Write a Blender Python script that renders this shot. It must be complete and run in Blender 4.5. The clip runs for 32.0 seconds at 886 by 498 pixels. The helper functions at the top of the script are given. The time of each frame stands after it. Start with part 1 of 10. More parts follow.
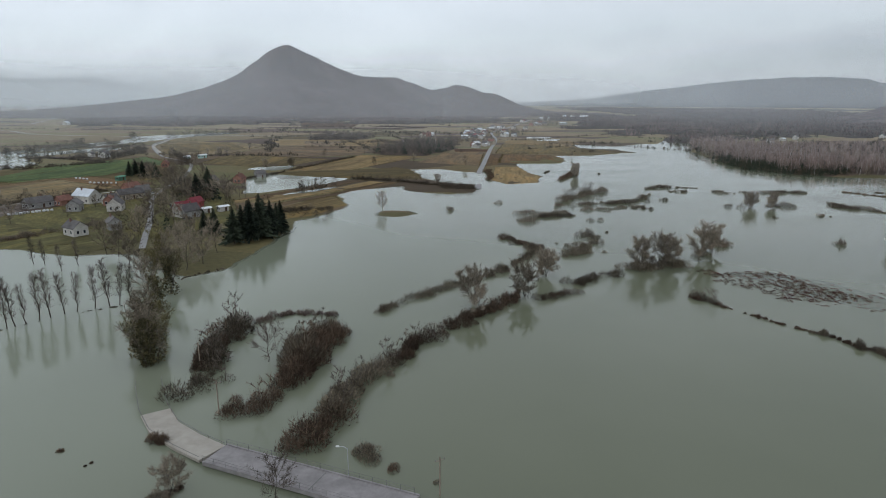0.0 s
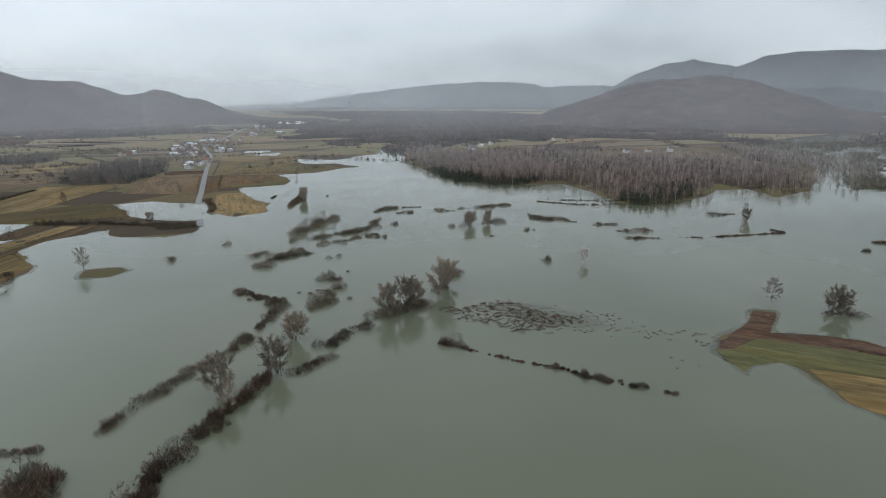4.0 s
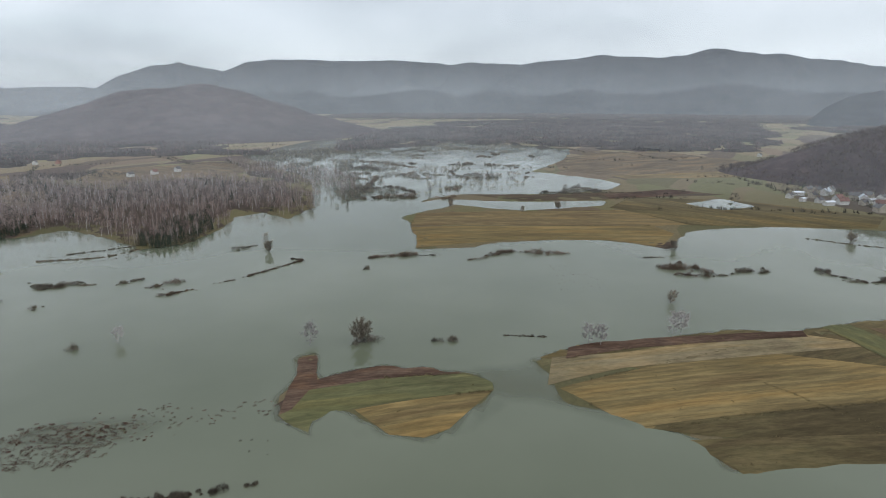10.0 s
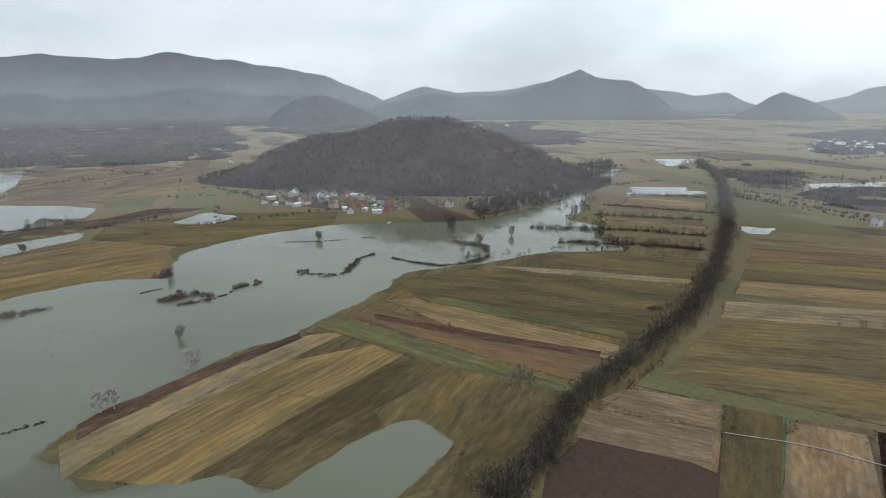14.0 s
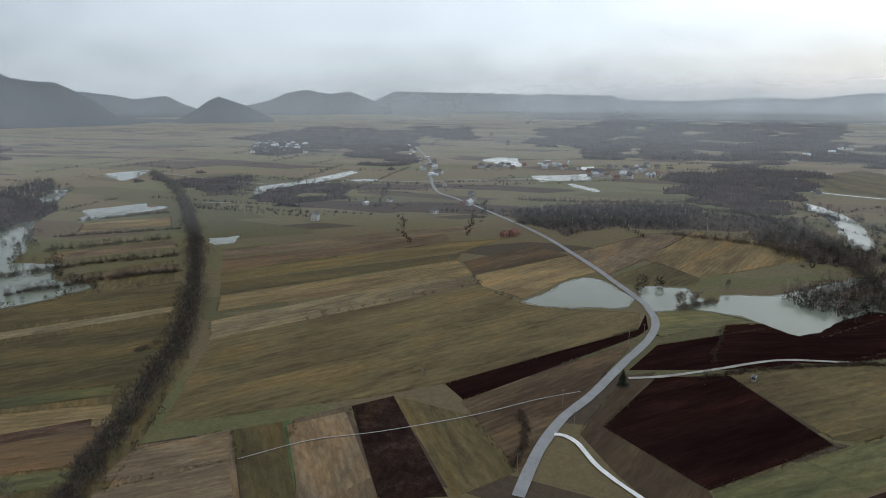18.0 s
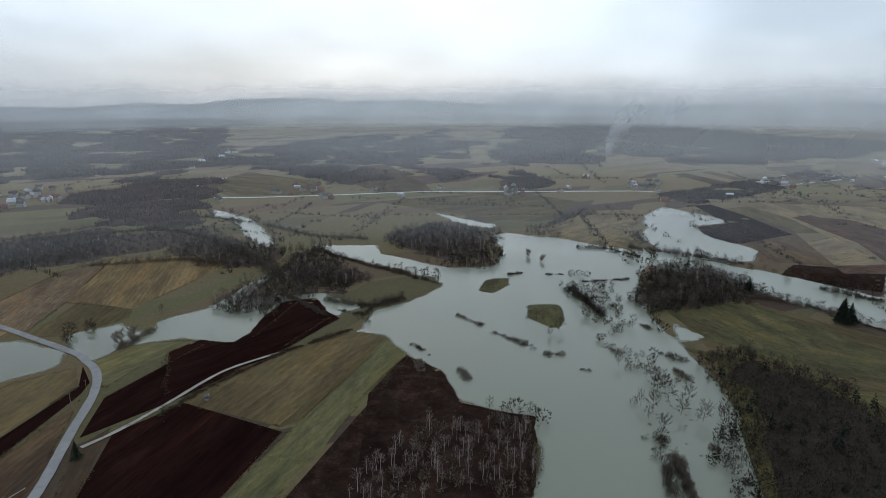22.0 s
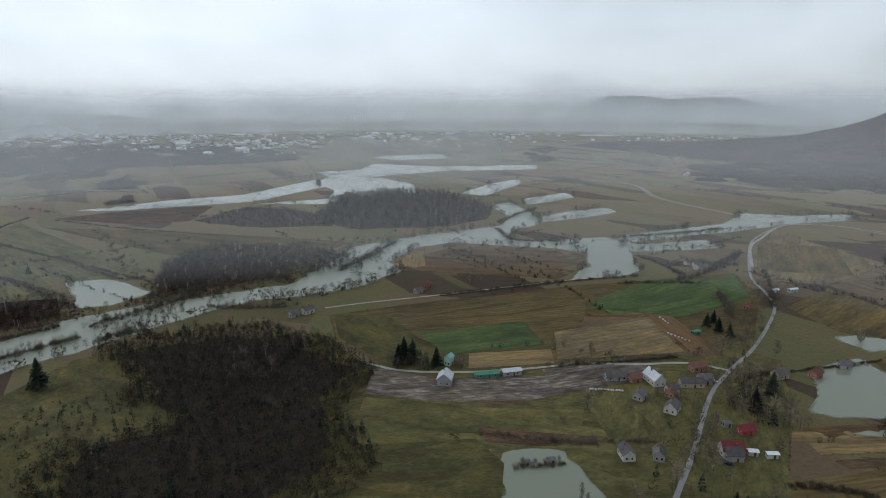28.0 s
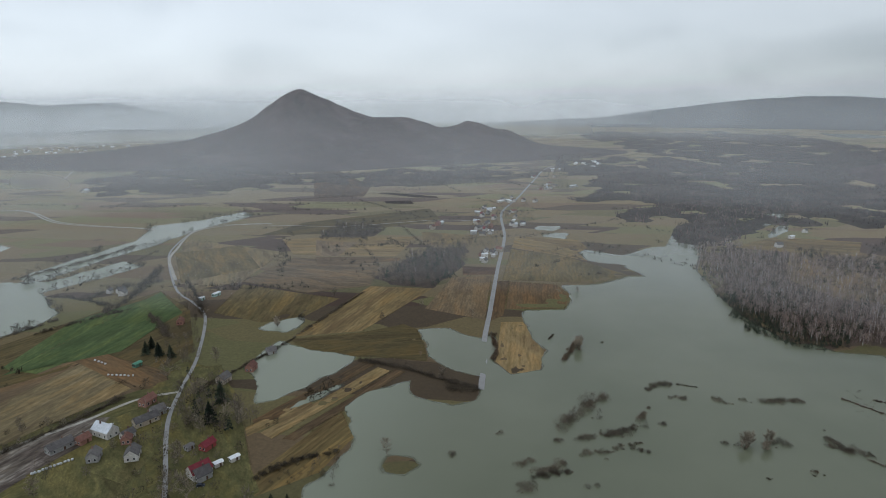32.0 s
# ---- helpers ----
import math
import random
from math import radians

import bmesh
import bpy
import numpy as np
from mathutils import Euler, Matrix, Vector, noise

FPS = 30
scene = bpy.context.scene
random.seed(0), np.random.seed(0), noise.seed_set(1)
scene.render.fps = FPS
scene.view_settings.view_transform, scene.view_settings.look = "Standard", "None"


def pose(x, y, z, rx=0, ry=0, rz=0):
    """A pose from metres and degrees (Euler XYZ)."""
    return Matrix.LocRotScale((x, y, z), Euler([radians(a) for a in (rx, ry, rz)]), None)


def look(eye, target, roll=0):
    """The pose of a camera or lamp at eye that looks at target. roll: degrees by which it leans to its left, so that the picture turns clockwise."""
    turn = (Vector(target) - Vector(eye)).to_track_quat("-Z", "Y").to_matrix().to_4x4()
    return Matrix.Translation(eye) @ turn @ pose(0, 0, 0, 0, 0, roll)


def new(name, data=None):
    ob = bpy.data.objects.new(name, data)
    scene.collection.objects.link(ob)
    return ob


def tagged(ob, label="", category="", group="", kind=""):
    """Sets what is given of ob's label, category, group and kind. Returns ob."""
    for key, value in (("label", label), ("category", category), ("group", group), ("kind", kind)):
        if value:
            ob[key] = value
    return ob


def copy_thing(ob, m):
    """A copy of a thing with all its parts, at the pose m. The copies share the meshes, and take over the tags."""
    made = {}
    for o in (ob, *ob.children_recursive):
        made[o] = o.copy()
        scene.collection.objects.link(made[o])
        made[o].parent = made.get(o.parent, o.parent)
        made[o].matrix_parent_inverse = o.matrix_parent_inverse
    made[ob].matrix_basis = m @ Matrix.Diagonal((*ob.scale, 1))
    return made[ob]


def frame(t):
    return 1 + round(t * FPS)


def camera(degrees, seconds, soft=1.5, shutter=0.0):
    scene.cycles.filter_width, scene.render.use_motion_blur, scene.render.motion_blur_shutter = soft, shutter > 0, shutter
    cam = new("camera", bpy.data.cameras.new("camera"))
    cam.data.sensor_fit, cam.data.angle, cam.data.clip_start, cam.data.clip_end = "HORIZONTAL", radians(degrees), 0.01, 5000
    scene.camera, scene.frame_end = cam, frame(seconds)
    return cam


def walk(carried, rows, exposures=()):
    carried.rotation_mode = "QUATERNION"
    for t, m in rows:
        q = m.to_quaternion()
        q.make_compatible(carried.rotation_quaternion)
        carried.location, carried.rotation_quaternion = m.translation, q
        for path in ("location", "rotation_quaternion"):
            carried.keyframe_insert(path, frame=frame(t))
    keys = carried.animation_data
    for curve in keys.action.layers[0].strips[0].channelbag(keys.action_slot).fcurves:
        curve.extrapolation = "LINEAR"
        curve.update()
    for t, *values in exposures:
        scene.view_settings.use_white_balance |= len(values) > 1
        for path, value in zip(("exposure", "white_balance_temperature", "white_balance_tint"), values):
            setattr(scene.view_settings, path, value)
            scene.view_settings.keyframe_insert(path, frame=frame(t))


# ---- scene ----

# ---- camera and its flight: a drone climbs and turns once round to its right ----
def flown(x, y, z, yaw, pitch, roll):
    return pose(x, y, z, 90 + pitch, 0, yaw) @ pose(0, 0, 0, 0, 0, roll)


FLIGHT = [
    (0, -0.00, -0.00, 54.40, 0.00, -13.78, 0.09),
    (0.5, -0.64, 2.06, 56.28, -1.77, -13.78, 0.12),
    (1, -1.15, 3.68, 58.06, -3.76, -13.77, 0.13),
    (1.5, -1.28, 5.35, 59.93, -7.56, -13.75, 0.05),
    (2, -1.66, 6.85, 61.72, -11.27, -13.74, 0.04),
    (2.5, -1.91, 8.30, 63.50, -15.14, -13.73, -0.01),
    (3, -1.98, 9.96, 65.32, -18.44, -13.71, -0.10),
    (3.5, -1.83, 11.66, 67.19, -21.84, -13.69, -0.11),
    (4, -1.74, 13.47, 69.18, -25.51, -13.71, -0.13),
    (4.5, -1.99, 14.99, 71.02, -29.82, -13.63, -0.02),
    (6.5, -1.01, 20.44, 78.84, -41.42, -13.63, 0.08),
    (7, -0.90, 20.67, 80.92, -43.35, -13.66, 0.11),
    (7.5, -1.35, 20.89, 83.07, -47.05, -13.70, 0.06),
    (8, -1.86, 21.03, 85.09, -51.14, -13.73, 0.10),
    (8.5, -1.93, 20.91, 87.11, -55.46, -13.74, 0.14),
    (9, -2.13, 20.50, 89.09, -60.25, -13.73, 0.07),
    (9.5, -2.33, 20.57, 91.19, -64.88, -13.76, 0.08),
    (10, -2.34, 20.48, 93.20, -69.20, -13.77, 0.05),
    (10.5, -2.50, 20.14, 94.85, -74.40, -13.72, 0.01),
    (11, -2.76, 20.02, 96.70, -80.03, -13.72, -0.02),
    (11.5, -3.10, 20.27, 98.66, -85.92, -13.73, -0.04),
    (12, -3.88, 20.54, 100.73, -91.67, -13.75, 0.02),
    (12.5, -4.48, 20.84, 103.03, -97.61, -13.77, 0.08),
    (13, -4.56, 20.70, 105.16, -103.69, -13.80, -0.00),
    (13.5, -4.75, 20.31, 107.01, -109.45, -13.82, -0.26),
    (14, -5.34, 20.05, 108.72, -114.92, -13.84, -0.44),
    (14.5, -5.92, 19.80, 110.38, -120.46, -13.83, -0.57),
    (16.5, -2.87, 17.59, 116.43, -142.60, -13.95, -0.14),
    (17, -3.04, 17.92, 118.29, -148.77, -13.96, -0.14),
    (17.5, -3.22, 18.09, 120.25, -155.61, -13.99, -0.20),
    (18, -3.10, 18.65, 122.24, -162.59, -14.00, -0.21),
    (18.5, -2.83, 19.34, 124.43, -170.74, -14.02, -0.15),
    (19, -2.26, 19.96, 126.53, -179.56, -14.05, -0.11),
    (19.5, -2.17, 19.93, 127.88, -187.93, -13.98, -0.09),
    (20, -1.99, 20.37, 129.68, -195.48, -13.94, -0.11),
    (20.5, -1.96, 20.57, 131.82, -202.67, -13.96, -0.09),
    (21, -1.76, 20.73, 134.02, -206.48, -13.98, -0.15),
    (21.5, -1.68, 20.91, 135.98, -209.46, -13.95, -0.12),
    (22, -1.71, 21.42, 137.69, -214.25, -13.88, -0.16),
    (22.5, -1.30, 21.75, 139.46, -220.32, -13.83, -0.25),
    (23, -0.79, 21.89, 141.39, -227.01, -13.82, -0.22),
    (23.5, -0.37, 21.60, 143.55, -234.79, -13.86, -0.21),
    (24, 0.20, 21.35, 145.77, -243.13, -13.89, -0.17),
    (24.5, 1.02, 21.25, 148.26, -251.34, -13.93, -0.17),
    (25, 1.47, 21.68, 150.48, -259.94, -13.97, -0.19),
    (25.5, 1.68, 22.14, 152.57, -268.40, -13.98, -0.21),
    (27.5, 4.87, 21.52, 159.91, -299.03, -13.78, 0.09),
    (28, 4.94, 21.45, 161.41, -306.92, -13.71, 0.12),
    (28.5, 4.76, 21.39, 163.17, -315.45, -13.66, 0.03),
    (29, 4.81, 21.01, 165.30, -323.65, -13.64, -0.01),
    (29.5, 5.04, 20.36, 167.61, -331.14, -13.65, -0.04),
    (30, 5.07, 19.64, 169.63, -338.30, -13.61, -0.06),
    (30.5, 5.22, 19.03, 171.79, -344.93, -13.61, -0.12),
    (31, 5.52, 19.11, 173.78, -351.25, -13.58, -0.24),
    (31.5, 5.84, 19.31, 175.57, -356.46, -13.59, -0.31),
    (32, 6.01, 19.19, 177.40, -358.67, -13.58, -0.39),
]
cam = camera(71.38, 32.0, soft=0.9)
walk(cam, [(t, flown(*row)) for t, *row in FLIGHT], [(0, 0.16, 6120, 10), (7, 0.33, 6120, 10), (13, 0.56, 6150, 10), (17.5, 0.06, 6050, 9), (20, -0.15, 5800, 9), (23, -0.21, 5850, 9), (25, -0.15, 6050, 9), (28, -0.16, 6080, 9), (30, -0.04, 6100, 9), (32, 0.02, 6100, 9)])

# ---- sky and sun: low overcast, brighter over the south ----
SUN_AZ, SUN_EL = radians(205), radians(24)
world = bpy.data.worlds.new("overcast_sky")
scene.world = world
world.use_nodes = True
wn, wl = world.node_tree.nodes, world.node_tree.links
wn.clear()


def wnode(kind, **sets):
    n = wn.new(kind)
    for k, v in sets.items():
        n.inputs[k].default_value = v
    return n


w_out, w_bg = wn.new("ShaderNodeOutputWorld"), wn.new("ShaderNodeBackground")
w_sky = wn.new("ShaderNodeTexSky")
w_sky.sky_type, w_sky.sun_disc, w_sky.sun_elevation, w_sky.sun_rotation = "NISHITA", False, SUN_EL, SUN_AZ
w_co, w_sep = wn.new("ShaderNodeTexCoord"), wn.new("ShaderNodeSeparateXYZ")
wl.new(w_co.outputs["Generated"], w_sep.inputs[0])
# cloud deck: the direction laid onto a flat ceiling
w_up = wn.new("ShaderNodeMath"); w_up.operation = "MAXIMUM"; w_up.inputs[1].default_value = 0.0
wl.new(w_sep.outputs["Z"], w_up.inputs[0])
w_add = wn.new("ShaderNodeMath"); w_add.operation = "ADD"; w_add.inputs[1].default_value = 0.34
wl.new(w_up.outputs[0], w_add.inputs[0])
w_div = wn.new("ShaderNodeVectorMath"); w_div.operation = "DIVIDE"
w_comb = wn.new("ShaderNodeCombineXYZ"); w_comb.inputs[2].default_value = 1.0
wl.new(w_add.outputs[0], w_comb.inputs[0]); wl.new(w_add.outputs[0], w_comb.inputs[1])
wl.new(w_co.outputs["Generated"], w_div.inputs[0]); wl.new(w_comb.outputs[0], w_div.inputs[1])
w_n1 = wnode("ShaderNodeTexNoise", Scale=0.55, Detail=4.0, Roughness=0.45, Distortion=0.6)
w_n2 = wnode("ShaderNodeTexNoise", Scale=1.7, Detail=4.0, Roughness=0.5, Distortion=0.5)
for n in (w_n1, w_n2):
    wl.new(w_div.outputs[0], n.inputs["Vector"])
w_mix = wn.new("ShaderNodeMix"); w_mix.data_type = "FLOAT"; w_mix.inputs[0].default_value = 0.35
wl.new(w_n1.outputs["Fac"], w_mix.inputs[2]); wl.new(w_n2.outputs["Fac"], w_mix.inputs[3])
w_ramp = wn.new("ShaderNodeValToRGB")
w_ramp.color_ramp.elements[0].position, w_ramp.color_ramp.elements[0].color = 0.36, (0.46, 0.495, 0.525, 1)
w_ramp.color_ramp.elements[1].position, w_ramp.color_ramp.elements[1].color = 0.66, (0.81, 0.845, 0.868, 1)
mid = w_ramp.color_ramp.elements.new(0.5); mid.color = (0.69, 0.725, 0.75, 1)
wl.new(w_mix.outputs[0], w_ramp.inputs[0])
# some of the clear sky's own light comes through the deck
w_tint = wn.new("ShaderNodeMix"); w_tint.data_type = "RGBA"; w_tint.inputs[0].default_value = 0.012
wl.new(w_ramp.outputs[0], w_tint.inputs[6]); wl.new(w_sky.outputs[0], w_tint.inputs[7])
# the deck is thinner, and so brighter, towards the hidden sun
w_lit = wn.new("ShaderNodeMath"); w_lit.operation = "MULTIPLY_ADD"; w_lit.inputs[1].default_value = -0.13; w_lit.inputs[2].default_value = 1.07
w_west = wn.new("ShaderNodeMath"); w_west.operation = "MULTIPLY_ADD"; w_west.inputs[1].default_value = -0.30
wl.new(w_sep.outputs["Y"], w_lit.inputs[0]); wl.new(w_sep.outputs["X"], w_west.inputs[0])
wl.new(w_lit.outputs[0], w_west.inputs[2]); wl.new(w_west.outputs[0], w_bg.inputs["Strength"])
wl.new(w_tint.outputs[2], w_bg.inputs["Color"])
wl.new(w_bg.outputs[0], w_out.inputs[0])

sun_data = bpy.data.lights.new("sun", "SUN")
sun_data.energy, sun_data.angle, sun_data.color = 0.5, radians(110), (1.0, 0.96, 0.9)
sun = new("sun", sun_data)
sun.matrix_world = look((0, 0, 300), Vector((0, 0, 300)) - Vector((math.sin(SUN_AZ) * math.cos(SUN_EL), math.cos(SUN_AZ) * math.cos(SUN_EL), math.sin(SUN_EL))))

# ---- materials ----
def nodes_of(name):
    m = bpy.data.materials.new(name)
    m.use_nodes = True
    nt = m.node_tree
    return m, nt.nodes, nt.links, nt.nodes["Principled BSDF"]


def surface(name, dark, light, scale=1.0, rough=0.9, grain=None, bump=0.3, stretch=(1, 1, 1), big=0.02, uv=False, spread=0.5, island=0.0, stripes=0.0, spec=0.12):
    """Two-scale mottled matter: big patches and fine grain between two colours, with a little relief.
    uv: lay the grain along the piece; island: change of tone from piece to piece; stripes: furrows along the piece."""
    m, nn, ll, bsdf = nodes_of(name)
    co = nn.new("ShaderNodeTexCoord")
    mp = nn.new("ShaderNodeMapping")
    mp.inputs["Scale"].default_value = stretch
    if uv:
        ll.new(co.outputs["UV"], mp.inputs[0])
    else:
        geo0 = nn.new("ShaderNodeNewGeometry")
        ll.new(geo0.outputs["Position"], mp.inputs[0])
    n1 = nn.new("ShaderNodeTexNoise"); n1.inputs["Scale"].default_value = big; n1.inputs["Detail"].default_value = 5
    n2 = nn.new("ShaderNodeTexNoise"); n2.inputs["Scale"].default_value = scale; n2.inputs["Detail"].default_value = 6; n2.inputs["Roughness"].default_value = 0.65
    ll.new(mp.outputs[0], n1.inputs["Vector"]); ll.new(mp.outputs[0], n2.inputs["Vector"])
    mix = nn.new("ShaderNodeMix"); mix.data_type = "FLOAT"; mix.inputs[0].default_value = spread
    ll.new(n1.outputs["Fac"], mix.inputs[2]); ll.new(n2.outputs["Fac"], mix.inputs[3])
    # patches of some metres between the two
    n3 = nn.new("ShaderNodeTexNoise"); n3.inputs["Scale"].default_value = math.sqrt(big * scale); n3.inputs["Detail"].default_value = 4; n3.inputs["Distortion"].default_value = 0.8
    ll.new(mp.outputs[0], n3.inputs["Vector"])
    mid3 = nn.new("ShaderNodeMix"); mid3.data_type = "FLOAT"; mid3.inputs[0].default_value = 0.38
    ll.new(mix.outputs[0], mid3.inputs[2]); ll.new(n3.outputs["Fac"], mid3.inputs[3])
    fac = mid3.outputs[0]
    if stripes:
        wv = nn.new("ShaderNodeTexWave"); wv.wave_type, wv.bands_direction = "BANDS", "Y"
        wv.inputs["Scale"].default_value = stripes; wv.inputs["Distortion"].default_value = 6.0; wv.inputs["Detail"].default_value = 2; wv.inputs["Detail Scale"].default_value = 0.3
        ll.new(co.outputs["UV"], wv.inputs["Vector"])
        mx = nn.new("ShaderNodeMix"); mx.data_type = "FLOAT"; mx.inputs[0].default_value = 0.05
        ll.new(fac, mx.inputs[2]); ll.new(wv.outputs["Fac"], mx.inputs[3])
        fac = mx.outputs[0]
    if island:
        geo = nn.new("ShaderNodeNewGeometry")
        info = nn.new("ShaderNodeObjectInfo")
        ad = nn.new("ShaderNodeMath"); ad.operation = "ADD"
        ll.new(geo.outputs["Random Per Island"], ad.inputs[0]); ll.new(info.outputs["Random"], ad.inputs[1])
        ma = nn.new("ShaderNodeMath"); ma.operation = "MULTIPLY_ADD"; ma.inputs[1].default_value = island * 0.5; ma.inputs[2].default_value = -island * 0.5
        ll.new(ad.outputs[0], ma.inputs[0])
        sm = nn.new("ShaderNodeMath"); sm.operation = "ADD"
        ll.new(fac, sm.inputs[0]); ll.new(ma.outputs[0], sm.inputs[1])
        fac = sm.outputs[0]
    ramp = nn.new("ShaderNodeValToRGB")
    e = ramp.color_ramp.elements
    e[0].position, e[0].color = 0.40 if uv else 0.36, (*dark, 1)
    e[1].position, e[1].color = 0.60 if uv else 0.64, (*light, 1)
    if grain:
        g = e.new(0.52); g.color = (*grain, 1)
    ll.new(fac, ramp.inputs[0])
    col = ramp.outputs[0]
    if uv:
        # withered and damp blotches some tens of metres wide, drawn out along the rows
        n4 = nn.new("ShaderNodeTexNoise"); n4.inputs["Scale"].default_value = 0.05; n4.inputs["Detail"].default_value = 7; n4.inputs["Roughness"].default_value = 0.62; n4.inputs["Distortion"].default_value = 0.6
        ll.new(mp.outputs[0], n4.inputs["Vector"])
        r4 = nn.new("ShaderNodeValToRGB")
        r4.color_ramp.elements[0].position, r4.color_ramp.elements[0].color = 0.38, (0.74, 0.72, 0.72, 1)
        r4.color_ramp.elements[1].position, r4.color_ramp.elements[1].color = 0.62, (1.26, 1.16, 0.98, 1)
        r4.color_ramp.elements.new(0.5).color = (0.98, 1.02, 1.0, 1)
        ll.new(n4.outputs["Fac"], r4.inputs[0])
        m4 = nn.new("ShaderNodeMix"); m4.data_type = "RGBA"; m4.blend_type = "MULTIPLY"; m4.inputs[0].default_value = 1.0
        ll.new(col, m4.inputs[6]); ll.new(r4.outputs[0], m4.inputs[7])
        col = m4.outputs[2]
        # tussocks and bare spots a metre or two across
        n5 = nn.new("ShaderNodeTexNoise"); n5.inputs["Scale"].default_value = 0.42; n5.inputs["Detail"].default_value = 5; n5.inputs["Roughness"].default_value = 0.8
        ll.new(mp.outputs[0], n5.inputs["Vector"])
        r5 = nn.new("ShaderNodeValToRGB")
        r5.color_ramp.elements[0].position, r5.color_ramp.elements[0].color = 0.36, (0.74, 0.73, 0.73, 1)
        r5.color_ramp.elements[1].position, r5.color_ramp.elements[1].color = 0.66, (1.24, 1.21, 1.17, 1)
        ll.new(n5.outputs["Fac"], r5.inputs[0])
        m5 = nn.new("ShaderNodeMix"); m5.data_type = "RGBA"; m5.blend_type = "MULTIPLY"; m5.inputs[0].default_value = 1.0
        ll.new(col, m5.inputs[6]); ll.new(r5.outputs[0], m5.inputs[7])
        col = m5.outputs[2]
    ll.new(col, bsdf.inputs["Base Color"])
    bsdf.inputs["Roughness"].default_value = rough
    bsdf.inputs["Specular IOR Level"].default_value = spec
    if bump:
        b = nn.new("ShaderNodeBump"); b.inputs["Strength"].default_value = bump; b.inputs["Distance"].default_value = 0.15
        ll.new(n2.outputs["Fac"], b.inputs["Height"]); ll.new(b.outputs[0], bsdf.inputs["Normal"])
    return m


FIELD_MATS = {
    "olive": surface("olive_grass", (0.073, 0.057, 0.026), (0.132, 0.100, 0.048), 0.9, grain=(0.100, 0.077, 0.036), uv=True, stretch=(0.25, 1, 1), island=0.25, stripes=0.07),
    "gold": surface("golden_stubble", (0.098, 0.074, 0.033), (0.195, 0.140, 0.063), 0.8, grain=(0.144, 0.103, 0.045), uv=True, stretch=(0.15, 1, 1), island=0.2, stripes=0.10),
    "straw": surface("dry_grass", (0.128, 0.092, 0.046), (0.232, 0.165, 0.084), 0.9, grain=(0.175, 0.125, 0.060), uv=True, stretch=(0.2, 1, 1), island=0.25, stripes=0.09),
    "tan": surface("bare_stubble", (0.112, 0.080, 0.050), (0.190, 0.138, 0.088), 0.8, grain=(0.146, 0.106, 0.066), uv=True, stretch=(0.3, 1, 1), island=0.25, stripes=0.12),
    "pale": surface("pale_meadow", (0.126, 0.098, 0.055), (0.210, 0.163, 0.097), 0.7, grain=(0.166, 0.129, 0.073), uv=True, stretch=(0.3, 1, 1), island=0.2, stripes=0.06),
    "brown": surface("brown_meadow", (0.062, 0.042, 0.025), (0.125, 0.083, 0.047), 0.8, grain=(0.090, 0.060, 0.034), uv=True, stretch=(0.2, 1, 1), island=0.3, stripes=0.11),
    "green": surface("winter_wheat", (0.050, 0.074, 0.028), (0.092, 0.122, 0.050), 0.8, grain=(0.068, 0.096, 0.038), uv=True, stretch=(0.3, 1, 1), island=0.2, stripes=0.05),
    "meadow": surface("green_meadow", (0.080, 0.078, 0.035), (0.138, 0.124, 0.060), 0.8, grain=(0.106, 0.100, 0.046), uv=True, stretch=(0.25, 1, 1), island=0.15, stripes=0.06),
    "grassline": surface("striped_grass", (0.0926, 0.0734, 0.0285), (0.1745, 0.1207, 0.0502), 0.8, uv=True, stretch=(0.15, 1, 1), stripes=0.2),
    "soil": surface("ploughed_soil", (0.0119, 0.0052, 0.0052), (0.0299, 0.0131, 0.0114), 1.2, grain=(0.0190, 0.0088, 0.0079), bump=0.5, uv=True, stretch=(0.12, 1, 1), stripes=0.35, spec=0.0),
    "rubble": surface("rubble_yard", (0.070, 0.056, 0.046), (0.260, 0.232, 0.208), 0.5, grain=(0.135, 0.113, 0.097), bump=0.9, uv=True, stretch=(0.3, 1, 1), spread=0.75, big=0.08),
    # olive grass with the near slope's underexposed look put into a darker colour
    "turf": surface("dimmed_turf", (0.052, 0.049, 0.020), (0.110, 0.097, 0.041), 0.9, grain=(0.076, 0.069, 0.029), uv=True, stretch=(0.5, 1, 1)),
    "garden": surface("garden_grass", (0.066, 0.063, 0.026), (0.140, 0.124, 0.054), 0.9, grain=(0.098, 0.090, 0.038), uv=True, stretch=(0.5, 1, 1)),
    "sedge": surface("brown_sedge", (0.060, 0.037, 0.028), (0.140, 0.094, 0.070), 0.9, grain=(0.094, 0.061, 0.046), bump=0.6, uv=True, stretch=(0.3, 1, 1), spec=0.0),
    "brushland": surface("heather_scrub", (0.015, 0.009, 0.008), (0.046, 0.029, 0.024), 0.9, grain=(0.027, 0.017, 0.014), bump=0.6, uv=True, spec=0.0),
}
ROAD = surface("worn_asphalt", (0.205, 0.200, 0.196), (0.285, 0.280, 0.274), 0.6, rough=0.75, bump=0.1, big=0.08)
TRACK = surface("wet_gravel_track", (0.230, 0.212, 0.182), (0.40, 0.375, 0.335), 0.8, rough=0.8, big=0.1)
WHITE_TRACK = surface("chalk_gravel", (0.55, 0.54, 0.51), (0.80, 0.79, 0.76), 0.9, rough=0.8, big=0.15)
# darker floor sheet, laid under the mixed woods only
DARK_FLOOR = surface("dark_thorn_litter", (0.016, 0.013, 0.009), (0.050, 0.040, 0.028), 0.5, bump=0.6, big=0.03)
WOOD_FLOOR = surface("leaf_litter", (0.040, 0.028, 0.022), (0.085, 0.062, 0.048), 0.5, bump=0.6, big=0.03)


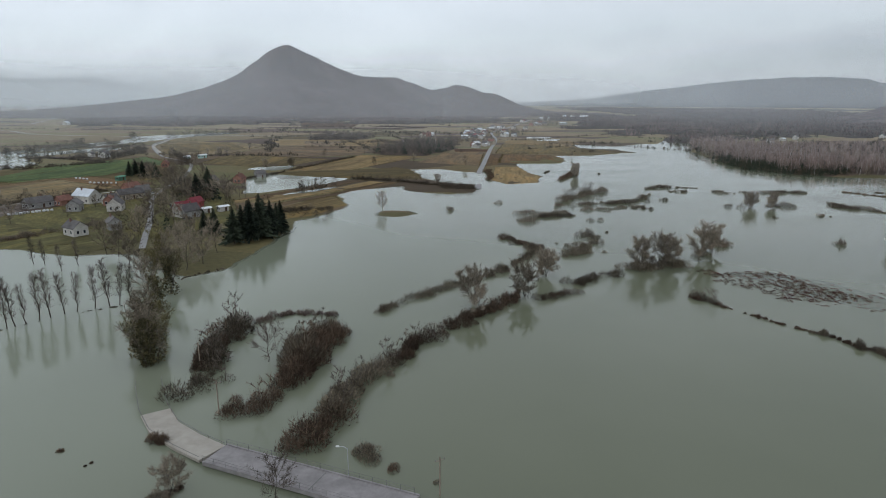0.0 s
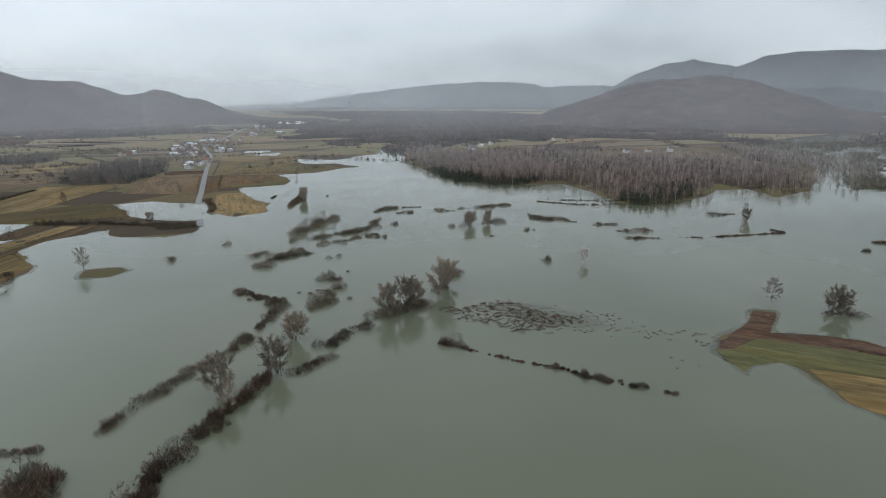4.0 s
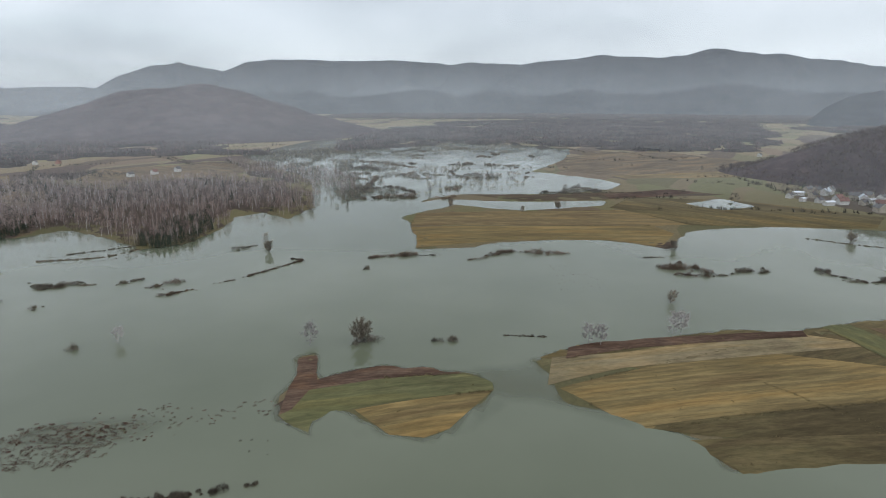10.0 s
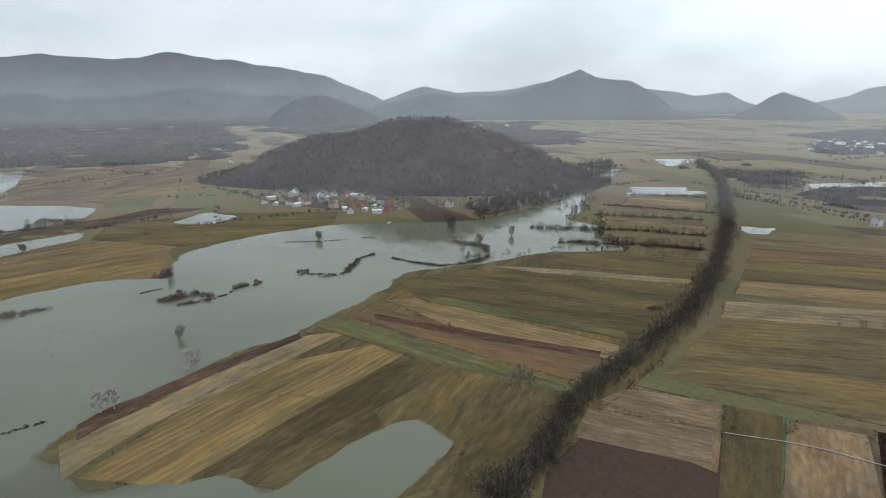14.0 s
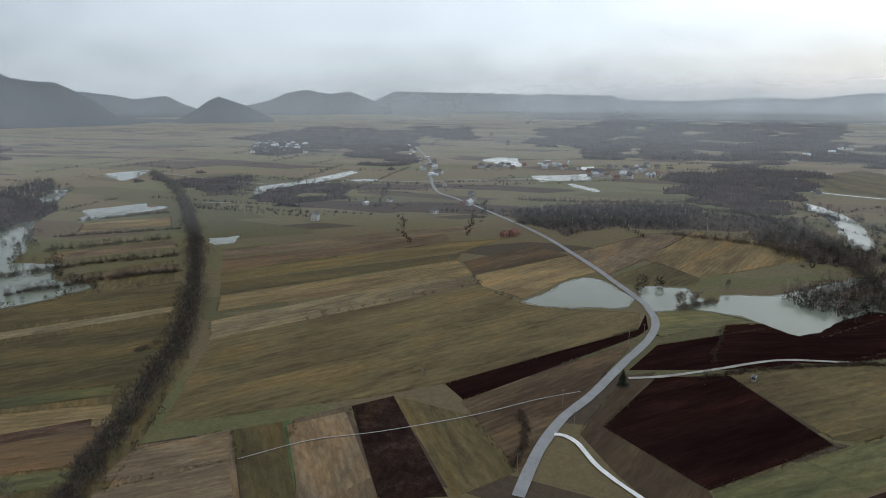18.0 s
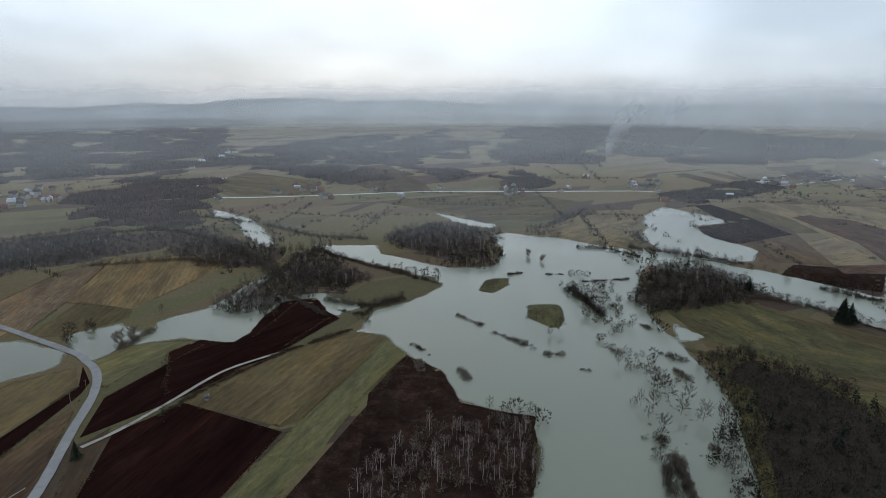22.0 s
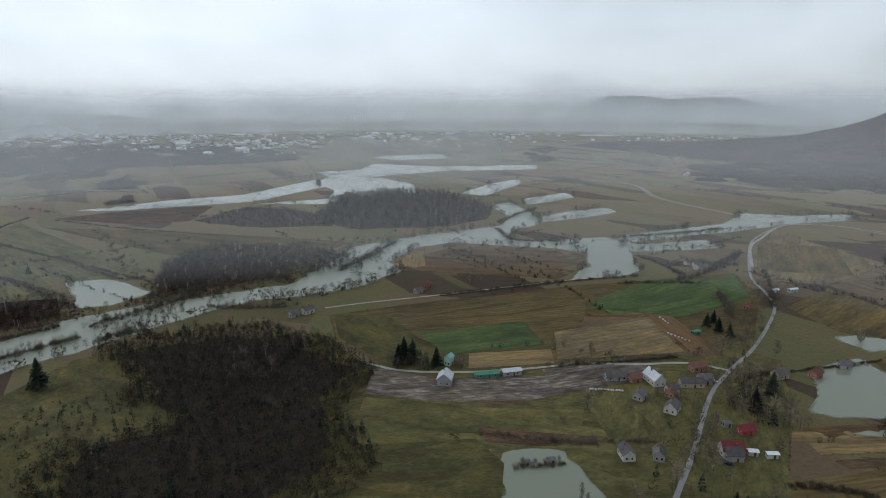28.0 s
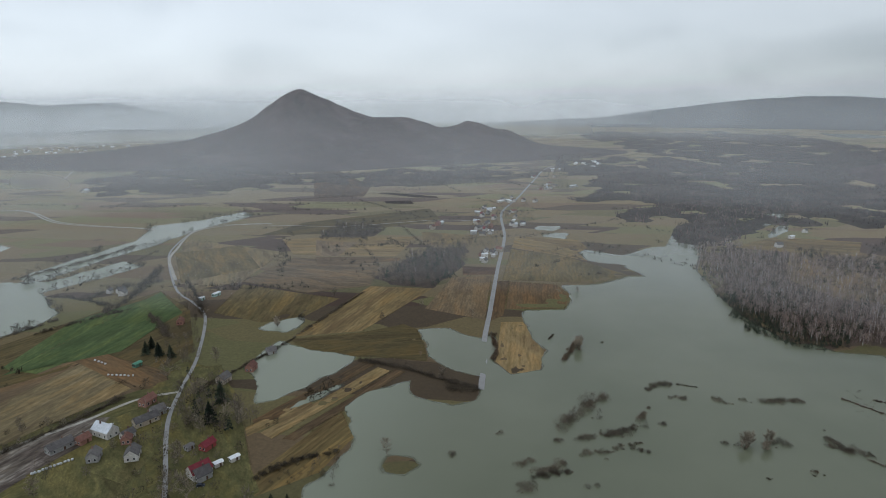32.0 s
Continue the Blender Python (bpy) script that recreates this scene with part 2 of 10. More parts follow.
def ground_material():
    """Rough winter grassland, cut into narrow plots by a stretched cell pattern, with scrub patches."""
    m, nn, ll, bsdf = nodes_of("valley_grassland")
    geo = nn.new("ShaderNodeNewGeometry")
    mp = nn.new("ShaderNodeMapping"); mp.inputs["Rotation"].default_value = (0, 0, radians(24)); mp.inputs["Scale"].default_value = (1 / 150, 1 / 48, 0)
    ll.new(geo.outputs["Position"], mp.inputs[0])
    vor = nn.new("ShaderNodeTexVoronoi"); vor.inputs["Scale"].default_value = 1.0; vor.inputs["Randomness"].default_value = 0.8; vor.distance = "CHEBYCHEV"
    ll.new(mp.outputs[0], vor.inputs["Vector"])
    sep = nn.new("ShaderNodeSeparateColor"); ll.new(vor.outputs["Color"], sep.inputs[0])
    r1 = nn.new("ShaderNodeValToRGB"); r1.color_ramp.interpolation = "CONSTANT"
    cols = [(0.0, (0.194, 0.159, 0.081)), (0.16, (0.207, 0.156, 0.088)), (0.30, (0.144, 0.125, 0.064)), (0.44, (0.207, 0.156, 0.096)), (0.56, (0.093, 0.063, 0.046)),
            (0.64, (0.174, 0.161, 0.078)), (0.76, (0.207, 0.166, 0.099)), (0.86, (0.078, 0.045, 0.039)), (0.93, (0.180, 0.123, 0.081))]
    r1.color_ramp.elements[0].position, r1.color_ramp.elements[0].color = cols[0][0], (*cols[0][1], 1)
    r1.color_ramp.elements[1].position, r1.color_ramp.elements[1].color = cols[1][0], (*cols[1][1], 1)
    for p, c in cols[2:]:
        r1.color_ramp.elements.new(p).color = (*c, 1)
    ll.new(sep.outputs[0], r1.inputs[0])
    n1 = nn.new("ShaderNodeTexNoise"); n1.inputs["Scale"].default_value = 0.012; n1.inputs["Detail"].default_value = 6; n1.inputs["Roughness"].default_value = 0.6
    n2 = nn.new("ShaderNodeTexNoise"); n2.inputs["Scale"].default_value = 0.5; n2.inputs["Detail"].default_value = 6; n2.inputs["Roughness"].default_value = 0.7
    ll.new(geo.outputs["Position"], n1.inputs["Vector"]); ll.new(geo.outputs["Position"], n2.inputs["Vector"])
    r2 = nn.new("ShaderNodeValToRGB")
    r2.color_ramp.elements[0].position, r2.color_ramp.elements[0].color = 0.38, (0.075, 0.066, 0.032, 1)
    r2.color_ramp.elements[1].position, r2.color_ramp.elements[1].color = 0.62, (0.135, 0.110, 0.055, 1)
    ll.new(n1.outputs["Fac"], r2.inputs[0])
    mx = nn.new("ShaderNodeMix"); mx.data_type = "RGBA"; mx.inputs[0].default_value = 0.85
    ll.new(r2.outputs[0], mx.inputs[6]); ll.new(r1.outputs[0], mx.inputs[7])
    r3 = nn.new("ShaderNodeValToRGB")
    r3.color_ramp.elements[0].position, r3.color_ramp.elements[0].color = 0.3, (0.78, 0.78, 0.78, 1)
    r3.color_ramp.elements[1].position, r3.color_ramp.elements[1].color = 0.7, (1.28, 1.24, 1.2, 1)
    ll.new(n2.outputs["Fac"], r3.inputs[0])
    ml = nn.new("ShaderNodeMix"); ml.data_type = "RGBA"; ml.blend_type = "MULTIPLY"; ml.inputs[0].default_value = 1.0
    ll.new(mx.outputs[2], ml.inputs[6]); ll.new(r3.outputs[0], ml.inputs[7])
    # near ground olive and damped down, far plots pale: distance haze put into colour
    rad = nn.new("ShaderNodeVectorMath"); rad.operation = "LENGTH"
    ll.new(geo.outputs["Position"], rad.inputs[0])
    damp = nn.new("ShaderNodeMapRange"); damp.inputs["From Min"].default_value, damp.inputs["From Max"].default_value = 520, 1150
    damp.inputs["To Min"].default_value, damp.inputs["To Max"].default_value = 1.0, 0.0
    ll.new(rad.outputs["Value"], damp.inputs["Value"])
    md = nn.new("ShaderNodeMix"); md.data_type = "RGBA"; md.blend_type = "MULTIPLY"; md.inputs[7].default_value = (0.60, 0.62, 0.55, 1)
    ll.new(damp.outputs[0], md.inputs[0]); ll.new(ml.outputs[2], md.inputs[6])
    ll.new(md.outputs[2], bsdf.inputs["Base Color"])
    bsdf.inputs["Roughness"].default_value, bsdf.inputs["Specular IOR Level"].default_value = 0.9, 0.2
    b = nn.new("ShaderNodeBump"); b.inputs["Strength"].default_value = 0.5; b.inputs["Distance"].default_value = 0.3
    ll.new(n2.outputs["Fac"], b.inputs["Height"]); ll.new(b.outputs[0], bsdf.inputs["Normal"])
    return m


def water_material():
    """Silty flood water: smooth, murky within half a metre, clear over the drowned edge of the fields."""
    m, nn, ll, bsdf = nodes_of("silty_flood_water")
    geo = nn.new("ShaderNodeNewGeometry")
    n1 = nn.new("ShaderNodeTexNoise"); n1.inputs["Scale"].default_value = 0.008; n1.inputs["Detail"].default_value = 4
    ll.new(geo.outputs["Position"], n1.inputs["Vector"])
    r = nn.new("ShaderNodeValToRGB")
    r.color_ramp.elements[0].position, r.color_ramp.elements[0].color = 0.35, (0.104, 0.112, 0.072, 1)
    r.color_ramp.elements[1].position, r.color_ramp.elements[1].color = 0.65, (0.132, 0.139, 0.094, 1)
    ll.new(n1.outputs["Fac"], r.inputs[0])
    # more silt drifts west of the drowned road
    sep = nn.new("ShaderNodeSeparateXYZ"); ll.new(geo.outputs["Position"], sep.inputs[0])
    jit = nn.new("ShaderNodeMath"); jit.operation = "MULTIPLY_ADD"; jit.inputs[1].default_value = 90.0
    ll.new(n1.outputs["Fac"], jit.inputs[0]); ll.new(sep.outputs["X"], jit.inputs[2])
    silt = nn.new("ShaderNodeMapRange"); silt.interpolation_type = "SMOOTHSTEP"
    silt.inputs["From Min"].default_value, silt.inputs["From Max"].default_value = -60, 60
    silt.inputs["To Min"].default_value, silt.inputs["To Max"].default_value = 1.0, 0.0
    ll.new(jit.outputs[0], silt.inputs["Value"])
    sm = nn.new("ShaderNodeMix"); sm.data_type = "RGBA"; sm.inputs[7].default_value = (0.185, 0.200, 0.148, 1)
    ll.new(silt.outputs[0], sm.inputs[0]); ll.new(r.outputs[0], sm.inputs[6]); ll.new(sm.outputs[2], bsdf.inputs["Base Color"])
    bsdf.inputs["Roughness"].default_value, bsdf.inputs["IOR"].default_value = 0.06, 1.33
    bsdf.inputs["Specular IOR Level"].default_value = 0.47
    n2 = nn.new("ShaderNodeTexNoise"); n2.inputs["Scale"].default_value = 0.9; n2.inputs["Detail"].default_value = 3
    ll.new(geo.outputs["Position"], n2.inputs["Vector"])
    b = nn.new("ShaderNodeBump"); b.inputs["Strength"].default_value = 0.03; b.inputs["Distance"].default_value = 0.1
    ll.new(n2.outputs["Fac"], b.inputs["Height"]); ll.new(b.outputs[0], bsdf.inputs["Normal"])
    # breaths of wind roughen the surface in long patches
    mw = nn.new("ShaderNodeMapping"); mw.inputs["Rotation"].default_value = (0, 0, radians(20)); mw.inputs["Scale"].default_value = (0.35, 1.0, 1.0)
    ll.new(geo.outputs["Position"], mw.inputs[0])
    nw = nn.new("ShaderNodeTexNoise"); nw.inputs["Scale"].default_value = 0.035; nw.inputs["Detail"].default_value = 5; nw.inputs["Distortion"].default_value = 0.7
    ll.new(mw.outputs[0], nw.inputs["Vector"])
    rw = nn.new("ShaderNodeMapRange"); rw.inputs["From Min"].default_value, rw.inputs["From Max"].default_value = 0.36, 0.66
    rw.inputs["To Min"].default_value, rw.inputs["To Max"].default_value = 0.03, 0.17
    ll.new(nw.outputs["Fac"], rw.inputs["Value"]); ll.new(rw.outputs[0], bsdf.inputs["Roughness"])
    at = nn.new("ShaderNodeAttribute"); at.attribute_name = "depth"
    mr = nn.new("ShaderNodeMapRange"); mr.inputs["From Min"].default_value, mr.inputs["From Max"].default_value = 0.0, 0.13
    mr.inputs["To Min"].default_value, mr.inputs["To Max"].default_value = 0.35, 1.0
    ll.new(at.outputs["Fac"], mr.inputs["Value"]); ll.new(mr.outputs[0], bsdf.inputs["Alpha"])
    return m


GROUND, WATER = ground_material(), water_material()

# ---- the plan: shores of the flood and its ponds, in metres ----
SHORES = []
SHORES.append(("water", "lake_north", [(-65, 254), (-62, 286), (-48, 319), (-64, 352), (-51, 376), (-34, 384), (-16, 367), (3, 356), (17, 363), (20, 394), (1, 405), (-16, 427), (-18, 450), (-27, 482), (-2, 485), (24, 463), (35, 489), (38, 461), (32, 419), (42, 398), (62, 406), (69, 437), (65, 461), (60, 498), (63, 528), (100, 532), (112, 574), (107, 603), (146, 605), (181, 631), (238, 512), (133, 270), (25, 76), (-37, 134)]))
SHORES.append(("water", "lake_northeast", [(146, 605), (181, 631), (199, 631), (186, 676), (156, 693), (150, 735), (162, 752), (198, 721), (234, 755), (265, 767), (323, 893), (356, 913), (306, 754), (265, 671), (246, 566), (248, 524), (251, 472), (260, 449), (283, 439), (251, 463), (266, 443), (309, 433), (305, 397), (284, 334), (305, 316), (359, 332), (392, 349), (422, 343), (405, 307), (455, 315), (538, 356), (566, 289), (322, 155), (103, 135), (133, 270), (88, 462)]))
SHORES.append(("water", "river_north", [(323, 893), (356, 913), (402, 892), (473, 956), (548, 1058), (677, 1299), (685, 1282), (584, 1087), (491, 933), (420, 860), (352, 835), (306, 754), (285, 755)]))
SHORES.append(("water", "marsh_east", [(575, 391), (789, 534), (1148, 737), (1263, 726), (1179, 556), (1281, 524), (1269, 394), (1182, 211), (972, 186), (793, 197), (749, 113), (713, 76), (661, 83), (607, 141), (570, 224), (510, 240), (541, 237), (550, 151), (588, 81), (556, 81), (505, 141), (511, 204), (460, 222), (447, 228), (381, 232), (327, 241), (284, 236), (225, 266), (291, 331), (305, 322), (347, 327), (366, 316), (407, 300), (449, 313)]))
SHORES.append(("water", "lake_east", [(271, 312), (327, 241), (329, 197), (348, 169), (368, 138), (391, 122), (405, 93), (416, 59), (408, 35), (404, 22), (467, 12), (497, -28), (512, -74), (519, -119), (512, -155), (487, -215), (480, -249), (385, -239), (350, -221), (345, -151), (347, -119), (332, -103), (306, -77), (289, -53), (275, -36), (271, -34), (263, -6), (225, 48), (206, 63), (177, 49), (178, 25), (168, 5), (157, 1), (169, -21), (179, -54), (158, -59), (139, -38), (134, -27), (49, 104), (102, 191)]))
SHORES.append(("water", "river_southeast", [(487, -215), (480, -249), (496, -286), (510, -321), (540, -371), (620, -449), (699, -539), (756, -623), (727, -622), (620, -495), (538, -409), (478, -358), (443, -315), (406, -324), (374, -292), (333, -285), (336, -255), (351, -231), (350, -221), (344, -166), (402, -178)]))
SHORES.append(("water", "lake_west", [(-65, 254), (-70, 193), (-80, 184), (-104, 210), (-138, 213), (-164, 222), (-172, 230), (-189, 200), (-162, 178), (-190, -61), (-137, -118), (134, -27), (41, 76), (15, 134)]))
SHORES.append(("water", "lake_southwest", [(-137, -119), (-175, -160), (-161, -178), (-154, -190), (-164, -217), (-163, -251), (-165, -283), (-155, -297), (-181, -325), (-207, -327), (-248, -344), (-256, -366), (-242, -416), (-226, -470), (-221, -525), (-273, -489), (-261, -459), (-283, -382), (-319, -368), (-354, -399), (-390, -462), (-410, -460), (-440, -407), (-443, -378), (-461, -329), (-517, -383), (-449, -309), (-398, -280), (-332, -224), (-301, -179), (-283, -148), (-253, -110), (-189, -63)]))
SHORES.append(("water", "flood_west", [(-61, -356), (-68, -389), (-95, -391), (-131, -436), (-167, -454), (-142, -424), (-124, -402), (-151, -389), (-169, -377), (-182, -331), (-160, -334), (-164, -375), (-142, -375), (-120, -363), (-95, -332), (-81, -331)]))
SHORES.append(("water", "flood_south", [(-12, -394), (-36, -394), (-52, -362), (-59, -383), (-91, -393), (-153, -454), (-163, -455), (-107, -392), (-138, -384), (-164, -383), (-168, -334), (-154, -322), (-159, -370), (-139, -376), (-106, -335), (-88, -320), (-73, -346), (-41, -351), (-17, -338), (-8, -379)]))
SHORES.append(("water", "creek_west", [(-188, -794), (-205, -752), (-215, -676), (-201, -569), (-186, -535), (-176, -566), (-192, -671), (-183, -732)]))
SHORES.append(("water", "pond_gravel", [(-608, -443), (-674, -465), (-661, -369), (-639, -360), (-597, -365), (-564, -326), (-554, -269), (-508, -248), (-487, -262), (-467, -305), (-489, -348)]))
SHORES.append(("water", "pond_meadow", [(-624, -128), (-567, -110), (-510, -110), (-492, -146), (-566, -172), (-599, -157)]))
SHORES.append(("water", "pond_hedge", [(-626, 70), (-614, 107), (-546, 128), (-530, 91), (-530, 66)]))
SHORES.append(("water", "pond_hill", [(-328, -202), (-324, -168), (-303, -177), (-328, -207)]))
SHORES.append(("water", "river_west", [(-431, -325), (-471, -317), (-488, -222), (-489, -136), (-484, -78), (-490, 16), (-516, 65), (-516, 114), (-509, 161), (-501, 230), (-552, 300), (-594, 348), (-595, 370), (-578, 429), (-550, 410), (-516, 346), (-477, 332), (-455, 276), (-458, 226), (-471, 183), (-466, 146), (-449, 94), (-428, 17), (-409, -55), (-420, -115), (-419, -169), (-437, -229), (-422, -284)]))
SHORES.append(("water", "river_bend", [(-460, 236), (-466, 283), (-504, 296), (-550, 345), (-597, 396), (-594, 468), (-584, 553), (-619, 605), (-703, 648), (-716, 694), (-632, 662), (-562, 614), (-550, 551), (-514, 508), (-475, 561), (-457, 561), (-453, 519), (-542, 445), (-546, 393), (-508, 343), (-476, 333), (-463, 288), (-450, 231)]))
SHORES.append(("water", "pool_bend", [(-490, 540), (-457, 611), (-411, 614), (-376, 696), (-339, 674), (-393, 575), (-339, 519), (-338, 488), (-360, 435), (-383, 494), (-421, 533), (-453, 519)]))
SHORES.append(("water", "arm_meadow", [(-595, 603), (-603, 702), (-590, 777), (-556, 766), (-553, 694), (-565, 617), (-575, 564)]))
SHORES.append(("water", "arm_middle", [(-727, 737), (-734, 847), (-682, 820), (-676, 694)]))
SHORES.append(("water", "arm_upper", [(-838, 693), (-901, 821), (-921, 912), (-867, 867), (-787, 708)]))
SHORES.append(("water", "creek_north", [(-453, 627), (-433, 727), (-418, 810), (-442, 898), (-390, 939), (-345, 1015), (-318, 980), (-361, 875), (-377, 775), (-395, 728), (-422, 598)]))
SHORES.append(("water", "fork_far", [(-945, 344), (-918, 476), (-999, 530), (-1102, 544), (-1266, 679), (-1146, 683), (-992, 695), (-880, 634), (-912, 536), (-988, 545), (-856, 466)]))
SHORES.append(("water", "fork_arm", [(-1032, 116), (-1053, 261), (-1043, 378), (-1157, 571), (-1045, 528), (-961, 368), (-994, 192)]))
SHORES.append(("water", "reach_far", [(-1276, 627), (-1266, 738), (-1362, 825), (-1208, 925), (-1098, 1145), (-1026, 1071), (-1130, 867), (-1124, 712), (-1130, 608)]))
SHORES.append(("water", "pond_ditch", [(-153, 484), (-148, 498), (-123, 511), (-121, 485), (-130, 470)]))
SHORES.append(("water", "pond_roadside", [(58, -336), (29, -403), (12, -398), (-8, -365), (-3, -344), (23, -332), (48, -329)]))
SHORES.append(("water", "pond_bend", [(-7, -386), (-41, -395), (-33, -352), (-19, -340), (-14, -362)]))
SHORES.append(("water", "pond_track", [(355, -427), (333, -450), (320, -418), (333, -406)]))
SHORES.append(("water", "pond_strip", [(546, -471), (515, -561), (497, -546), (523, -454)]))
SHORES.append(("water", "pond_far", [(791, -745), (765, -812), (722, -710)]))
SHORES.append(("water", "pond_slope", [(595, 16), (634, -20), (600, -53), (569, -19)]))
SHORES.append(("water", "pond_distant", [(122, -935), (68, -995), (58, -948), (105, -907)]))
SHORES.append(("water", "pond_line", [(489, -685), (470, -810), (436, -801), (457, -667)]))
SHORES.append(("water", "lake_middle", [(29, 285), (156, 335), (268, 202), (297, 147), (250, 91), (208, 73), (165, 72), (112, 73), (56, 117), (13, 155)]))
SHORES.append(("water", "lake_foot", [(-14, 75), (17, 150), (136, 200), (127, 114), (108, 71), (106, 82), (126, 69)]))
SHORES.append(("water", "lake_under", [(-120, -60), (60, -50), (125, 0), (130, 110), (40, 140), (-60, 120), (-140, 90)]))
SHORES.append(("land", "field_islet", [(179, 144), (181, 141), (162, 129), (180, 113), (186, 97), (186, 87), (184, 77), (177, 72), (164, 75), (150, 77), (143, 82), (142, 91), (144, 101), (145, 112), (138, 115), (132, 112), (132, 115), (139, 127), (152, 132), (166, 137)]))
SHORES.append(("land", "sw_islet", [(-265, -321), (-286, -338), (-302, -331), (-292, -317), (-269, -308)]))
SHORES.append(("land", "sw_meadow", [(-258, -258), (-273, -272), (-288, -264), (-279, -248), (-260, -234), (-257, -241)]))
SHORES.append(("water", "puddle_a", [(112, 887), (147, 878), (147, 855), (117, 863)]))
SHORES.append(("water", "puddle_b", [(118, 841), (150, 826), (150, 806), (120, 823)]))
SHORES.append(("water", "puddle_c", [(288, -1159), (255, -1220), (225, -1169), (268, -1116)]))
SHORES.append(("water", "puddle_d", [(89, -1073), (67, -1106), (65, -1057), (83, -1044)]))
SHORES.append(("water", "puddle_e", [(92, -862), (68, -852), (37, -810), (50, -809), (77, -830)]))
SHORES.append(("water", "puddle_f", [(409, -821), (363, -838), (362, -816), (394, -800)]))
SHORES.append(("water", "puddle_g", [(266, -1138), (226, -1184), (209, -1124), (245, -1092)]))
SHORES.append(("water", "puddle_h", [(-1889, 2233), (-2007, 2671), (-1798, 2524), (-1761, 2195)]))
SHORES.append(("water", "puddle_i", [(-2298, 3158), (-2286, 3603), (-2056, 3137)]))
SHORES.append(("water", "puddle_j", [(415, 824), (506, 949), (458, 853), (409, 800)]))
SHORES.append(("water", "puddle_k", [(1062, 686), (1234, 749), (1201, 617), (1045, 515), (941, 542)]))
SHORES.append(("water", "puddle_l", [(1930, 957), (1871, 807), (1632, 724), (1658, 806)]))
SHORES.append(("water", "puddle_m", [(-1524, 921), (-1502, 1144), (-1376, 1070), (-1404, 920)]))
SHORES.append(("water", "puddle_n", [(826, -777), (793, -841), (746, -771), (768, -743)]))
SHORES.append(("water", "puddle_o", [(581, -505), (545, -565), (520, -539), (543, -475)]))
SHORES.append(("water", "puddle_p", [(120, 893), (152, 891), (155, 872), (124, 874)]))
SHORES.append(("water", "puddle_q", [(127, 848), (157, 847), (157, 829), (131, 831)]))
SHORES.append(("water", "puddle_r", [(83, -927), (58, -968), (60, -931), (95, -918)]))
SHORES.append(("water", "puddle_s", [(-412, -601), (-418, -556), (-427, -497), (-409, -483), (-396, -537)]))
SHORES.append(("water", "puddle_t", [(571, 1478), (689, 1618), (632, 1476), (554, 1415)]))
SHORES.append(("water", "puddle_u", [(1354, 3558), (1468, 3420), (1309, 3110)]))
SHORES.append(("water", "puddle_v", [(1888, 3315), (2044, 3038), (1879, 2790), (1723, 2975)]))
SHORES.append(("water", "puddle_w", [(499, -714), (474, -779), (454, -756), (465, -683)]))
SHORES.append(("water", "puddle_x", [(273, -1173), (224, -1204), (188, -1061), (228, -1061)]))

SHORES.append(("water", "marsh_scrub", [(843, 698), (1103, 769), (1369, 820), (1002, 576), (693, 404), (543, 349), (656, 467), (727, 564)]))
SHORES.append(("water", "ditch_wet", [(474, -668), (467, -784), (454, -922), (431, -907), (428, -734), (450, -639)]))
SHORES.append(("water", "puddle_y", [(159, -940), (65, -973), (57, -911), (130, -875)]))
SHORES.append(("water", "puddle_z", [(84, -871), (36, -802), (44, -788), (77, -841)]))

SHORES.append(("water", "pond_village", [(-141, 409), (-128, 457), (-105, 440), (-65, 427), (-67, 416), (-84, 389), (-105, 360), (-117, 355), (-123, 378)]))
SHORES.append(("water", "pool_strip", [(-106, 341), (-71, 385), (-65, 383), (-98, 337)]))
SHORES.append(("water", "lake_village", [(-57, 360), (-36, 385), (-23, 391), (-10, 268), (-63, 247), (-67, 276), (-53, 304), (-48, 324), (-58, 341)]))
SHORES.append(("land", "yellow_islet", [(-33, 294), (-29, 302), (-15, 301), (-13, 292), (-20, 285), (-30, 286)]))

# ---- ground and water ----
def value_noise(x, y, size, seed):
    rng = np.random.RandomState(seed)
    tab = rng.rand(256, 256)
    u, v = x / size, y / size
    i, j = np.floor(u).astype(int), np.floor(v).astype(int)
    a, b = u - i, v - j
    a, b = a * a * (3 - 2 * a), b * b * (3 - 2 * b)
    i0, i1, j0, j1 = i % 256, (i + 1) % 256, j % 256, (j + 1) % 256
    return (tab[i0, j0] * (1 - a) + tab[i1, j0] * a) * (1 - b) + (tab[i0, j1] * (1 - a) + tab[i1, j1] * a) * b - 0.5


def outside(px, py, poly):
    """Distance to a polygon's edge, negative inside."""
    d = np.full(px.shape, 1e9)
    inside = np.zeros(px.shape, bool)
    n = len(poly)
    for k in range(n):
        (ax, ay), (bx, by) = poly[k], poly[(k + 1) % n]
        ex, ey = bx - ax, by - ay
        wx, wy = px - ax, py - ay
        t = np.clip((wx * ex + wy * ey) / (ex * ex + ey * ey + 1e-9), 0, 1)
        d = np.minimum(d, (wx - ex * t) ** 2 + (wy - ey * t) ** 2)
        if ay != by:
            inside ^= ((ay > py) != (by > py)) & (px < (bx - ax) * (py - ay) / (by - ay) + ax)
    return np.where(inside, -1, 1) * np.sqrt(d)


# low knolls of the valley floor: x, y, reach along, reach across, turn, height
KNOLLS = [(-275, 25, 100, 78, 0, 16), (-325, -65, 95, 62, -20, 6)]


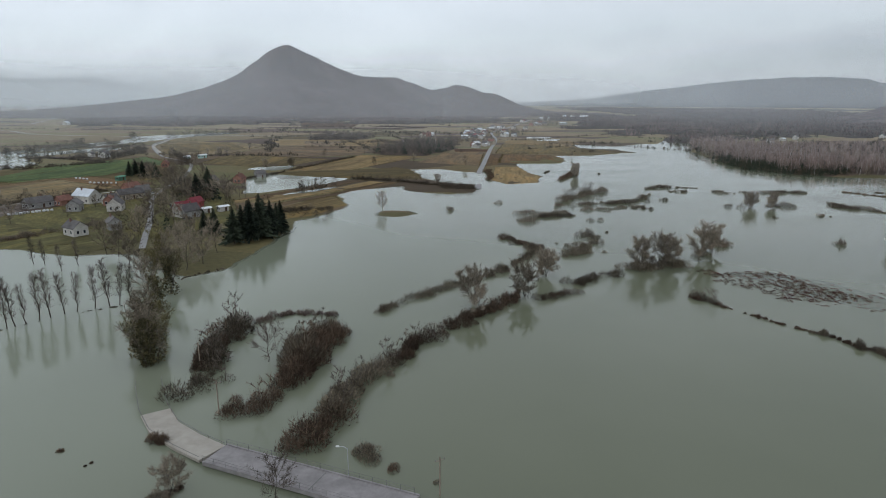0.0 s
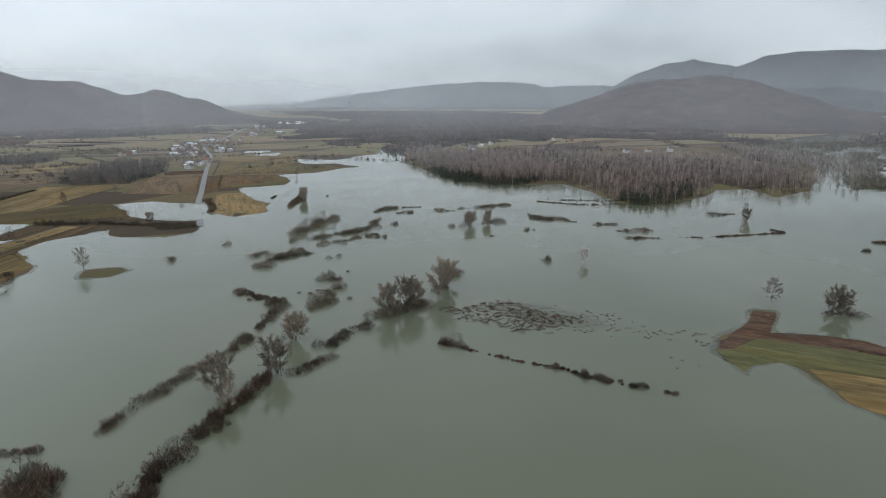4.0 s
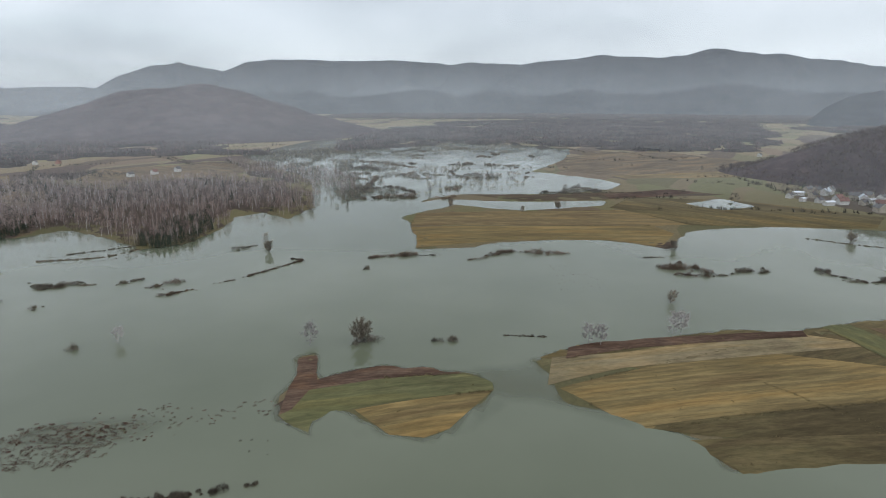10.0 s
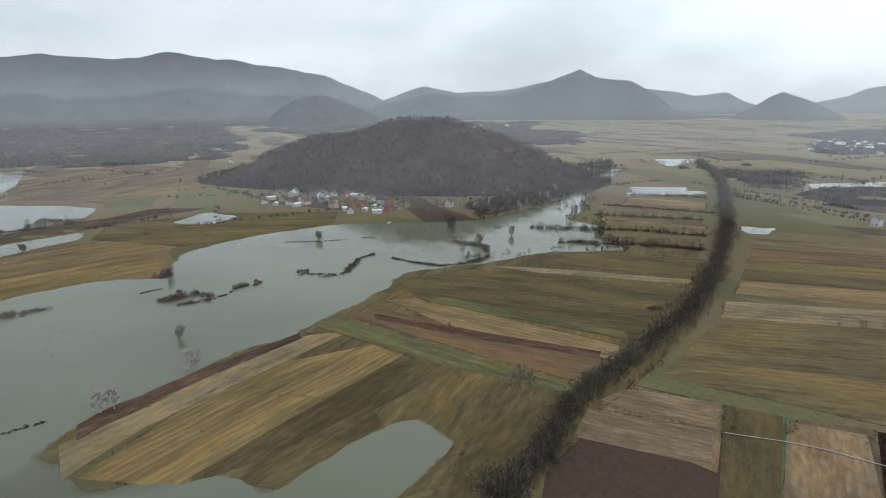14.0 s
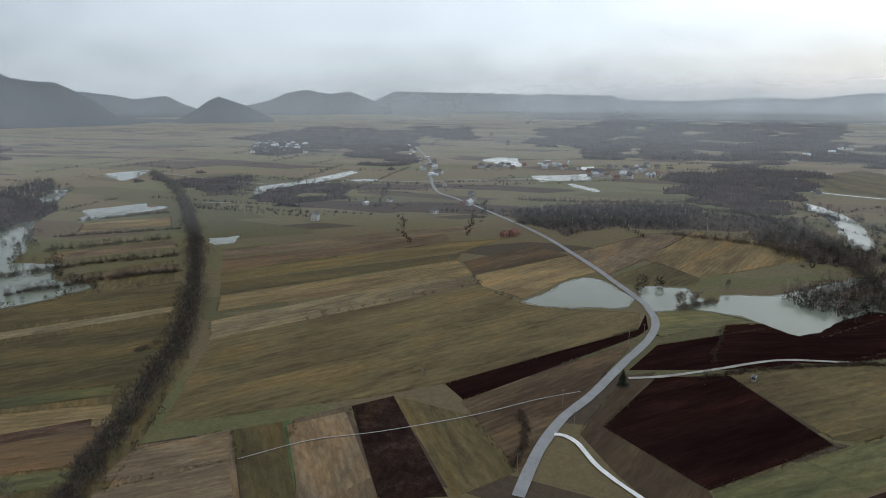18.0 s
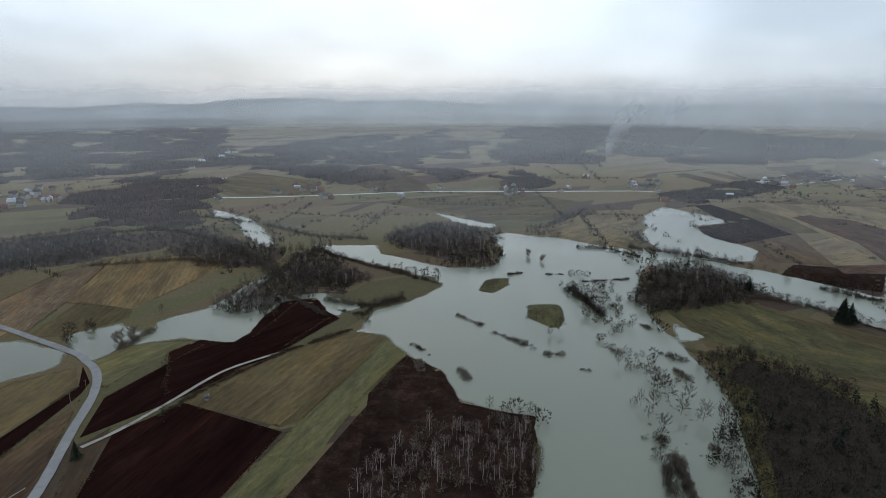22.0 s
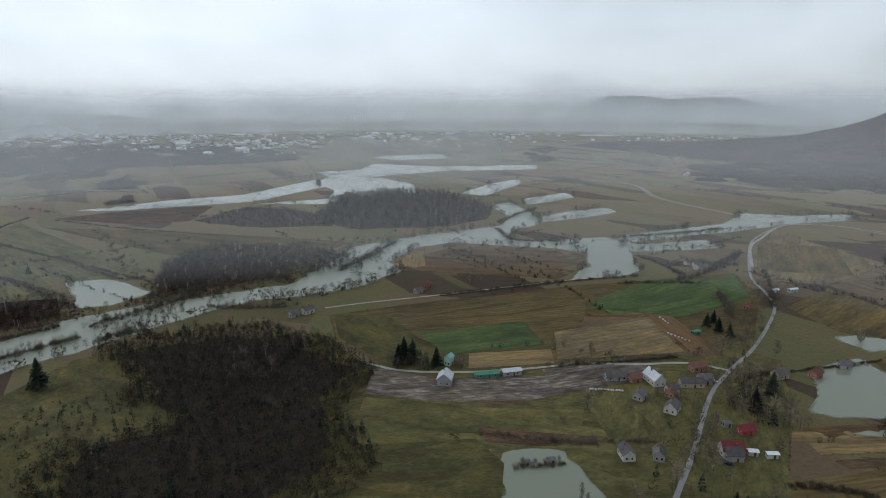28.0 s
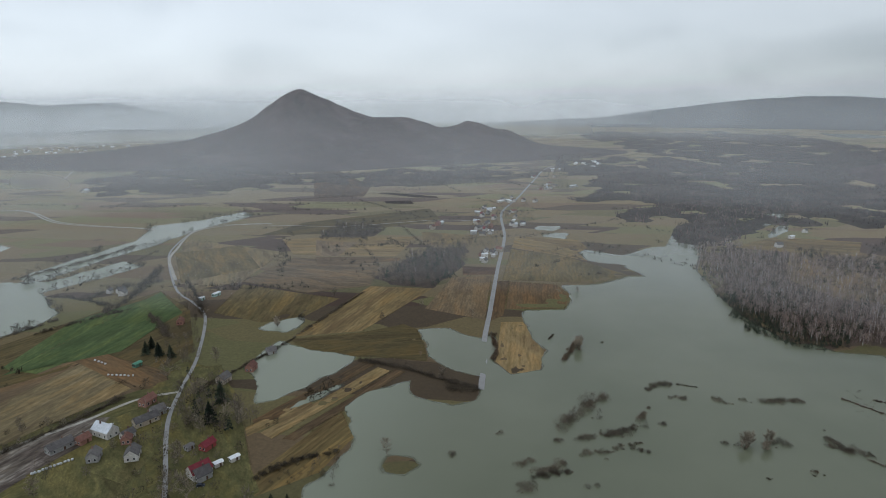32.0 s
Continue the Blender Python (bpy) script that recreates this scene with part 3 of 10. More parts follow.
def ground_height(px, py):
    shape = px.shape
    px, py = px.ravel().astype(float), py.ravel().astype(float)
    edge = np.full(px.shape, 60.0)
    for what, _, poly in SHORES:
        a = np.array(poly)
        near = (px > a[:, 0].min() - 70) & (px < a[:, 0].max() + 70) & (py > a[:, 1].min() - 70) & (py < a[:, 1].max() + 70)
        s = outside(px[near], py[near], poly)
        edge[near] = np.minimum(edge[near], s) if what == "water" else np.maximum(edge[near], -s)
    edge += 5 * value_noise(px, py, 19, 3) + 3.0 * value_noise(px, py, 7, 4) + 1.2 * value_noise(px, py, 3.2, 5)
    z = np.where(edge > 0, 0.75 * (1 - np.exp(-edge / 9)), 1.6 * (np.exp(np.minimum(edge, 0) / 26) - 1))
    z += 0.10 * value_noise(px, py, 30, 8) * (edge > -3)
    for x, y, a, b, turn, h in KNOLLS:
        c, s = math.cos(radians(turn)), math.sin(radians(turn))
        u, v = ((px - x) * c + (py - y) * s) / a, (-(px - x) * s + (py - y) * c) / b
        z += h * np.exp(-(u * u + v * v) * 1.6) * np.clip(edge / 25, 0, 1)
    return z.reshape(shape)


def graded(fine, reach):
    """Plan lines that lie close together in the middle and ever wider apart towards the horizon."""
    out, p, step = [0.0], 0.0, 3.3
    while p < reach:
        step = 3.3 if p < fine else min(step * (1.02 if p < 1250 else 1.12), 160)
        p += step
        out.append(p)
    return np.array([-v for v in out[:0:-1]] + out)


def sheet(name, xs, ys, zs, keep=None):
    nx, ny = len(xs), len(ys)
    gx, gy = np.meshgrid(xs, ys, indexing="ij")
    co = np.stack([gx, gy, zs], -1).reshape(-1, 3)
    i = np.arange(nx * ny).reshape(nx, ny)
    q = np.stack([i[:-1, :-1], i[1:, :-1], i[1:, 1:], i[:-1, 1:]], -1).reshape(-1, 4)
    if keep is not None:
        q = q[keep.ravel()[q].any(1)]
    me = bpy.data.meshes.new(name)
    me.vertices.add(len(co)); me.vertices.foreach_set("co", co.astype(np.float32).ravel())
    me.loops.add(q.size); me.loops.foreach_set("vertex_index", q.astype(np.int32).ravel())
    me.polygons.add(len(q)); me.polygons.foreach_set("loop_start", np.arange(0, q.size, 4, dtype=np.int32))
    me.polygons.foreach_set("use_smooth", np.ones(len(q), bool))
    me.update(calc_edges=True)
    return me


GX = graded(470, 5600)
GY = graded(470, 5600)
gx, gy = np.meshgrid(GX, GY, indexing="ij")
GZ = ground_height(gx, gy)
# the bank that carries the road down under the flood: x, y, height of the road
APPROACH_LINE = [(-63.4, 123.1, -0.9), (-57.8, 111.3, -0.45), (-52.1, 101, -0.06), (-47.2, 94.2, 0.25), (-41.3, 89.3, 0.55), (-35.8, 85.6, 0.73)]
for (ax, ay, az), (bx, by, bz) in zip(APPROACH_LINE, APPROACH_LINE[1:]):
    ex, ey = bx - ax, by - ay
    run = np.clip(((gx - ax) * ex + (gy - ay) * ey) / (ex * ex + ey * ey), 0, 1)
    off = np.hypot(gx - ax - ex * run, gy - ay - ey * run)
    GZ = np.where(off < 16, np.maximum(GZ, np.minimum(az + (bz - az) * run - 0.22, -0.2) - 0.10 * np.maximum(off - 3.4, 0) ** 1.2), GZ)
# shoals: drowned plots just under the surface
SHOALS = [[(187, 90), (217, 58), (189, 38), (176, 21), (163, 20), (167, 41), (171, 71)],
          [(144, 112), (140, 90), (149, 76), (171, 71), (171, 62), (148, 67), (135, 81), (133, 99)],
          [(84, 192), (107, 196), (146, 135), (140, 131), (102, 165)]]
for poly in SHOALS:
    s = outside(gx.ravel(), gy.ravel(), poly).reshape(gx.shape) + 5 * value_noise(gx, gy, 14, 6)
    GZ = np.where(s < 14, np.maximum(GZ, -0.055 - 0.008 * np.maximum(s + 9, 0) - 0.04 * (0.5 + value_noise(gx, gy, 22, 7))), GZ)
ground = new("ground", sheet("ground", GX, GY, GZ))
ground.data.materials.append(GROUND)
tagged(ground, "olive and brown winter grassland of a flat flooded valley", "ground", kind="structure")
water = new("water", sheet("water", GX, GY, np.zeros_like(GZ), GZ < 0.02))
water.data.materials.append(WATER)
depth = water.data.attributes.new("depth", "FLOAT", "POINT")
deep = np.clip(-GZ, 0, 5)
depth.data.foreach_set("value", deep.astype(np.float32).ravel())
tagged(water, "still silty grey-green flood water between drowned fields", "water", kind="structure")


def level(x, y):
    """Height of the ground at one place, read from the sheet."""
    i = min(max(int(np.searchsorted(GX, x)) - 1, 0), len(GX) - 2)
    j = min(max(int(np.searchsorted(GY, y)) - 1, 0), len(GY) - 2)
    a, b = (x - GX[i]) / (GX[i + 1] - GX[i]), (y - GY[j]) / (GY[j + 1] - GY[j])
    return float((GZ[i, j] * (1 - a) + GZ[i + 1, j] * a) * (1 - b) + (GZ[i, j + 1] * (1 - a) + GZ[i + 1, j + 1] * a) * b)


def levels(x, y):
    i = np.clip(np.searchsorted(GX, x) - 1, 0, len(GX) - 2)
    j = np.clip(np.searchsorted(GY, y) - 1, 0, len(GY) - 2)
    a, b = (x - GX[i]) / (GX[i + 1] - GX[i]), (y - GY[j]) / (GY[j + 1] - GY[j])
    return (GZ[i, j] * (1 - a) + GZ[i + 1, j] * a) * (1 - b) + (GZ[i, j + 1] * (1 - a) + GZ[i + 1, j + 1] * a) * b


def part(name, bm, material, parent=None, label="", smooth=False):
    me = bpy.data.meshes.new(name)
    bm.to_mesh(me)
    bm.free()
    for p in me.polygons:
        p.use_smooth = smooth
    me.materials.append(material)
    ob = new(name, me)
    ob.parent = parent
    return tagged(ob, label)


def draped(poly, lift, cell):
    """A flat plot cut to cells and laid on the ground, with its own plan as UV along its longest side."""
    bm = bmesh.new()
    bm.faces.new([bm.verts.new((x, y, 0)) for x, y in poly])
    xs, ys = [p[0] for p in poly], [p[1] for p in poly]
    for axis, lo, hi in ((0, min(xs), max(xs)), (1, min(ys), max(ys))):
        k = math.floor(lo / cell) + 1
        while k * cell < hi:
            co, no = [0, 0, 0], [0, 0, 0]
            co[axis], no[axis] = k * cell, 1
            bmesh.ops.bisect_plane(bm, geom=bm.verts[:] + bm.edges[:] + bm.faces[:], plane_co=co, plane_no=no)
            k += 1
    best = max(range(len(poly)), key=lambda k: (Vector(poly[k]) - Vector(poly[k - 1])).length)
    along = (Vector(poly[best]) - Vector(poly[best - 1])).normalized()
    uv = bm.loops.layers.uv.new("plan")
    for v in bm.verts:
        v.co.z = level(v.co.x, v.co.y) + lift
    for f in bm.faces:
        for lp in f.loops:
            x, y = lp.vert.co.xy
            lp[uv].uv = (x * along.x + y * along.y, -x * along.y + y * along.x)
    bmesh.ops.recalc_face_normals(bm, faces=bm.faces[:])
    if bm.faces and sum(f.normal.z for f in bm.faces) < 0:
        bmesh.ops.reverse_faces(bm, faces=bm.faces[:])
    return bm


FIELD_WORDS = {"olive": "olive-green winter grass meadow strip", "gold": "golden-brown mown stubble strip with faint rows", "straw": "dry straw-coloured grass field strip",
               "tan": "bare tan stubble field with faint rows", "pale": "pale grey-green meadow strip", "brown": "brown withered meadow strip",
               "green": "bright green winter wheat field", "meadow": "grey-green meadow strip beside dry fields", "grassline": "grass strip with pale mown lines",
               "soil": "dark red-brown freshly ploughed field", "rubble": "churned grey-brown yard of rubble and puddles", "turf": "short olive turf in a dimmed tone", "garden": "olive-green garden grass round the village houses", "sedge": "damp brown sedge strip along the flood edge", "brushland": "dark reddish heather scrub on damp ground"}
FIELDS = []
FIELDS.append(("olive", [(-402, 220), (-391, 272), (-344, 425), (-279, 580), (-227, 525), (-186, 435), (-196, 385), (-237, 300), (-265, 240), (-301, 206), (-354, 200)]))
FIELDS.append(("turf", [(-296, -170), (-334, -62), (-416, 97), (-374, 199), (-297, 195), (-208, 124), (-204, -74), (-290, -145)]))
FIELDS.append(("garden", [(-322, 174), (-302, 215), (-238, 301), (-205, 400), (-183, 418), (-154, 400), (-131, 368), (-111, 316), (-86, 270), (-203, 113)]))
FIELDS.append(("olive", [(140, 8), (162, -5), (168, -39), (191, -43), (213, -13), (208, 63), (232, 65), (291, -38), (300, -59), (356, -122), (381, -288), (330, -353), (194, -204), (123, -64)]))
FIELDS.append(("turf", [(-204, -33), (-249, -33), (-281, -4), (-336, 18), (-382, 88), (-295, 80), (-260, 32), (-206, 19)]))
FIELDS.append(("straw", [(-120, 464), (-79, 596), (-18, 588), (-69, 475)]))
FIELDS.append(("olive", [(-122, 458), (-69, 472), (-37, 491), (-26, 482), (-18, 448), (-15, 419), (-66, 427), (-103, 439)]))
FIELDS.append(("tan", [(-22, 529), (1, 627), (42, 631), (29, 501)]))
FIELDS.append(("brown", [(43, 611), (59, 615), (45, 512), (33, 498)]))
FIELDS.append(("brown", [(59, 611), (104, 602), (111, 571), (100, 532), (48, 529)]))
FIELDS.append(("olive", [(72, 750), (131, 714), (182, 636), (146, 607), (52, 617)]))
FIELDS.append(("straw", [(84, 820), (161, 802), (166, 755), (148, 732), (153, 695), (73, 756)]))
FIELDS.append(("straw", [(42, 496), (60, 498), (65, 461), (69, 437), (62, 406), (42, 398), (33, 419)]))
FIELDS.append(("tan", [(-183, 710), (-79, 677), (-79, 598), (-135, 574), (-210, 611)]))
FIELDS.append(("olive", [(-203, 518), (-206, 602), (-137, 571), (-102, 557), (-123, 511), (-156, 495)]))
FIELDS.append(("pale", [(-297, 643), (-351, 806), (-204, 737), (-210, 611), (-250, 583)]))
FIELDS.append(("straw", [(-223, 805), (-152, 822), (-46, 821), (-66, 714), (-187, 723)]))
FIELDS.append(("olive", [(-221, 920), (-40, 1040), (-18, 940), (-155, 840), (-261, 830)]))
FIELDS.append(("brown", [(-111, 336), (-59, 419), (-50, 413), (-105, 326)]))
FIELDS.append(("straw", [(-102, 322), (-48, 408), (-39, 402), (-94, 316)]))
FIELDS.append(("brown", [(-88, 316), (-36, 405), (-29, 401), (-81, 314)]))
FIELDS.append(("gold", [(-80, 310), (-62, 348), (-50, 319), (-62, 286), (-87, 266), (-94, 280)]))
FIELDS.append(("green", [(-306, 403), (-313, 497), (-274, 565), (-230, 517), (-246, 436), (-273, 394)]))
FIELDS.append(("tan", [(-243, 317), (-285, 374), (-266, 417), (-208, 392), (-194, 373)]))
FIELDS.append(("brown", [(-259, 408), (-252, 430), (-197, 404), (-165, 383), (-192, 373)]))
FIELDS.append(("olive", [(-285, 374), (-303, 399), (-273, 394), (-261, 413), (-260, 403)]))
FIELDS.append(("green", [(-317, 240), (-310, 319), (-265, 308), (-285, 261)]))
FIELDS.append(("straw", [(-283, 259), (-256, 307), (-239, 292), (-265, 244)]))
FIELDS.append(("turf", [(-401, 222), (-375, 256), (-325, 248), (-283, 255), (-267, 241), (-303, 207), (-357, 204)]))
FIELDS.append(("olive", [(-392, 267), (-342, 422), (-314, 420), (-321, 329), (-362, 263)]))
FIELDS.append(("green", [(-297, 406), (-277, 577), (-231, 519), (-253, 432)]))
FIELDS.append(("pale", [(-276, 331), (-254, 419), (-199, 376), (-241, 297)]))
FIELDS.append(("brown", [(-308, 167), (-294, 205), (-225, 253), (-209, 264), (-216, 232), (-292, 163)]))
FIELDS.append(("garden", [(-284, 162), (-217, 225), (-161, 295), (-148, 266), (-205, 199), (-245, 145)]))
FIELDS.append(("tan", [(-197, 184), (-190, 197), (-184, 192), (-192, 181)]))
FIELDS.append(("brown", [(-500, 335), (-530, 461), (-446, 530), (-407, 518), (-379, 481), (-367, 432), (-473, 337)]))
FIELDS.append(("turf", [(-238, 130), (-201, 196), (-178, 194), (-160, 176), (-200, 122)]))
FIELDS.append(("straw", [(-112, 327), (-85, 367), (-80, 353), (-108, 318)]))
FIELDS.append(("olive", [(-332, 730), (-266, 773), (-208, 663), (-272, 609)]))
FIELDS.append(("soil", [(70, -216), (-10, -307), (-14, -334), (-15, -309), (-10, -297), (58, -204)]))
FIELDS.append(("soil", [(-6, -253), (-19, -287), (-84, -335), (-101, -323), (-147, -370), (-162, -352), (-156, -323), (-105, -291), (-50, -267)]))
FIELDS.append(("olive", [(-49, -259), (-82, -284), (-147, -296), (-163, -273), (-87, -215), (-78, -214)]))
FIELDS.append(("meadow", [(-33, -170), (-86, -214), (-161, -270), (-161, -250), (-112, -211), (-41, -154), (-33, -158)]))
FIELDS.append(("brushland", [(-54, -160), (-123, -215), (-161, -247), (-172, -225), (-154, -190), (-175, -159), (-136, -118)]))
FIELDS.append(("olive", [(200, -230), (90, -358), (55, -329), (-11, -333), (-10, -309), (69, -217), (97, -195), (163, -152)]))
FIELDS.append(("pale", [(200, -228), (217, -251), (122, -373), (92, -360)]))
FIELDS.append(("straw", [(224, -266), (239, -289), (122, -415), (100, -381)]))
FIELDS.append(("olive", [(241, -291), (258, -315), (124, -439), (123, -418)]))
FIELDS.append(("grassline", [(260, -317), (273, -335), (143, -470), (104, -494), (125, -443)]))
FIELDS.append(("brown", [(274, -338), (295, -366), (157, -500), (144, -474)]))
FIELDS.append(("tan", [(298, -371), (314, -393), (224, -476), (139, -551), (128, -528)]))
FIELDS.append(("straw", [(99, -378), (43, -455), (19, -414), (36, -394), (59, -341), (88, -358)]))
FIELDS.append(("brown", [(116, -412), (73, -483), (43, -455), (100, -381)]))
FIELDS.append(("tan", [(161, -137), (134, -155), (106, -120), (147, -105)]))
FIELDS.append(("green", [(130, -157), (118, -169), (90, -126), (105, -120)]))
FIELDS.append(("tan", [(117, -170), (101, -186), (66, -134), (90, -126)]))
FIELDS.append(("brushland", [(100, -186), (87, -199), (46, -142), (66, -134)]))
FIELDS.append(("olive", [(87, -199), (53, -193), (28, -161), (44, -142)]))
FIELDS.append(("brown", [(59, -202), (-9, -291), (17, -202), (23, -177), (27, -161), (52, -194)]))
FIELDS.append(("tan", [(43, -455), (-15, -548), (-57, -574), (-14, -458), (13, -402)]))
FIELDS.append(("straw", [(-14, -458), (-57, -574), (-133, -535), (-130, -490), (-50, -417)]))
FIELDS.append(("olive", [(11, -398), (-22, -455), (-50, -417), (-45, -400), (-7, -389)]))
FIELDS.append(("meadow", [(-19, -337), (-50, -348), (-76, -337), (-39, -316), (-20, -298)]))
FIELDS.append(("gold", [(186, 51), (241, -4), (244, -75), (227, -71), (186, -4), (168, 23)]))
FIELDS.append(("olive", [(170, 24), (187, -4), (226, -71), (207, -88), (197, -66), (174, -13), (171, 8)]))
FIELDS.append(("pale", [(210, 58), (221, 37), (270, -27), (264, -56), (209, 32), (187, 55)]))
FIELDS.append(("sedge", [(222, 54), (235, 41), (257, -2), (274, -33), (266, -34), (230, 29), (210, 53)]))
FIELDS.append(("meadow", [(284, -40), (289, -53), (170, -119), (165, -112), (220, -72)]))
FIELDS.append(("brown", [(287, -59), (288, -80), (181, -146), (171, -121), (199, -105)]))
FIELDS.append(("straw", [(300, -87), (294, -104), (194, -159), (182, -146), (247, -102)]))
FIELDS.append(("olive", [(330, -105), (336, -154), (240, -252), (209, -206), (198, -166), (288, -105)]))
FIELDS.append(("meadow", [(288, -105), (292, -117), (206, -173), (201, -165)]))
FIELDS.append(("pale", [(341, -170), (306, -213), (253, -267), (249, -256), (308, -192)]))
FIELDS.append(("olive", [(344, -221), (335, -260), (286, -311), (251, -275), (321, -210)]))
FIELDS.append(("tan", [(392, -271), (319, -347), (306, -333), (370, -261)]))
FIELDS.append(("tan", [(440, -345), (375, -409), (357, -390), (417, -326)]))
FIELDS.append(("straw", [(514, -445), (455, -497), (423, -462), (483, -410)]))
FIELDS.append(("tan", [(157, -115), (160, -134), (136, -156), (124, -139)]))
FIELDS.append(("tan", [(141, -94), (154, -111), (124, -138), (109, -121)]))
FIELDS.append(("olive", [(133, -46), (163, -69), (162, -101), (156, -109), (123, -62)]))
FIELDS.append(("olive", [(135, -156), (120, -167), (87, -122), (95, -108)]))
FIELDS.append(("tan", [(117, -165), (100, -181), (73, -144), (86, -122)]))
FIELDS.append(("gold", [(327, 239), (385, 229), (408, 202), (474, 34), (452, 19), (408, 26), (418, 59), (393, 122), (351, 170)]))
FIELDS.append(("straw", [(413, 204), (461, 220), (500, 140), (546, 32), (490, 8), (474, 34)]))
FIELDS.append(("olive", [(545, 72), (606, 61), (629, -28), (576, -137), (525, -120), (499, -28), (488, 8)]))
FIELDS.append(("brown", [(574, 226), (607, 141), (670, 5), (659, -24), (593, 77), (553, 152)]))
FIELDS.append(("straw", [(854, 158), (1017, -71), (828, -77), (754, 78)]))
FIELDS.append(("tan", [(1158, 196), (1063, -57), (1017, -71), (889, 130)]))
FIELDS.append(("soil", [(-96, -390), (-154, -378), (-169, -357), (-160, -334), (-108, -297), (-43, -272), (-55, -327), (-81, -341)]))
FIELDS.append(("olive", [(-47, -262), (-105, -290), (-157, -295), (-164, -278), (-78, -216), (-50, -256)]))
FIELDS.append(("meadow", [(-66, -196), (-164, -276), (-163, -251), (-121, -221), (-79, -182)]))
FIELDS.append(("brushland", [(-92, -169), (-123, -220), (-162, -250), (-164, -217), (-154, -186), (-175, -160), (-137, -119)]))
FIELDS.append(("olive", [(-343, -212), (-400, -192), (-400, -140), (-406, -101), (-352, -45), (-333, -51), (-304, -83), (-305, -161)]))
FIELDS.append(("tan", [(-355, -127), (-371, -124), (-339, -75), (-330, -75)]))
FIELDS.append(("soil", [(-611, -372), (-655, -377), (-640, -290), (-571, -301)]))
FIELDS.append(("pale", [(-550, -266), (-674, -253), (-599, -176), (-541, -201)]))
FIELDS.append(("brown", [(-685, -264), (-764, -255), (-673, -129), (-594, -165)]))
FIELDS.append(("meadow", [(-593, -120), (-733, -62), (-582, -41), (-554, -108)]))
FIELDS.append(("olive", [(-682, -406), (-851, -396), (-694, -254), (-640, -290)]))
FIELDS.append(("pale", [(-856, -390), (-1107, -242), (-1012, -102), (-748, -64), (-680, -128), (-764, -284)]))
FIELDS.append(("straw", [(-445, -454), (-638, -455), (-533, -400), (-461, -329), (-443, -378)]))
FIELDS.append(("olive", [(-391, -702), (-594, -686), (-612, -552), (-474, -475), (-425, -579)]))
FIELDS.append(("olive", [(-234, -1014), (-354, -1148), (-408, -939), (-351, -810), (-240, -872)]))
FIELDS.append(("meadow", [(-678, -131), (-807, -33), (-569, 61), (-565, 47), (-563, -93)]))
FIELDS.append(("brown", [(-510, -110), (-556, -102), (-572, -45), (-559, 52), (-516, 60), (-502, -62)]))
FIELDS.append(("meadow", [(-815, -34), (-966, 54), (-615, 136), (-619, 102), (-580, 64)]))
FIELDS.append(("straw", [(-516, 346), (-538, 403), (-477, 362), (-477, 334)]))
FIELDS.append(("turf", [(-338, -211), (-398, -196), (-388, -137), (-369, -70), (-335, -49), (-315, -96), (-311, -156)]))
FIELDS.append(("sedge", [(-965, -98), (-966, 10), (-849, -13), (-877, -79)]))
FIELDS.append(("pale", [(-776, -429), (-885, -305), (-708, -148), (-587, -182), (-723, -330)]))
FIELDS.append(("brown", [(-690, -429), (-690, -382), (-662, -302), (-525, -249), (-553, -317), (-597, -362)]))
FIELDS.append(("olive", [(-912, 78), (-801, 197), (-655, 319), (-606, 354), (-583, 282), (-667, 170)]))
FIELDS.append(("rubble", [(-306, 196), (-265, 221), (-234, 269), (-214, 288), (-203, 280), (-213, 245), (-240, 206), (-274, 176)]))
FIELDS.append(("rubble", [(-213, 292), (-192, 334), (-176, 335), (-192, 297)]))
FIELDS.append(("garden", [(-208, 209), (-178, 247), (-141, 273), (-122, 243), (-139, 227), (-180, 215)]))
FIELDS.append(("garden", [(-198, 273), (-160, 313), (-136, 275), (-178, 247)]))
FIELDS.append(("turf", [(-281, 9), (-383, 13), (-423, 52), (-416, 100), (-335, 106), (-303, 115), (-266, 91), (-246, 55)]))
FIELDS.append(("turf", [(-184, -60), (-260, -49), (-307, -2), (-246, 7)]))
FIELDS.append(("sedge", [(-207, 205), (-188, 224), (-167, 245), (-162, 240), (-180, 215), (-196, 198)]))
FIELDS.append(("brown", [(-266, 418), (-250, 431), (-182, 388), (-196, 371)]))
FIELDS.append(("tan", [(982, 209), (1185, 62), (1026, -74), (886, -48), (775, 99), (808, 165)]))
FIELDS.append(("sedge", [(619, 89), (680, 27), (666, -4), (619, 38), (595, 79)]))
FIELDS.append(("turf", [(-254, -256), (-276, -277), (-293, -267), (-280, -244), (-256, -231), (-253, -239)]))
FIELDS.append(("turf", [(-260, -318), (-288, -344), (-306, -333), (-292, -315), (-266, -304)]))
FIELDS.append(("tan", [(426, 784), (496, 712), (382, 542), (349, 558), (336, 621)]))
FIELDS.append(("garden", [(-189, 367), (-184, 405), (-157, 410), (-114, 330), (-89, 271), (-110, 242), (-144, 290)]))
FIELDS.append(("garden", [(-215, 305), (-182, 349), (-139, 270), (-153, 243), (-191, 266)]))
FIELDS.append(("tan", [(509, 672), (601, 734), (706, 670), (670, 535), (596, 539), (557, 592), (478, 588)]))
FIELDS.append(("straw", [(342, 757), (419, 815), (513, 783), (464, 711), (392, 733)]))
FIELDS.append(("brown", [(709, 696), (773, 614), (705, 505), (670, 535)]))
FIELDS.append(("rubble", [(-237, 279), (-226, 310), (-210, 336), (-194, 338), (-192, 308), (-204, 281), (-216, 266)]))
FIELDS.append(("garden", [(-179, 313), (-170, 325), (-150, 302), (-152, 274), (-177, 285)]))
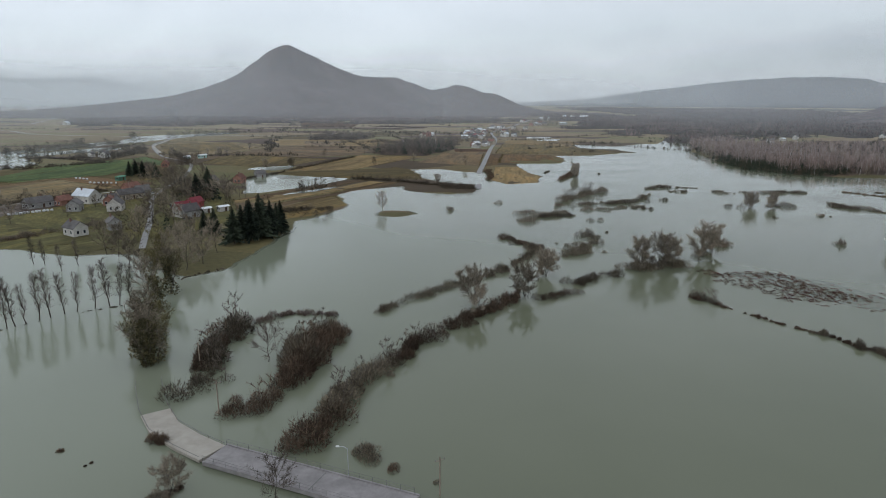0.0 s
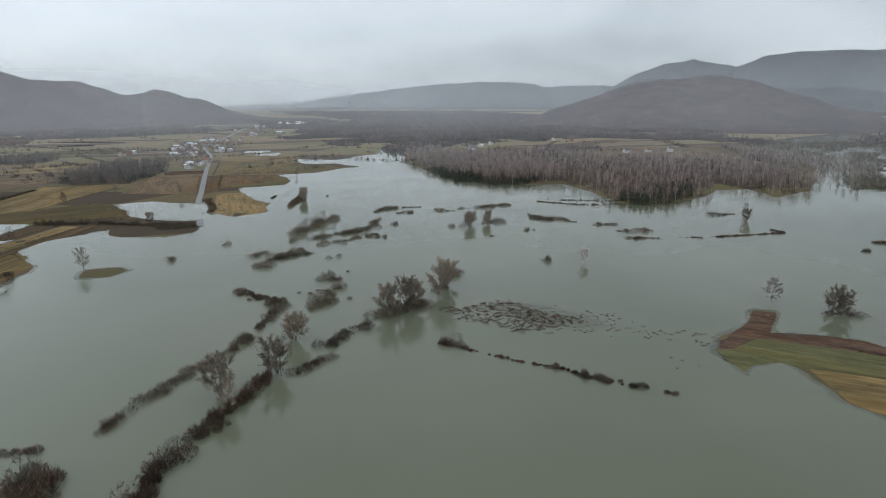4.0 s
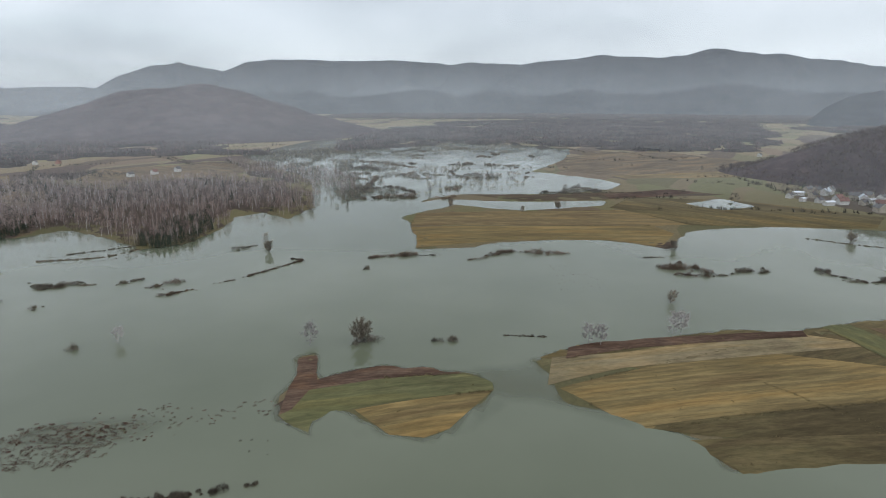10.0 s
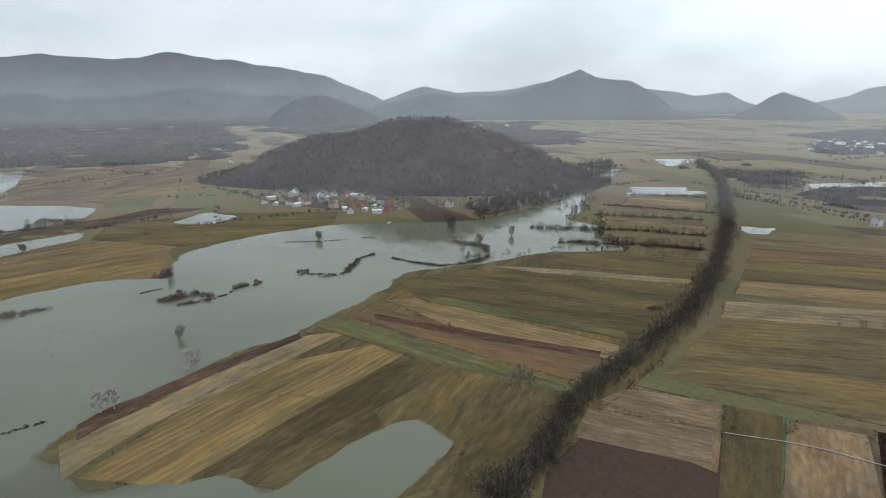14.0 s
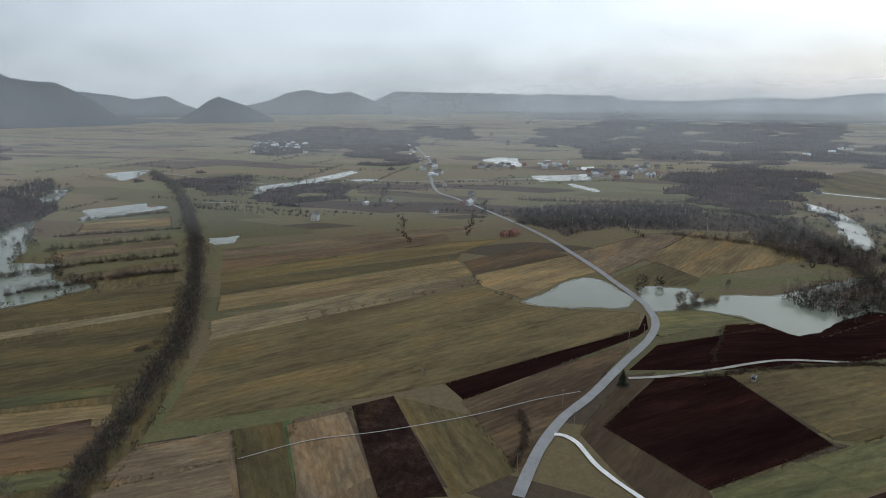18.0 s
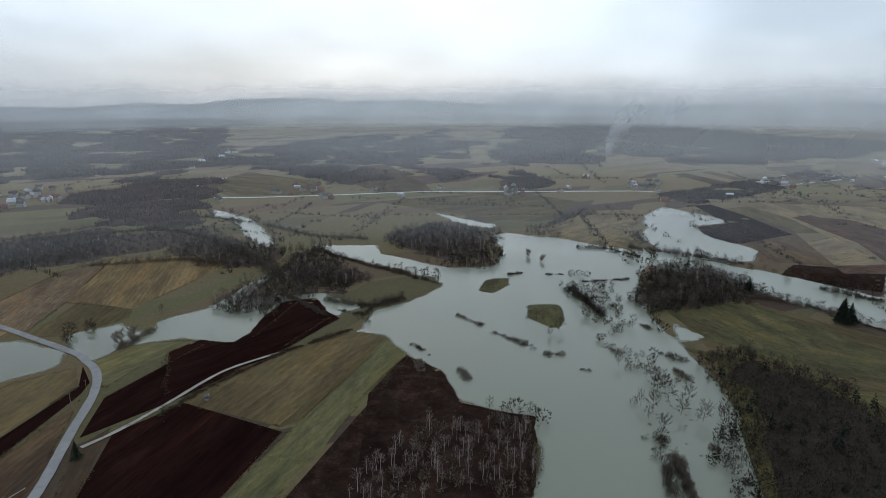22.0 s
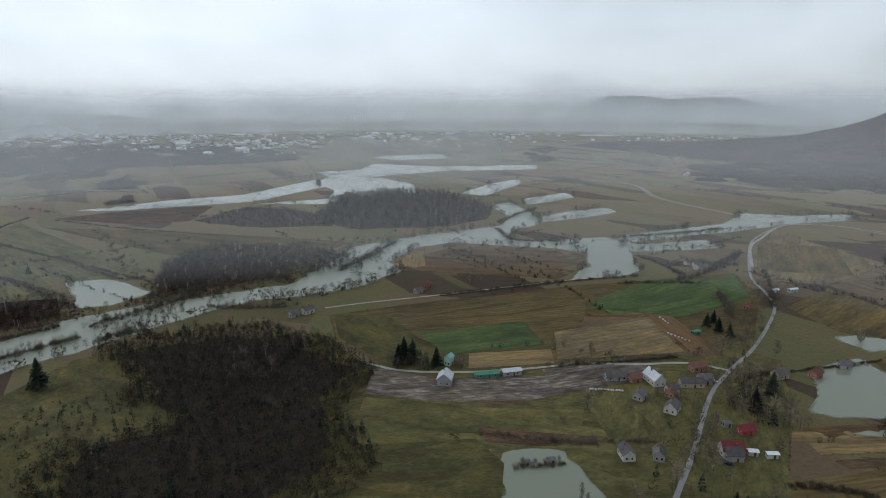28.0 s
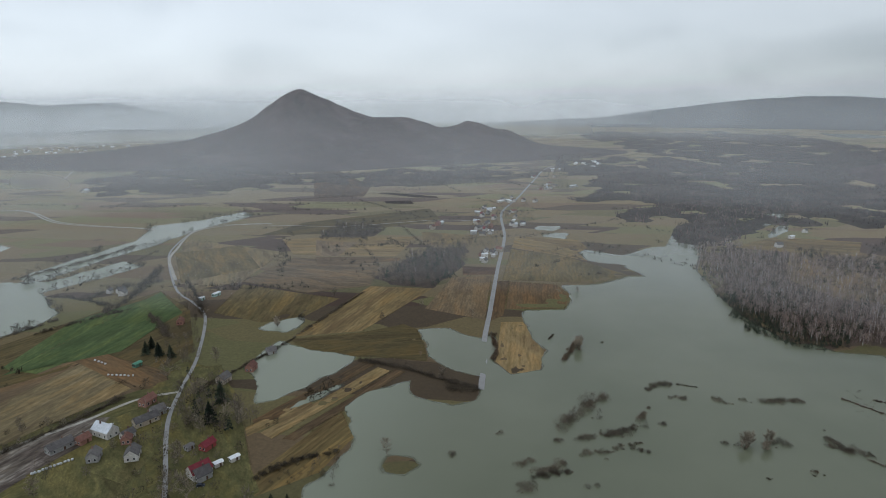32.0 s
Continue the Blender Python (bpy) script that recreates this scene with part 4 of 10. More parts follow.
FIELDS.append(("sedge", [(-358, 1581), (-301, 1615), (-175, 1314), (-170, 1175), (-259, 1150)]))
FIELDS.append(("soil", [(-152, 1216), (-129, 1226), (-31, 1171), (-29, 1151), (-76, 1165)]))
FIELDS.append(("soil", [(-124, 1118), (-78, 1124), (-69, 1087), (-119, 1093)]))
FIELDS.append(("sedge", [(12, 670), (48, 666), (48, 637), (12, 636)]))
FIELDS.append(("brown", [(-158, 711), (-60, 708), (-58, 692), (-148, 670)]))
FIELDS.append(("tan", [(-178, 800), (-121, 787), (-133, 717), (-159, 717)]))
FIELDS.append(("straw", [(-43, 852), (28, 828), (24, 771), (-35, 770)]))
FIELDS.append(("olive", [(167, 12), (176, -11), (190, -42), (173, -41), (158, -21), (154, -3)]))
FIELDS.append(("sedge", [(282, -74), (233, -113), (192, -147), (187, -142), (227, -107), (274, -72)]))

FIELDS.append(("brown", [(-706, -426), (-672, -306), (-542, -198), (-523, -247), (-607, -328)]))
FIELDS.append(("sedge", [(-748, -334), (-768, -286), (-684, -129), (-610, -143), (-591, -181), (-680, -252)]))
FIELDS.append(("sedge", [(-1004, -103), (-991, 16), (-882, 10), (-868, -78)]))
FIELDS.append(("brushland", [(-861, -287), (-872, -213), (-813, -197), (-817, -255)]))
FIELDS.append(("sedge", [(-1048, -119), (-1156, -58), (-1124, -5), (-1037, -12)]))
FIELDS.append(("sedge", [(-974, 94), (-993, 215), (-953, 302), (-851, 239), (-863, 176)]))
FIELDS.append(("brushland", [(-549, -111), (-588, 15), (-573, 58), (-525, 55), (-483, -95)]))
FIELDS.append(("brushland", [(-522, -224), (-568, -173), (-500, -150), (-472, -212)]))
FIELDS.append(("green", [(-332, 253), (-305, 328), (-263, 309), (-290, 246)]))
FIELDS.append(("green", [(-297, 392), (-279, 533), (-232, 521), (-239, 433)]))

FIELDS.append(("sedge", [(176, 145), (181, 140), (163, 129), (181, 114), (187, 97), (187, 86), (185, 85), (171, 108), (155, 127), (142, 125), (138, 127), (153, 134)]))
FIELDS.append(("meadow", [(142, 125), (155, 127), (171, 108), (185, 85), (184, 73), (177, 71), (151, 106), (145, 113), (138, 115), (131, 112), (131, 115), (138, 127)]))
FIELDS.append(("gold", [(149, 107), (177, 71), (161, 74), (149, 76), (142, 81), (140, 91)]))
FIELDS.append(("brown", [(10, -191), (-4, -246), (-18, -255), (2, -199), (-32, -169), (-34, -161), (-18, -153), (-4, -169)]))
FIELDS.append(("soil", [(2, -199), (-18, -249), (-49, -260), (-77, -210), (-32, -169)]))
FIELDS.append(("soil", [(-708, -443), (-734, -437), (-699, -371), (-639, -284), (-563, -291), (-543, -313), (-596, -363), (-639, -355)]))
FIELDS.append(("brown", [(-569, -286), (-606, -282), (-544, -210), (-509, -245)]))
FIELDS.append(("sedge", [(-731, -331), (-763, -326), (-710, -227), (-626, -195), (-675, -261)]))
FIELDS.append(("brown", [(-969, -661), (-1002, -662), (-946, -537), (-899, -532)]))
FIELDS.append(("brown", [(-1034, -651), (-1063, -650), (-1012, -551), (-980, -553)]))
FIELDS.append(("sedge", [(-546, -203), (-604, -169), (-575, -159), (-527, -187)]))
FIELDS.append(("pale", [(-414, -434), (-573, -495), (-642, -460), (-606, -432), (-526, -396), (-499, -357), (-455, -370), (-418, -399)]))
FIELDS.append(("brown", [(-447, -953), (-541, -1108), (-631, -1120), (-564, -870), (-504, -747), (-435, -776)]))

# ---- fields ----
laid = []
for what, poly in FIELDS:
    cx, cy = sum(p[0] for p in poly) / len(poly), sum(p[1] for p in poly) / len(poly)
    a = np.array(poly, float)
    grid = np.stack(np.meshgrid(np.linspace(a[:, 0].min(), a[:, 0].max(), 14), np.linspace(a[:, 1].min(), a[:, 1].max(), 14)), -1).reshape(-1, 2)
    inner = grid[outside(grid[:, 0], grid[:, 1], poly) < 0]
    step = 1 + max([s for s, q in laid if len(inner) and (outside(inner[:, 0], inner[:, 1], q) < 0).any()], default=0)
    laid.append((step, poly))
    far = math.hypot(cx, cy) > 560
    knoll = any(math.hypot(cx - k[0], cy - k[1]) < 170 for k in KNOLLS)
    small = max(a[:, 0].max() - a[:, 0].min(), a[:, 1].max() - a[:, 1].min()) < 70
    ob = part("field", draped(poly, 0.02 + 0.03 * step + (0.12 if knoll else 0.0), 14 if far else (3.3 if knoll or small else 6)), FIELD_MATS[what])
    tagged(ob, FIELD_WORDS[what], "field", "fields of the valley", "structure")

# ---- roads and tracks: matter, width, line ----
ROADS = []
ROADS.append(("asphalt", 4.0, [(21, 376), (25, 419), (27, 461), (34, 519), (49, 653), (69, 820), (78, 996), (117, 1146), (179, 1406), (237, 1636), (312, 1779)]))
ROADS.append(("asphalt", 2.4, [(-110, 219), (-117, 236), (-131, 271), (-157, 330), (-168, 372), (-179, 425), (-206, 506), (-232, 544), (-267, 587), (-330, 709), (-351, 779), (-364, 856)]))
ROADS.append(("track", 2.2, [(-364, 856), (-340, 902), (-257, 898), (-153, 891), (-33, 934), (34, 929)]))
ROADS.append(("track", 2.6, [(-167, 370), (-189, 359), (-207, 332), (-228, 306), (-241, 277), (-260, 242), (-285, 211), (-308, 198)]))
ROADS.append(("track", 2.4, [(-419, 224), (-411, 257), (-393, 313), (-374, 379), (-351, 463)]))
ROADS.append(("asphalt", 4.2, [(25, -148), (24, -163), (22, -181), (17, -202), (8, -224), (-4, -261), (-15, -293), (-19, -319), (-16, -341), (-8, -365), (34, -449), (82, -533), (162, -641), (203, -692), (245, -745), (300, -886), (354, -1056), (448, -1267), (512, -1407), (676, -1811)]))
ROADS.append(("white", 1.9, [(19, -188), (15, -188), (10, -184), (4, -174), (-4, -165), (-11, -159), (-19, -150)]))
ROADS.append(("track", 2.0, [(-6, -244), (-20, -250), (-41, -263), (-73, -284), (-105, -291)]))
ROADS.append(("track", 0.5, [(121, -140), (103, -158), (81, -171), (52, -192), (29, -213), (13, -225)]))
ROADS.append(("chalk", 6.0, [(-295, -1080), (-257, -1053), (-223, -988), (-212, -921), (-227, -862), (-336, -805), (-490, -744), (-597, -669), (-682, -613), (-751, -565), (-766, -541)]))
ROADS.append(("track", 3.2, [(-268, 911), (-317, 904), (-360, 858), (-338, 747), (-323, 696), (-280, 615)]))
ROADS.append(("track", 3.2, [(-839, 1001), (-719, 1022), (-591, 923), (-446, 877), (-364, 856)]))
ROADS.append(("track", 3.2, [(-769, 1035), (-709, 1018), (-591, 916), (-449, 881), (-417, 901)]))
ROADS.append(("track", 4.0, [(-842, 1286), (-964, 1542), (-1140, 1914), (-1160, 2111)]))
ROADS.append(("track", 2.4, [(763, -715), (758, -802), (624, -768), (484, -740), (393, -796)]))
ROADS.append(("track", 2.6, [(281, -839), (201, -876), (94, -922), (23, -961)]))
ROADS.append(("chalk", 6.0, [(-933, -489), (-998, -471), (-1143, -452)]))
ROADS.append(("track", 2.0, [(463, -137), (490, -153), (509, -167)]))
ROADS.append(("track", 2.0, [(475, -579), (441, -593)]))
ROADS.append(("track", 3.0, [(412, -816), (335, -816), (271, -826), (160, -883), (32, -945)]))


def smooth_line(line, step=4.0):
    """A round line through the given places, with a place every few metres."""
    pts = [Vector(p).to_2d() for p in line]
    pts = [2 * pts[0] - pts[1], *pts, 2 * pts[-1] - pts[-2]]
    out = []
    for a, b, c, d in zip(pts, pts[1:], pts[2:], pts[3:]):
        n = max(2, int((c - b).length / step))
        for k in range(n):
            t = k / n
            out.append(0.5 * ((2 * b) + (c - a) * t + (2 * a - 5 * b + 4 * c - d) * t * t + (3 * b - a - 3 * c + d) * t ** 3))
    return [*out, pts[-2]]


def ribbon(line, width, lift, jag=0.0, rng=random.Random(4)):
    bm = bmesh.new()
    pts = smooth_line(line)
    rows = []
    for k, p in enumerate(pts):
        way = (pts[min(k + 1, len(pts) - 1)] - pts[max(k - 1, 0)]).normalized()
        side = Vector((-way.y, way.x))
        row = []
        for s in (-0.5, -0.3, 0, 0.3, 0.5):
            q = p + side * width * (s + (rng.uniform(-jag, jag) if abs(s) == 0.5 else 0))
            row.append(bm.verts.new((q.x, q.y, level(q.x, q.y) + lift + 0.05 * (0.5 - abs(s)))))
        rows.append(row)
    for a, b in zip(rows, rows[1:]):
        for k in range(4):
            bm.faces.new((a[k], a[k + 1], b[k + 1], b[k]))
    bmesh.ops.recalc_face_normals(bm, faces=bm.faces[:])
    if sum(f.normal.z for f in bm.faces) < 0:
        bmesh.ops.reverse_faces(bm, faces=bm.faces[:])
    return bm


ROAD_MATS = {"chalk": (WHITE_TRACK, "pale gravel road across the far plain"), "asphalt": (ROAD, "grey worn asphalt country road"), "track": (TRACK, "pale wet gravel farm track"), "white": (WHITE_TRACK, "bright white gravel track beside the road")}
for k, (what, width, line) in enumerate(ROADS):
    ob = part("road", ribbon(line, width, 0.34 + 0.004 * k, 0.03 if what == "asphalt" else 0.09), ROAD_MATS[what][0], smooth=True)
    tagged(ob, ROAD_MATS[what][1], "road", kind="structure")

# ---- hills and mountains ----
HILL_WOOD = surface("bare_oak_wood", (0.030, 0.019, 0.020), (0.100, 0.066, 0.066), 0.14, rough=1.0, grain=(0.058, 0.039, 0.039), bump=1.0, big=0.010, spread=0.45)
# FAR_WOOD is bluish: part of the distance haze is put into its colour
FAR_WOOD = surface("hazed_mountain_forest", (0.030, 0.032, 0.038), (0.062, 0.063, 0.070), 0.02, rough=1.0, bump=0.6, big=0.003)

# x, y, reach along, reach across, turn, height of each swell
HILLS = {
    "cone": ("steep conical hill under bare brown woods", 0.8, [(-483, 2024, 183, 199, 8, 129), (-547, 2045, 560, 184, 8, 85), (-185, 2200, 114, 151, 8, 39), (-128, 2290, 248, 196, 10, 54), (46, 2390, 95, 137, 12, 64), (190, 2350, 103, 102, 10, 44)], (-1500, 620, 1560, 2700), 13),
    "table": ("broad flat-topped hill under bare woods", 1.25, [(1314, 1199, 288, 244, -46, 124), (1087, 1432, 152, 117, -46, 31), (1558, 934, 113, 148, -46, 13)], (700, 2000, 560, 1900), 12),
    "village": ("low wooded hill behind a hamlet", 0.95, [(725, -337, 60, 105, -35, 61), (784, -265, 151, 104, -35, 45), (852, -161, 74, 86, -30, 42), (694, -435, 60, 64, -30, 23)], (500, 1120, -640, 60), 6),
}


def swell(px, py, bumps, power):
    z = np.zeros(px.shape)
    for x, y, a, b, turn, h in bumps:
        c, s = math.cos(radians(turn)), math.sin(radians(turn))
        u, v = ((px - x) * c + (py - y) * s) / a, (-(px - x) * s + (py - y) * c) / b
        z += h * np.exp(-((u * u + v * v) ** power))
    return z


def hill_height(name, px, py):
    z = swell(px, py, HILLS[name][2], HILLS[name][1])
    if name == "village":
        # the foot is cut back behind the hamlet's gardens
        d = np.clip(((px - 694) * 0.731 - (py + 121) * 0.68 - 12) / 70, 0, 1)
        z = z * d * d * (3 - 2 * d)
    return z * (1 + 0.10 * value_noise(px, py, 120, 21) + 0.10 * value_noise(px, py, 50, 22)) - 3.0


for name, (label, power, bumps, (x0, x1, y0, y1), cell) in HILLS.items():
    xs, ys = np.arange(x0, x1, cell), np.arange(y0, y1, cell)
    hx, hy = np.meshgrid(xs, ys, indexing="ij")
    hz = hill_height(name, hx, hy)
    hz += np.clip(hz / 10, 0, 1) * (2.6 * value_noise(hx, hy, cell * 1.5, 31) + 2.0 * value_noise(hx, hy, cell * 0.9, 32))
    hill = new("hill", sheet("hill", xs, ys, hz, hz > -1.5))
    hill.data.materials.append(HILL_WOOD)
    tagged(hill, label, "hill", kind="structure")

# skylines of the ranges: distance, then bearing and height along the crest
RANGES = []
RANGES.append((4850, [(6.8, 26), (11.8, 44), (18.5, 72), (25.5, 156), (30.0, 176), (33.6, 155), (39.5, 162), (44.4, 116)]))
RANGES.append((4700, [(39.0, 84), (42.0, 226), (44.5, 297), (46.7, 329), (50.0, 272), (51.9, 334), (54.3, 366), (61.2, 353), (65.5, 356), (69.5, 334), (75.6, 341)]))
RANGES.append((4600, [(49.8, 233), (52.7, 330), (56.8, 323), (61.1, 308), (68.6, 304), (75.6, 319), (83.1, 384), (87.6, 359), (91.9, 408), (95.3, 370), (99.9, 327), (104.3, 263), (108.5, 129), (111.0, 26)]))
RANGES.append((4300, [(107.1, 38), (109.1, 83), (111.1, 133), (113.1, 183), (116.1, 137), (119.2, 146), (121.2, 163), (124.3, 201), (126.3, 261), (126.9, 282), (128.1, 230), (130.3, 148)]))
RANGES.append((3600, [(111.0, 15), (114.0, 75), (117.1, 113), (121.2, 111), (124.2, 183), (126.3, 215), (129.3, 201), (131.2, 190), (132.7, 140), (133.7, 103), (135.0, 33), (136.7, 10)]))
RANGES.append((4500, [(131.3, 130), (132.8, 159), (135.2, 131), (136.6, 103), (139.0, 124), (140.4, 67), (142.2, 23)]))
RANGES.append((3400, [(140.4, 36), (141.1, 56), (142.1, 99), (143.0, 120), (144.1, 98), (145.2, 76), (146.5, 36)]))
RANGES.append((2800, [(99.9, 61), (101.3, 102), (103.5, 126), (104.6, 116), (106.0, 85), (108.2, 43)]))
RANGES.append((4750, [(147.4, 94), (148.7, 147), (150.4, 167), (152.4, 138), (154.4, 153), (156.4, 85), (158.3, 152), (162.9, 143), (171.3, 128), (177.5, 116)]))
RANGES.append((4850, [(171.6, 96), (177.1, 92), (183.2, 76), (188.7, 100), (192.4, 92), (196.3, 125), (201.9, 132), (205.4, 108), (212.5, 112), (217.5, 86), (222.4, 82), (231.4, 76), (241.6, 84)]))
RANGES.append((4850, [(245.4, 92), (253.6, 100), (261.9, 88), (269.5, 70), (279.6, 50)]))
RANGES.append((4600, [(318.5, 70), (320.0, 130), (321.8, 190), (324.2, 182), (327.4, 160), (331.7, 175), (335.8, 100), (338.5, 40)]))
RANGES.append((4700, [(12.7, 48), (15.5, 80), (18.2, 111), (22.6, 155), (25.5, 172), (29.0, 191), (33.6, 171)]))
for k, (dist, crest) in enumerate(RANGES):
    az0, az1 = crest[0][0], crest[-1][0]
    taper = min(5.0, 0.25 * (az1 - az0)) if dist > 3500 else 1.2
    az = np.arange(az0 - taper, az1 + taper, 0.12)
    prof = np.interp(az, [az0 - taper, *[c[0] for c in crest], az1 + taper], [0, *[c[1] for c in crest], 0])
    prof = prof * (1 + 0.06 * value_noise(az * 60, az * 0 + k * 40, 110, 41) + 0.025 * value_noise(az * 60, az * 0 + k * 40, 40, 42))
    run = max(160.0, min(prof.max() * 3.0, 900))
    sl = np.concatenate([np.linspace(0, 1, 22), 1 + np.linspace(0.06, 0.5, 6)])
    aa, ss = np.meshgrid(np.radians(az), sl, indexing="ij")
    face = np.where(ss <= 1, np.clip(ss, 0, 1) ** 1.25, 1 - (ss - 1) * 1.6)
    spur = 1 + 0.55 * value_noise(aa * dist, ss * run * 0.6, 210, 51 + k) * np.clip(4 * ss * (1 - ss), 0, 1)
    rr = dist + (ss - 1) * run
    zz = prof[:, None] * face * spur + 6 * value_noise(aa * dist, rr, 30, 60) * np.clip(4 * ss * (1 - ss), 0, 1) - 2
    me = sheet("mountain_range", np.arange(len(az)), np.arange(len(sl)), zz)
    me.vertices.foreach_set("co", np.stack([np.sin(aa) * rr, np.cos(aa) * rr, zz], -1).astype(np.float32).ravel())
    me.flip_normals()
    me.update()
    me.materials.append(FAR_WOOD)
    tagged(new("mountain_range", me), "far forested mountain ridge in grey mist", "mountain", kind="structure")

# ---- distance haze: upright see-through rings added to stand in for it ----
def haze_material(cover, white):
    m, nn, ll, bsdf = nodes_of("haze_veil")
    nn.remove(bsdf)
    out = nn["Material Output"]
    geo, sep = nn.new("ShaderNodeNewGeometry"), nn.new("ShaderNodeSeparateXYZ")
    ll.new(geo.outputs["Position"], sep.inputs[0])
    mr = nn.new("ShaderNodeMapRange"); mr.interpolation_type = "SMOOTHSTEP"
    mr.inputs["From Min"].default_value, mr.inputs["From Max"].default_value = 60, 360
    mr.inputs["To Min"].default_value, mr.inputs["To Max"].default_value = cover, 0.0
    # the veil's upper fade is set lower over the western plain
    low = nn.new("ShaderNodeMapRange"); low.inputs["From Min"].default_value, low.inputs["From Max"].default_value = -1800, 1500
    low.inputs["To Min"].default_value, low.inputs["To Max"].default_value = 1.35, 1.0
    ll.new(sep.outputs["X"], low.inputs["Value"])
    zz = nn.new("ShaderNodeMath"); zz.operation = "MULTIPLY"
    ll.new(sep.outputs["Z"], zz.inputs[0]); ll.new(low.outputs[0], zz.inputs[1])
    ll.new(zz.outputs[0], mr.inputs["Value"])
    # its foot fades out so that each ring's lower edge blends in
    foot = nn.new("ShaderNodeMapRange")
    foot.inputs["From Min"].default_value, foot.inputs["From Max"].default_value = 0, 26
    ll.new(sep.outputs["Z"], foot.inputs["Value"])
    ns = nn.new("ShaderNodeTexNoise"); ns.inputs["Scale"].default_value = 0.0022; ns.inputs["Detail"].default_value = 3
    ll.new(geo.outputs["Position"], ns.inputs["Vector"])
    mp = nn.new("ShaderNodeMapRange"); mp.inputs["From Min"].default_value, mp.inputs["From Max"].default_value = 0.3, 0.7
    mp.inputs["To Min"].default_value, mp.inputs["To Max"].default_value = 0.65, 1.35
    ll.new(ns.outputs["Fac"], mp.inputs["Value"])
    # the veil is set denser over the western plain than under the eastern mountains
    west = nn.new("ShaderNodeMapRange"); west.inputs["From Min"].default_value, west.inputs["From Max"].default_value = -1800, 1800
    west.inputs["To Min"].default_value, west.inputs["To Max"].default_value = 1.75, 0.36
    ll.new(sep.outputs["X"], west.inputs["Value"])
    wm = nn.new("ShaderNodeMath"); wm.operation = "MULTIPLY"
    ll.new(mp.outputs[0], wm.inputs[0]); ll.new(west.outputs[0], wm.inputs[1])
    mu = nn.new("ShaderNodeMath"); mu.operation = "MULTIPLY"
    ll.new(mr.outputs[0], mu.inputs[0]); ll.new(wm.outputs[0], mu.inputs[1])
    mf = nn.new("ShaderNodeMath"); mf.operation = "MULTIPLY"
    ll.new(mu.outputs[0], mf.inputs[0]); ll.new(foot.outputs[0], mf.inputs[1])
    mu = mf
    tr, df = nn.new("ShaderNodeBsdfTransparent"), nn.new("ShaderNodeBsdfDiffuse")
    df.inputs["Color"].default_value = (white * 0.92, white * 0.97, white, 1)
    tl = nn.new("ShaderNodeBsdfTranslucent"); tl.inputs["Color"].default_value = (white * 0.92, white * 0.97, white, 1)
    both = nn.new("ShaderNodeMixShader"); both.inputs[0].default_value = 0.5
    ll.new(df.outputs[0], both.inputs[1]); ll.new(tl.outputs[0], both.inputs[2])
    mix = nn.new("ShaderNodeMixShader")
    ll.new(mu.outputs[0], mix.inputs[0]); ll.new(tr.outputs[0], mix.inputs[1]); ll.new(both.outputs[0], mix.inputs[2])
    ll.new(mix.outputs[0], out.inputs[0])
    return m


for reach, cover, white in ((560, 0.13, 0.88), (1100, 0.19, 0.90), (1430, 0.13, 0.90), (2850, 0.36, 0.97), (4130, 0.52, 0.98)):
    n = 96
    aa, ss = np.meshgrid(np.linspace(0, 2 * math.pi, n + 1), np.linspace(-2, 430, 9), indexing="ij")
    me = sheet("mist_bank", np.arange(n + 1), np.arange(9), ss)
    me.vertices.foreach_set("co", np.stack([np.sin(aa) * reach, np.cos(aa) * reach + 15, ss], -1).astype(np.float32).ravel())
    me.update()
    me.materials.append(haze_material(cover, white))
    tagged(new("mist_bank", me), "see-through grey ring that stands in for haze over the valley", "mist", kind="stuff")

# ---- plan of the vegetation: hedges and drowned thickets (width, height, growth, line) ----
HEDGES = []
HEDGES.append((5.5, 3.1, "shrub", [(-16.8, 152.7), (-8.9, 161), (1.6, 173.7), (18, 190.9), (31.6, 213.8), (34.7, 223.8)]))
HEDGES.append((4.4, 2.4, "rust", [(34.7, 223.8), (30.3, 232.8), (25.9, 240.6)]))
HEDGES.append((6.6, 4.6, "rust", [(-23, 88.7), (-21.1, 93), (-19.3, 98.7)]))
HEDGES.append((5.5, 5.0, "shrub", [(-19.3, 98.7), (-17.9, 106.1), (-15, 112.8), (-11.1, 120.1)]))
HEDGES.append((5.5, 4.8, "rust", [(-11.1, 120.1), (-5.6, 130.1), (0.8, 139.6), (8.1, 148.6)]))
HEDGES.append((4.4, 4.3, "rust", [(8.1, 148.6), (14.5, 156.1), (21.2, 164.2)]))
HEDGES.append((6.1, 6.2, "shrub", [(-46.3, 107.2), (-48.5, 115.8), (-49.9, 127.4), (-50.1, 139.4), (-49.5, 148.4)]))
HEDGES.append((3.3, 5.4, "rust", [(-50.1, 117.2), (-50.6, 125.8), (-47.7, 134)]))
HEDGES.append((6.6, 5.5, "rust", [(-34.2, 98.6), (-30.9, 105), (-29.5, 117.2), (-27.3, 130), (-23.1, 137.6)]))
HEDGES.append((6.6, 6.0, "shrub", [(-30.6, 117.2), (-30.5, 127.5), (-26.7, 141.3)]))
HEDGES.append((4.4, 4.1, "rust", [(-38.7, 98.6), (-34.7, 100)]))
HEDGES.append((3.3, 1.7, "reed", [(-46.1, 144.4), (-38.6, 151), (-26.6, 149.3)]))
HEDGES.append((2.8, 1.6, "rust", [(70.2, 164.6), (75.1, 157.2)]))
HEDGES.append((2.2, 1.1, "rust", [(75.1, 157.2), (84.7, 143), (88.6, 138)]))
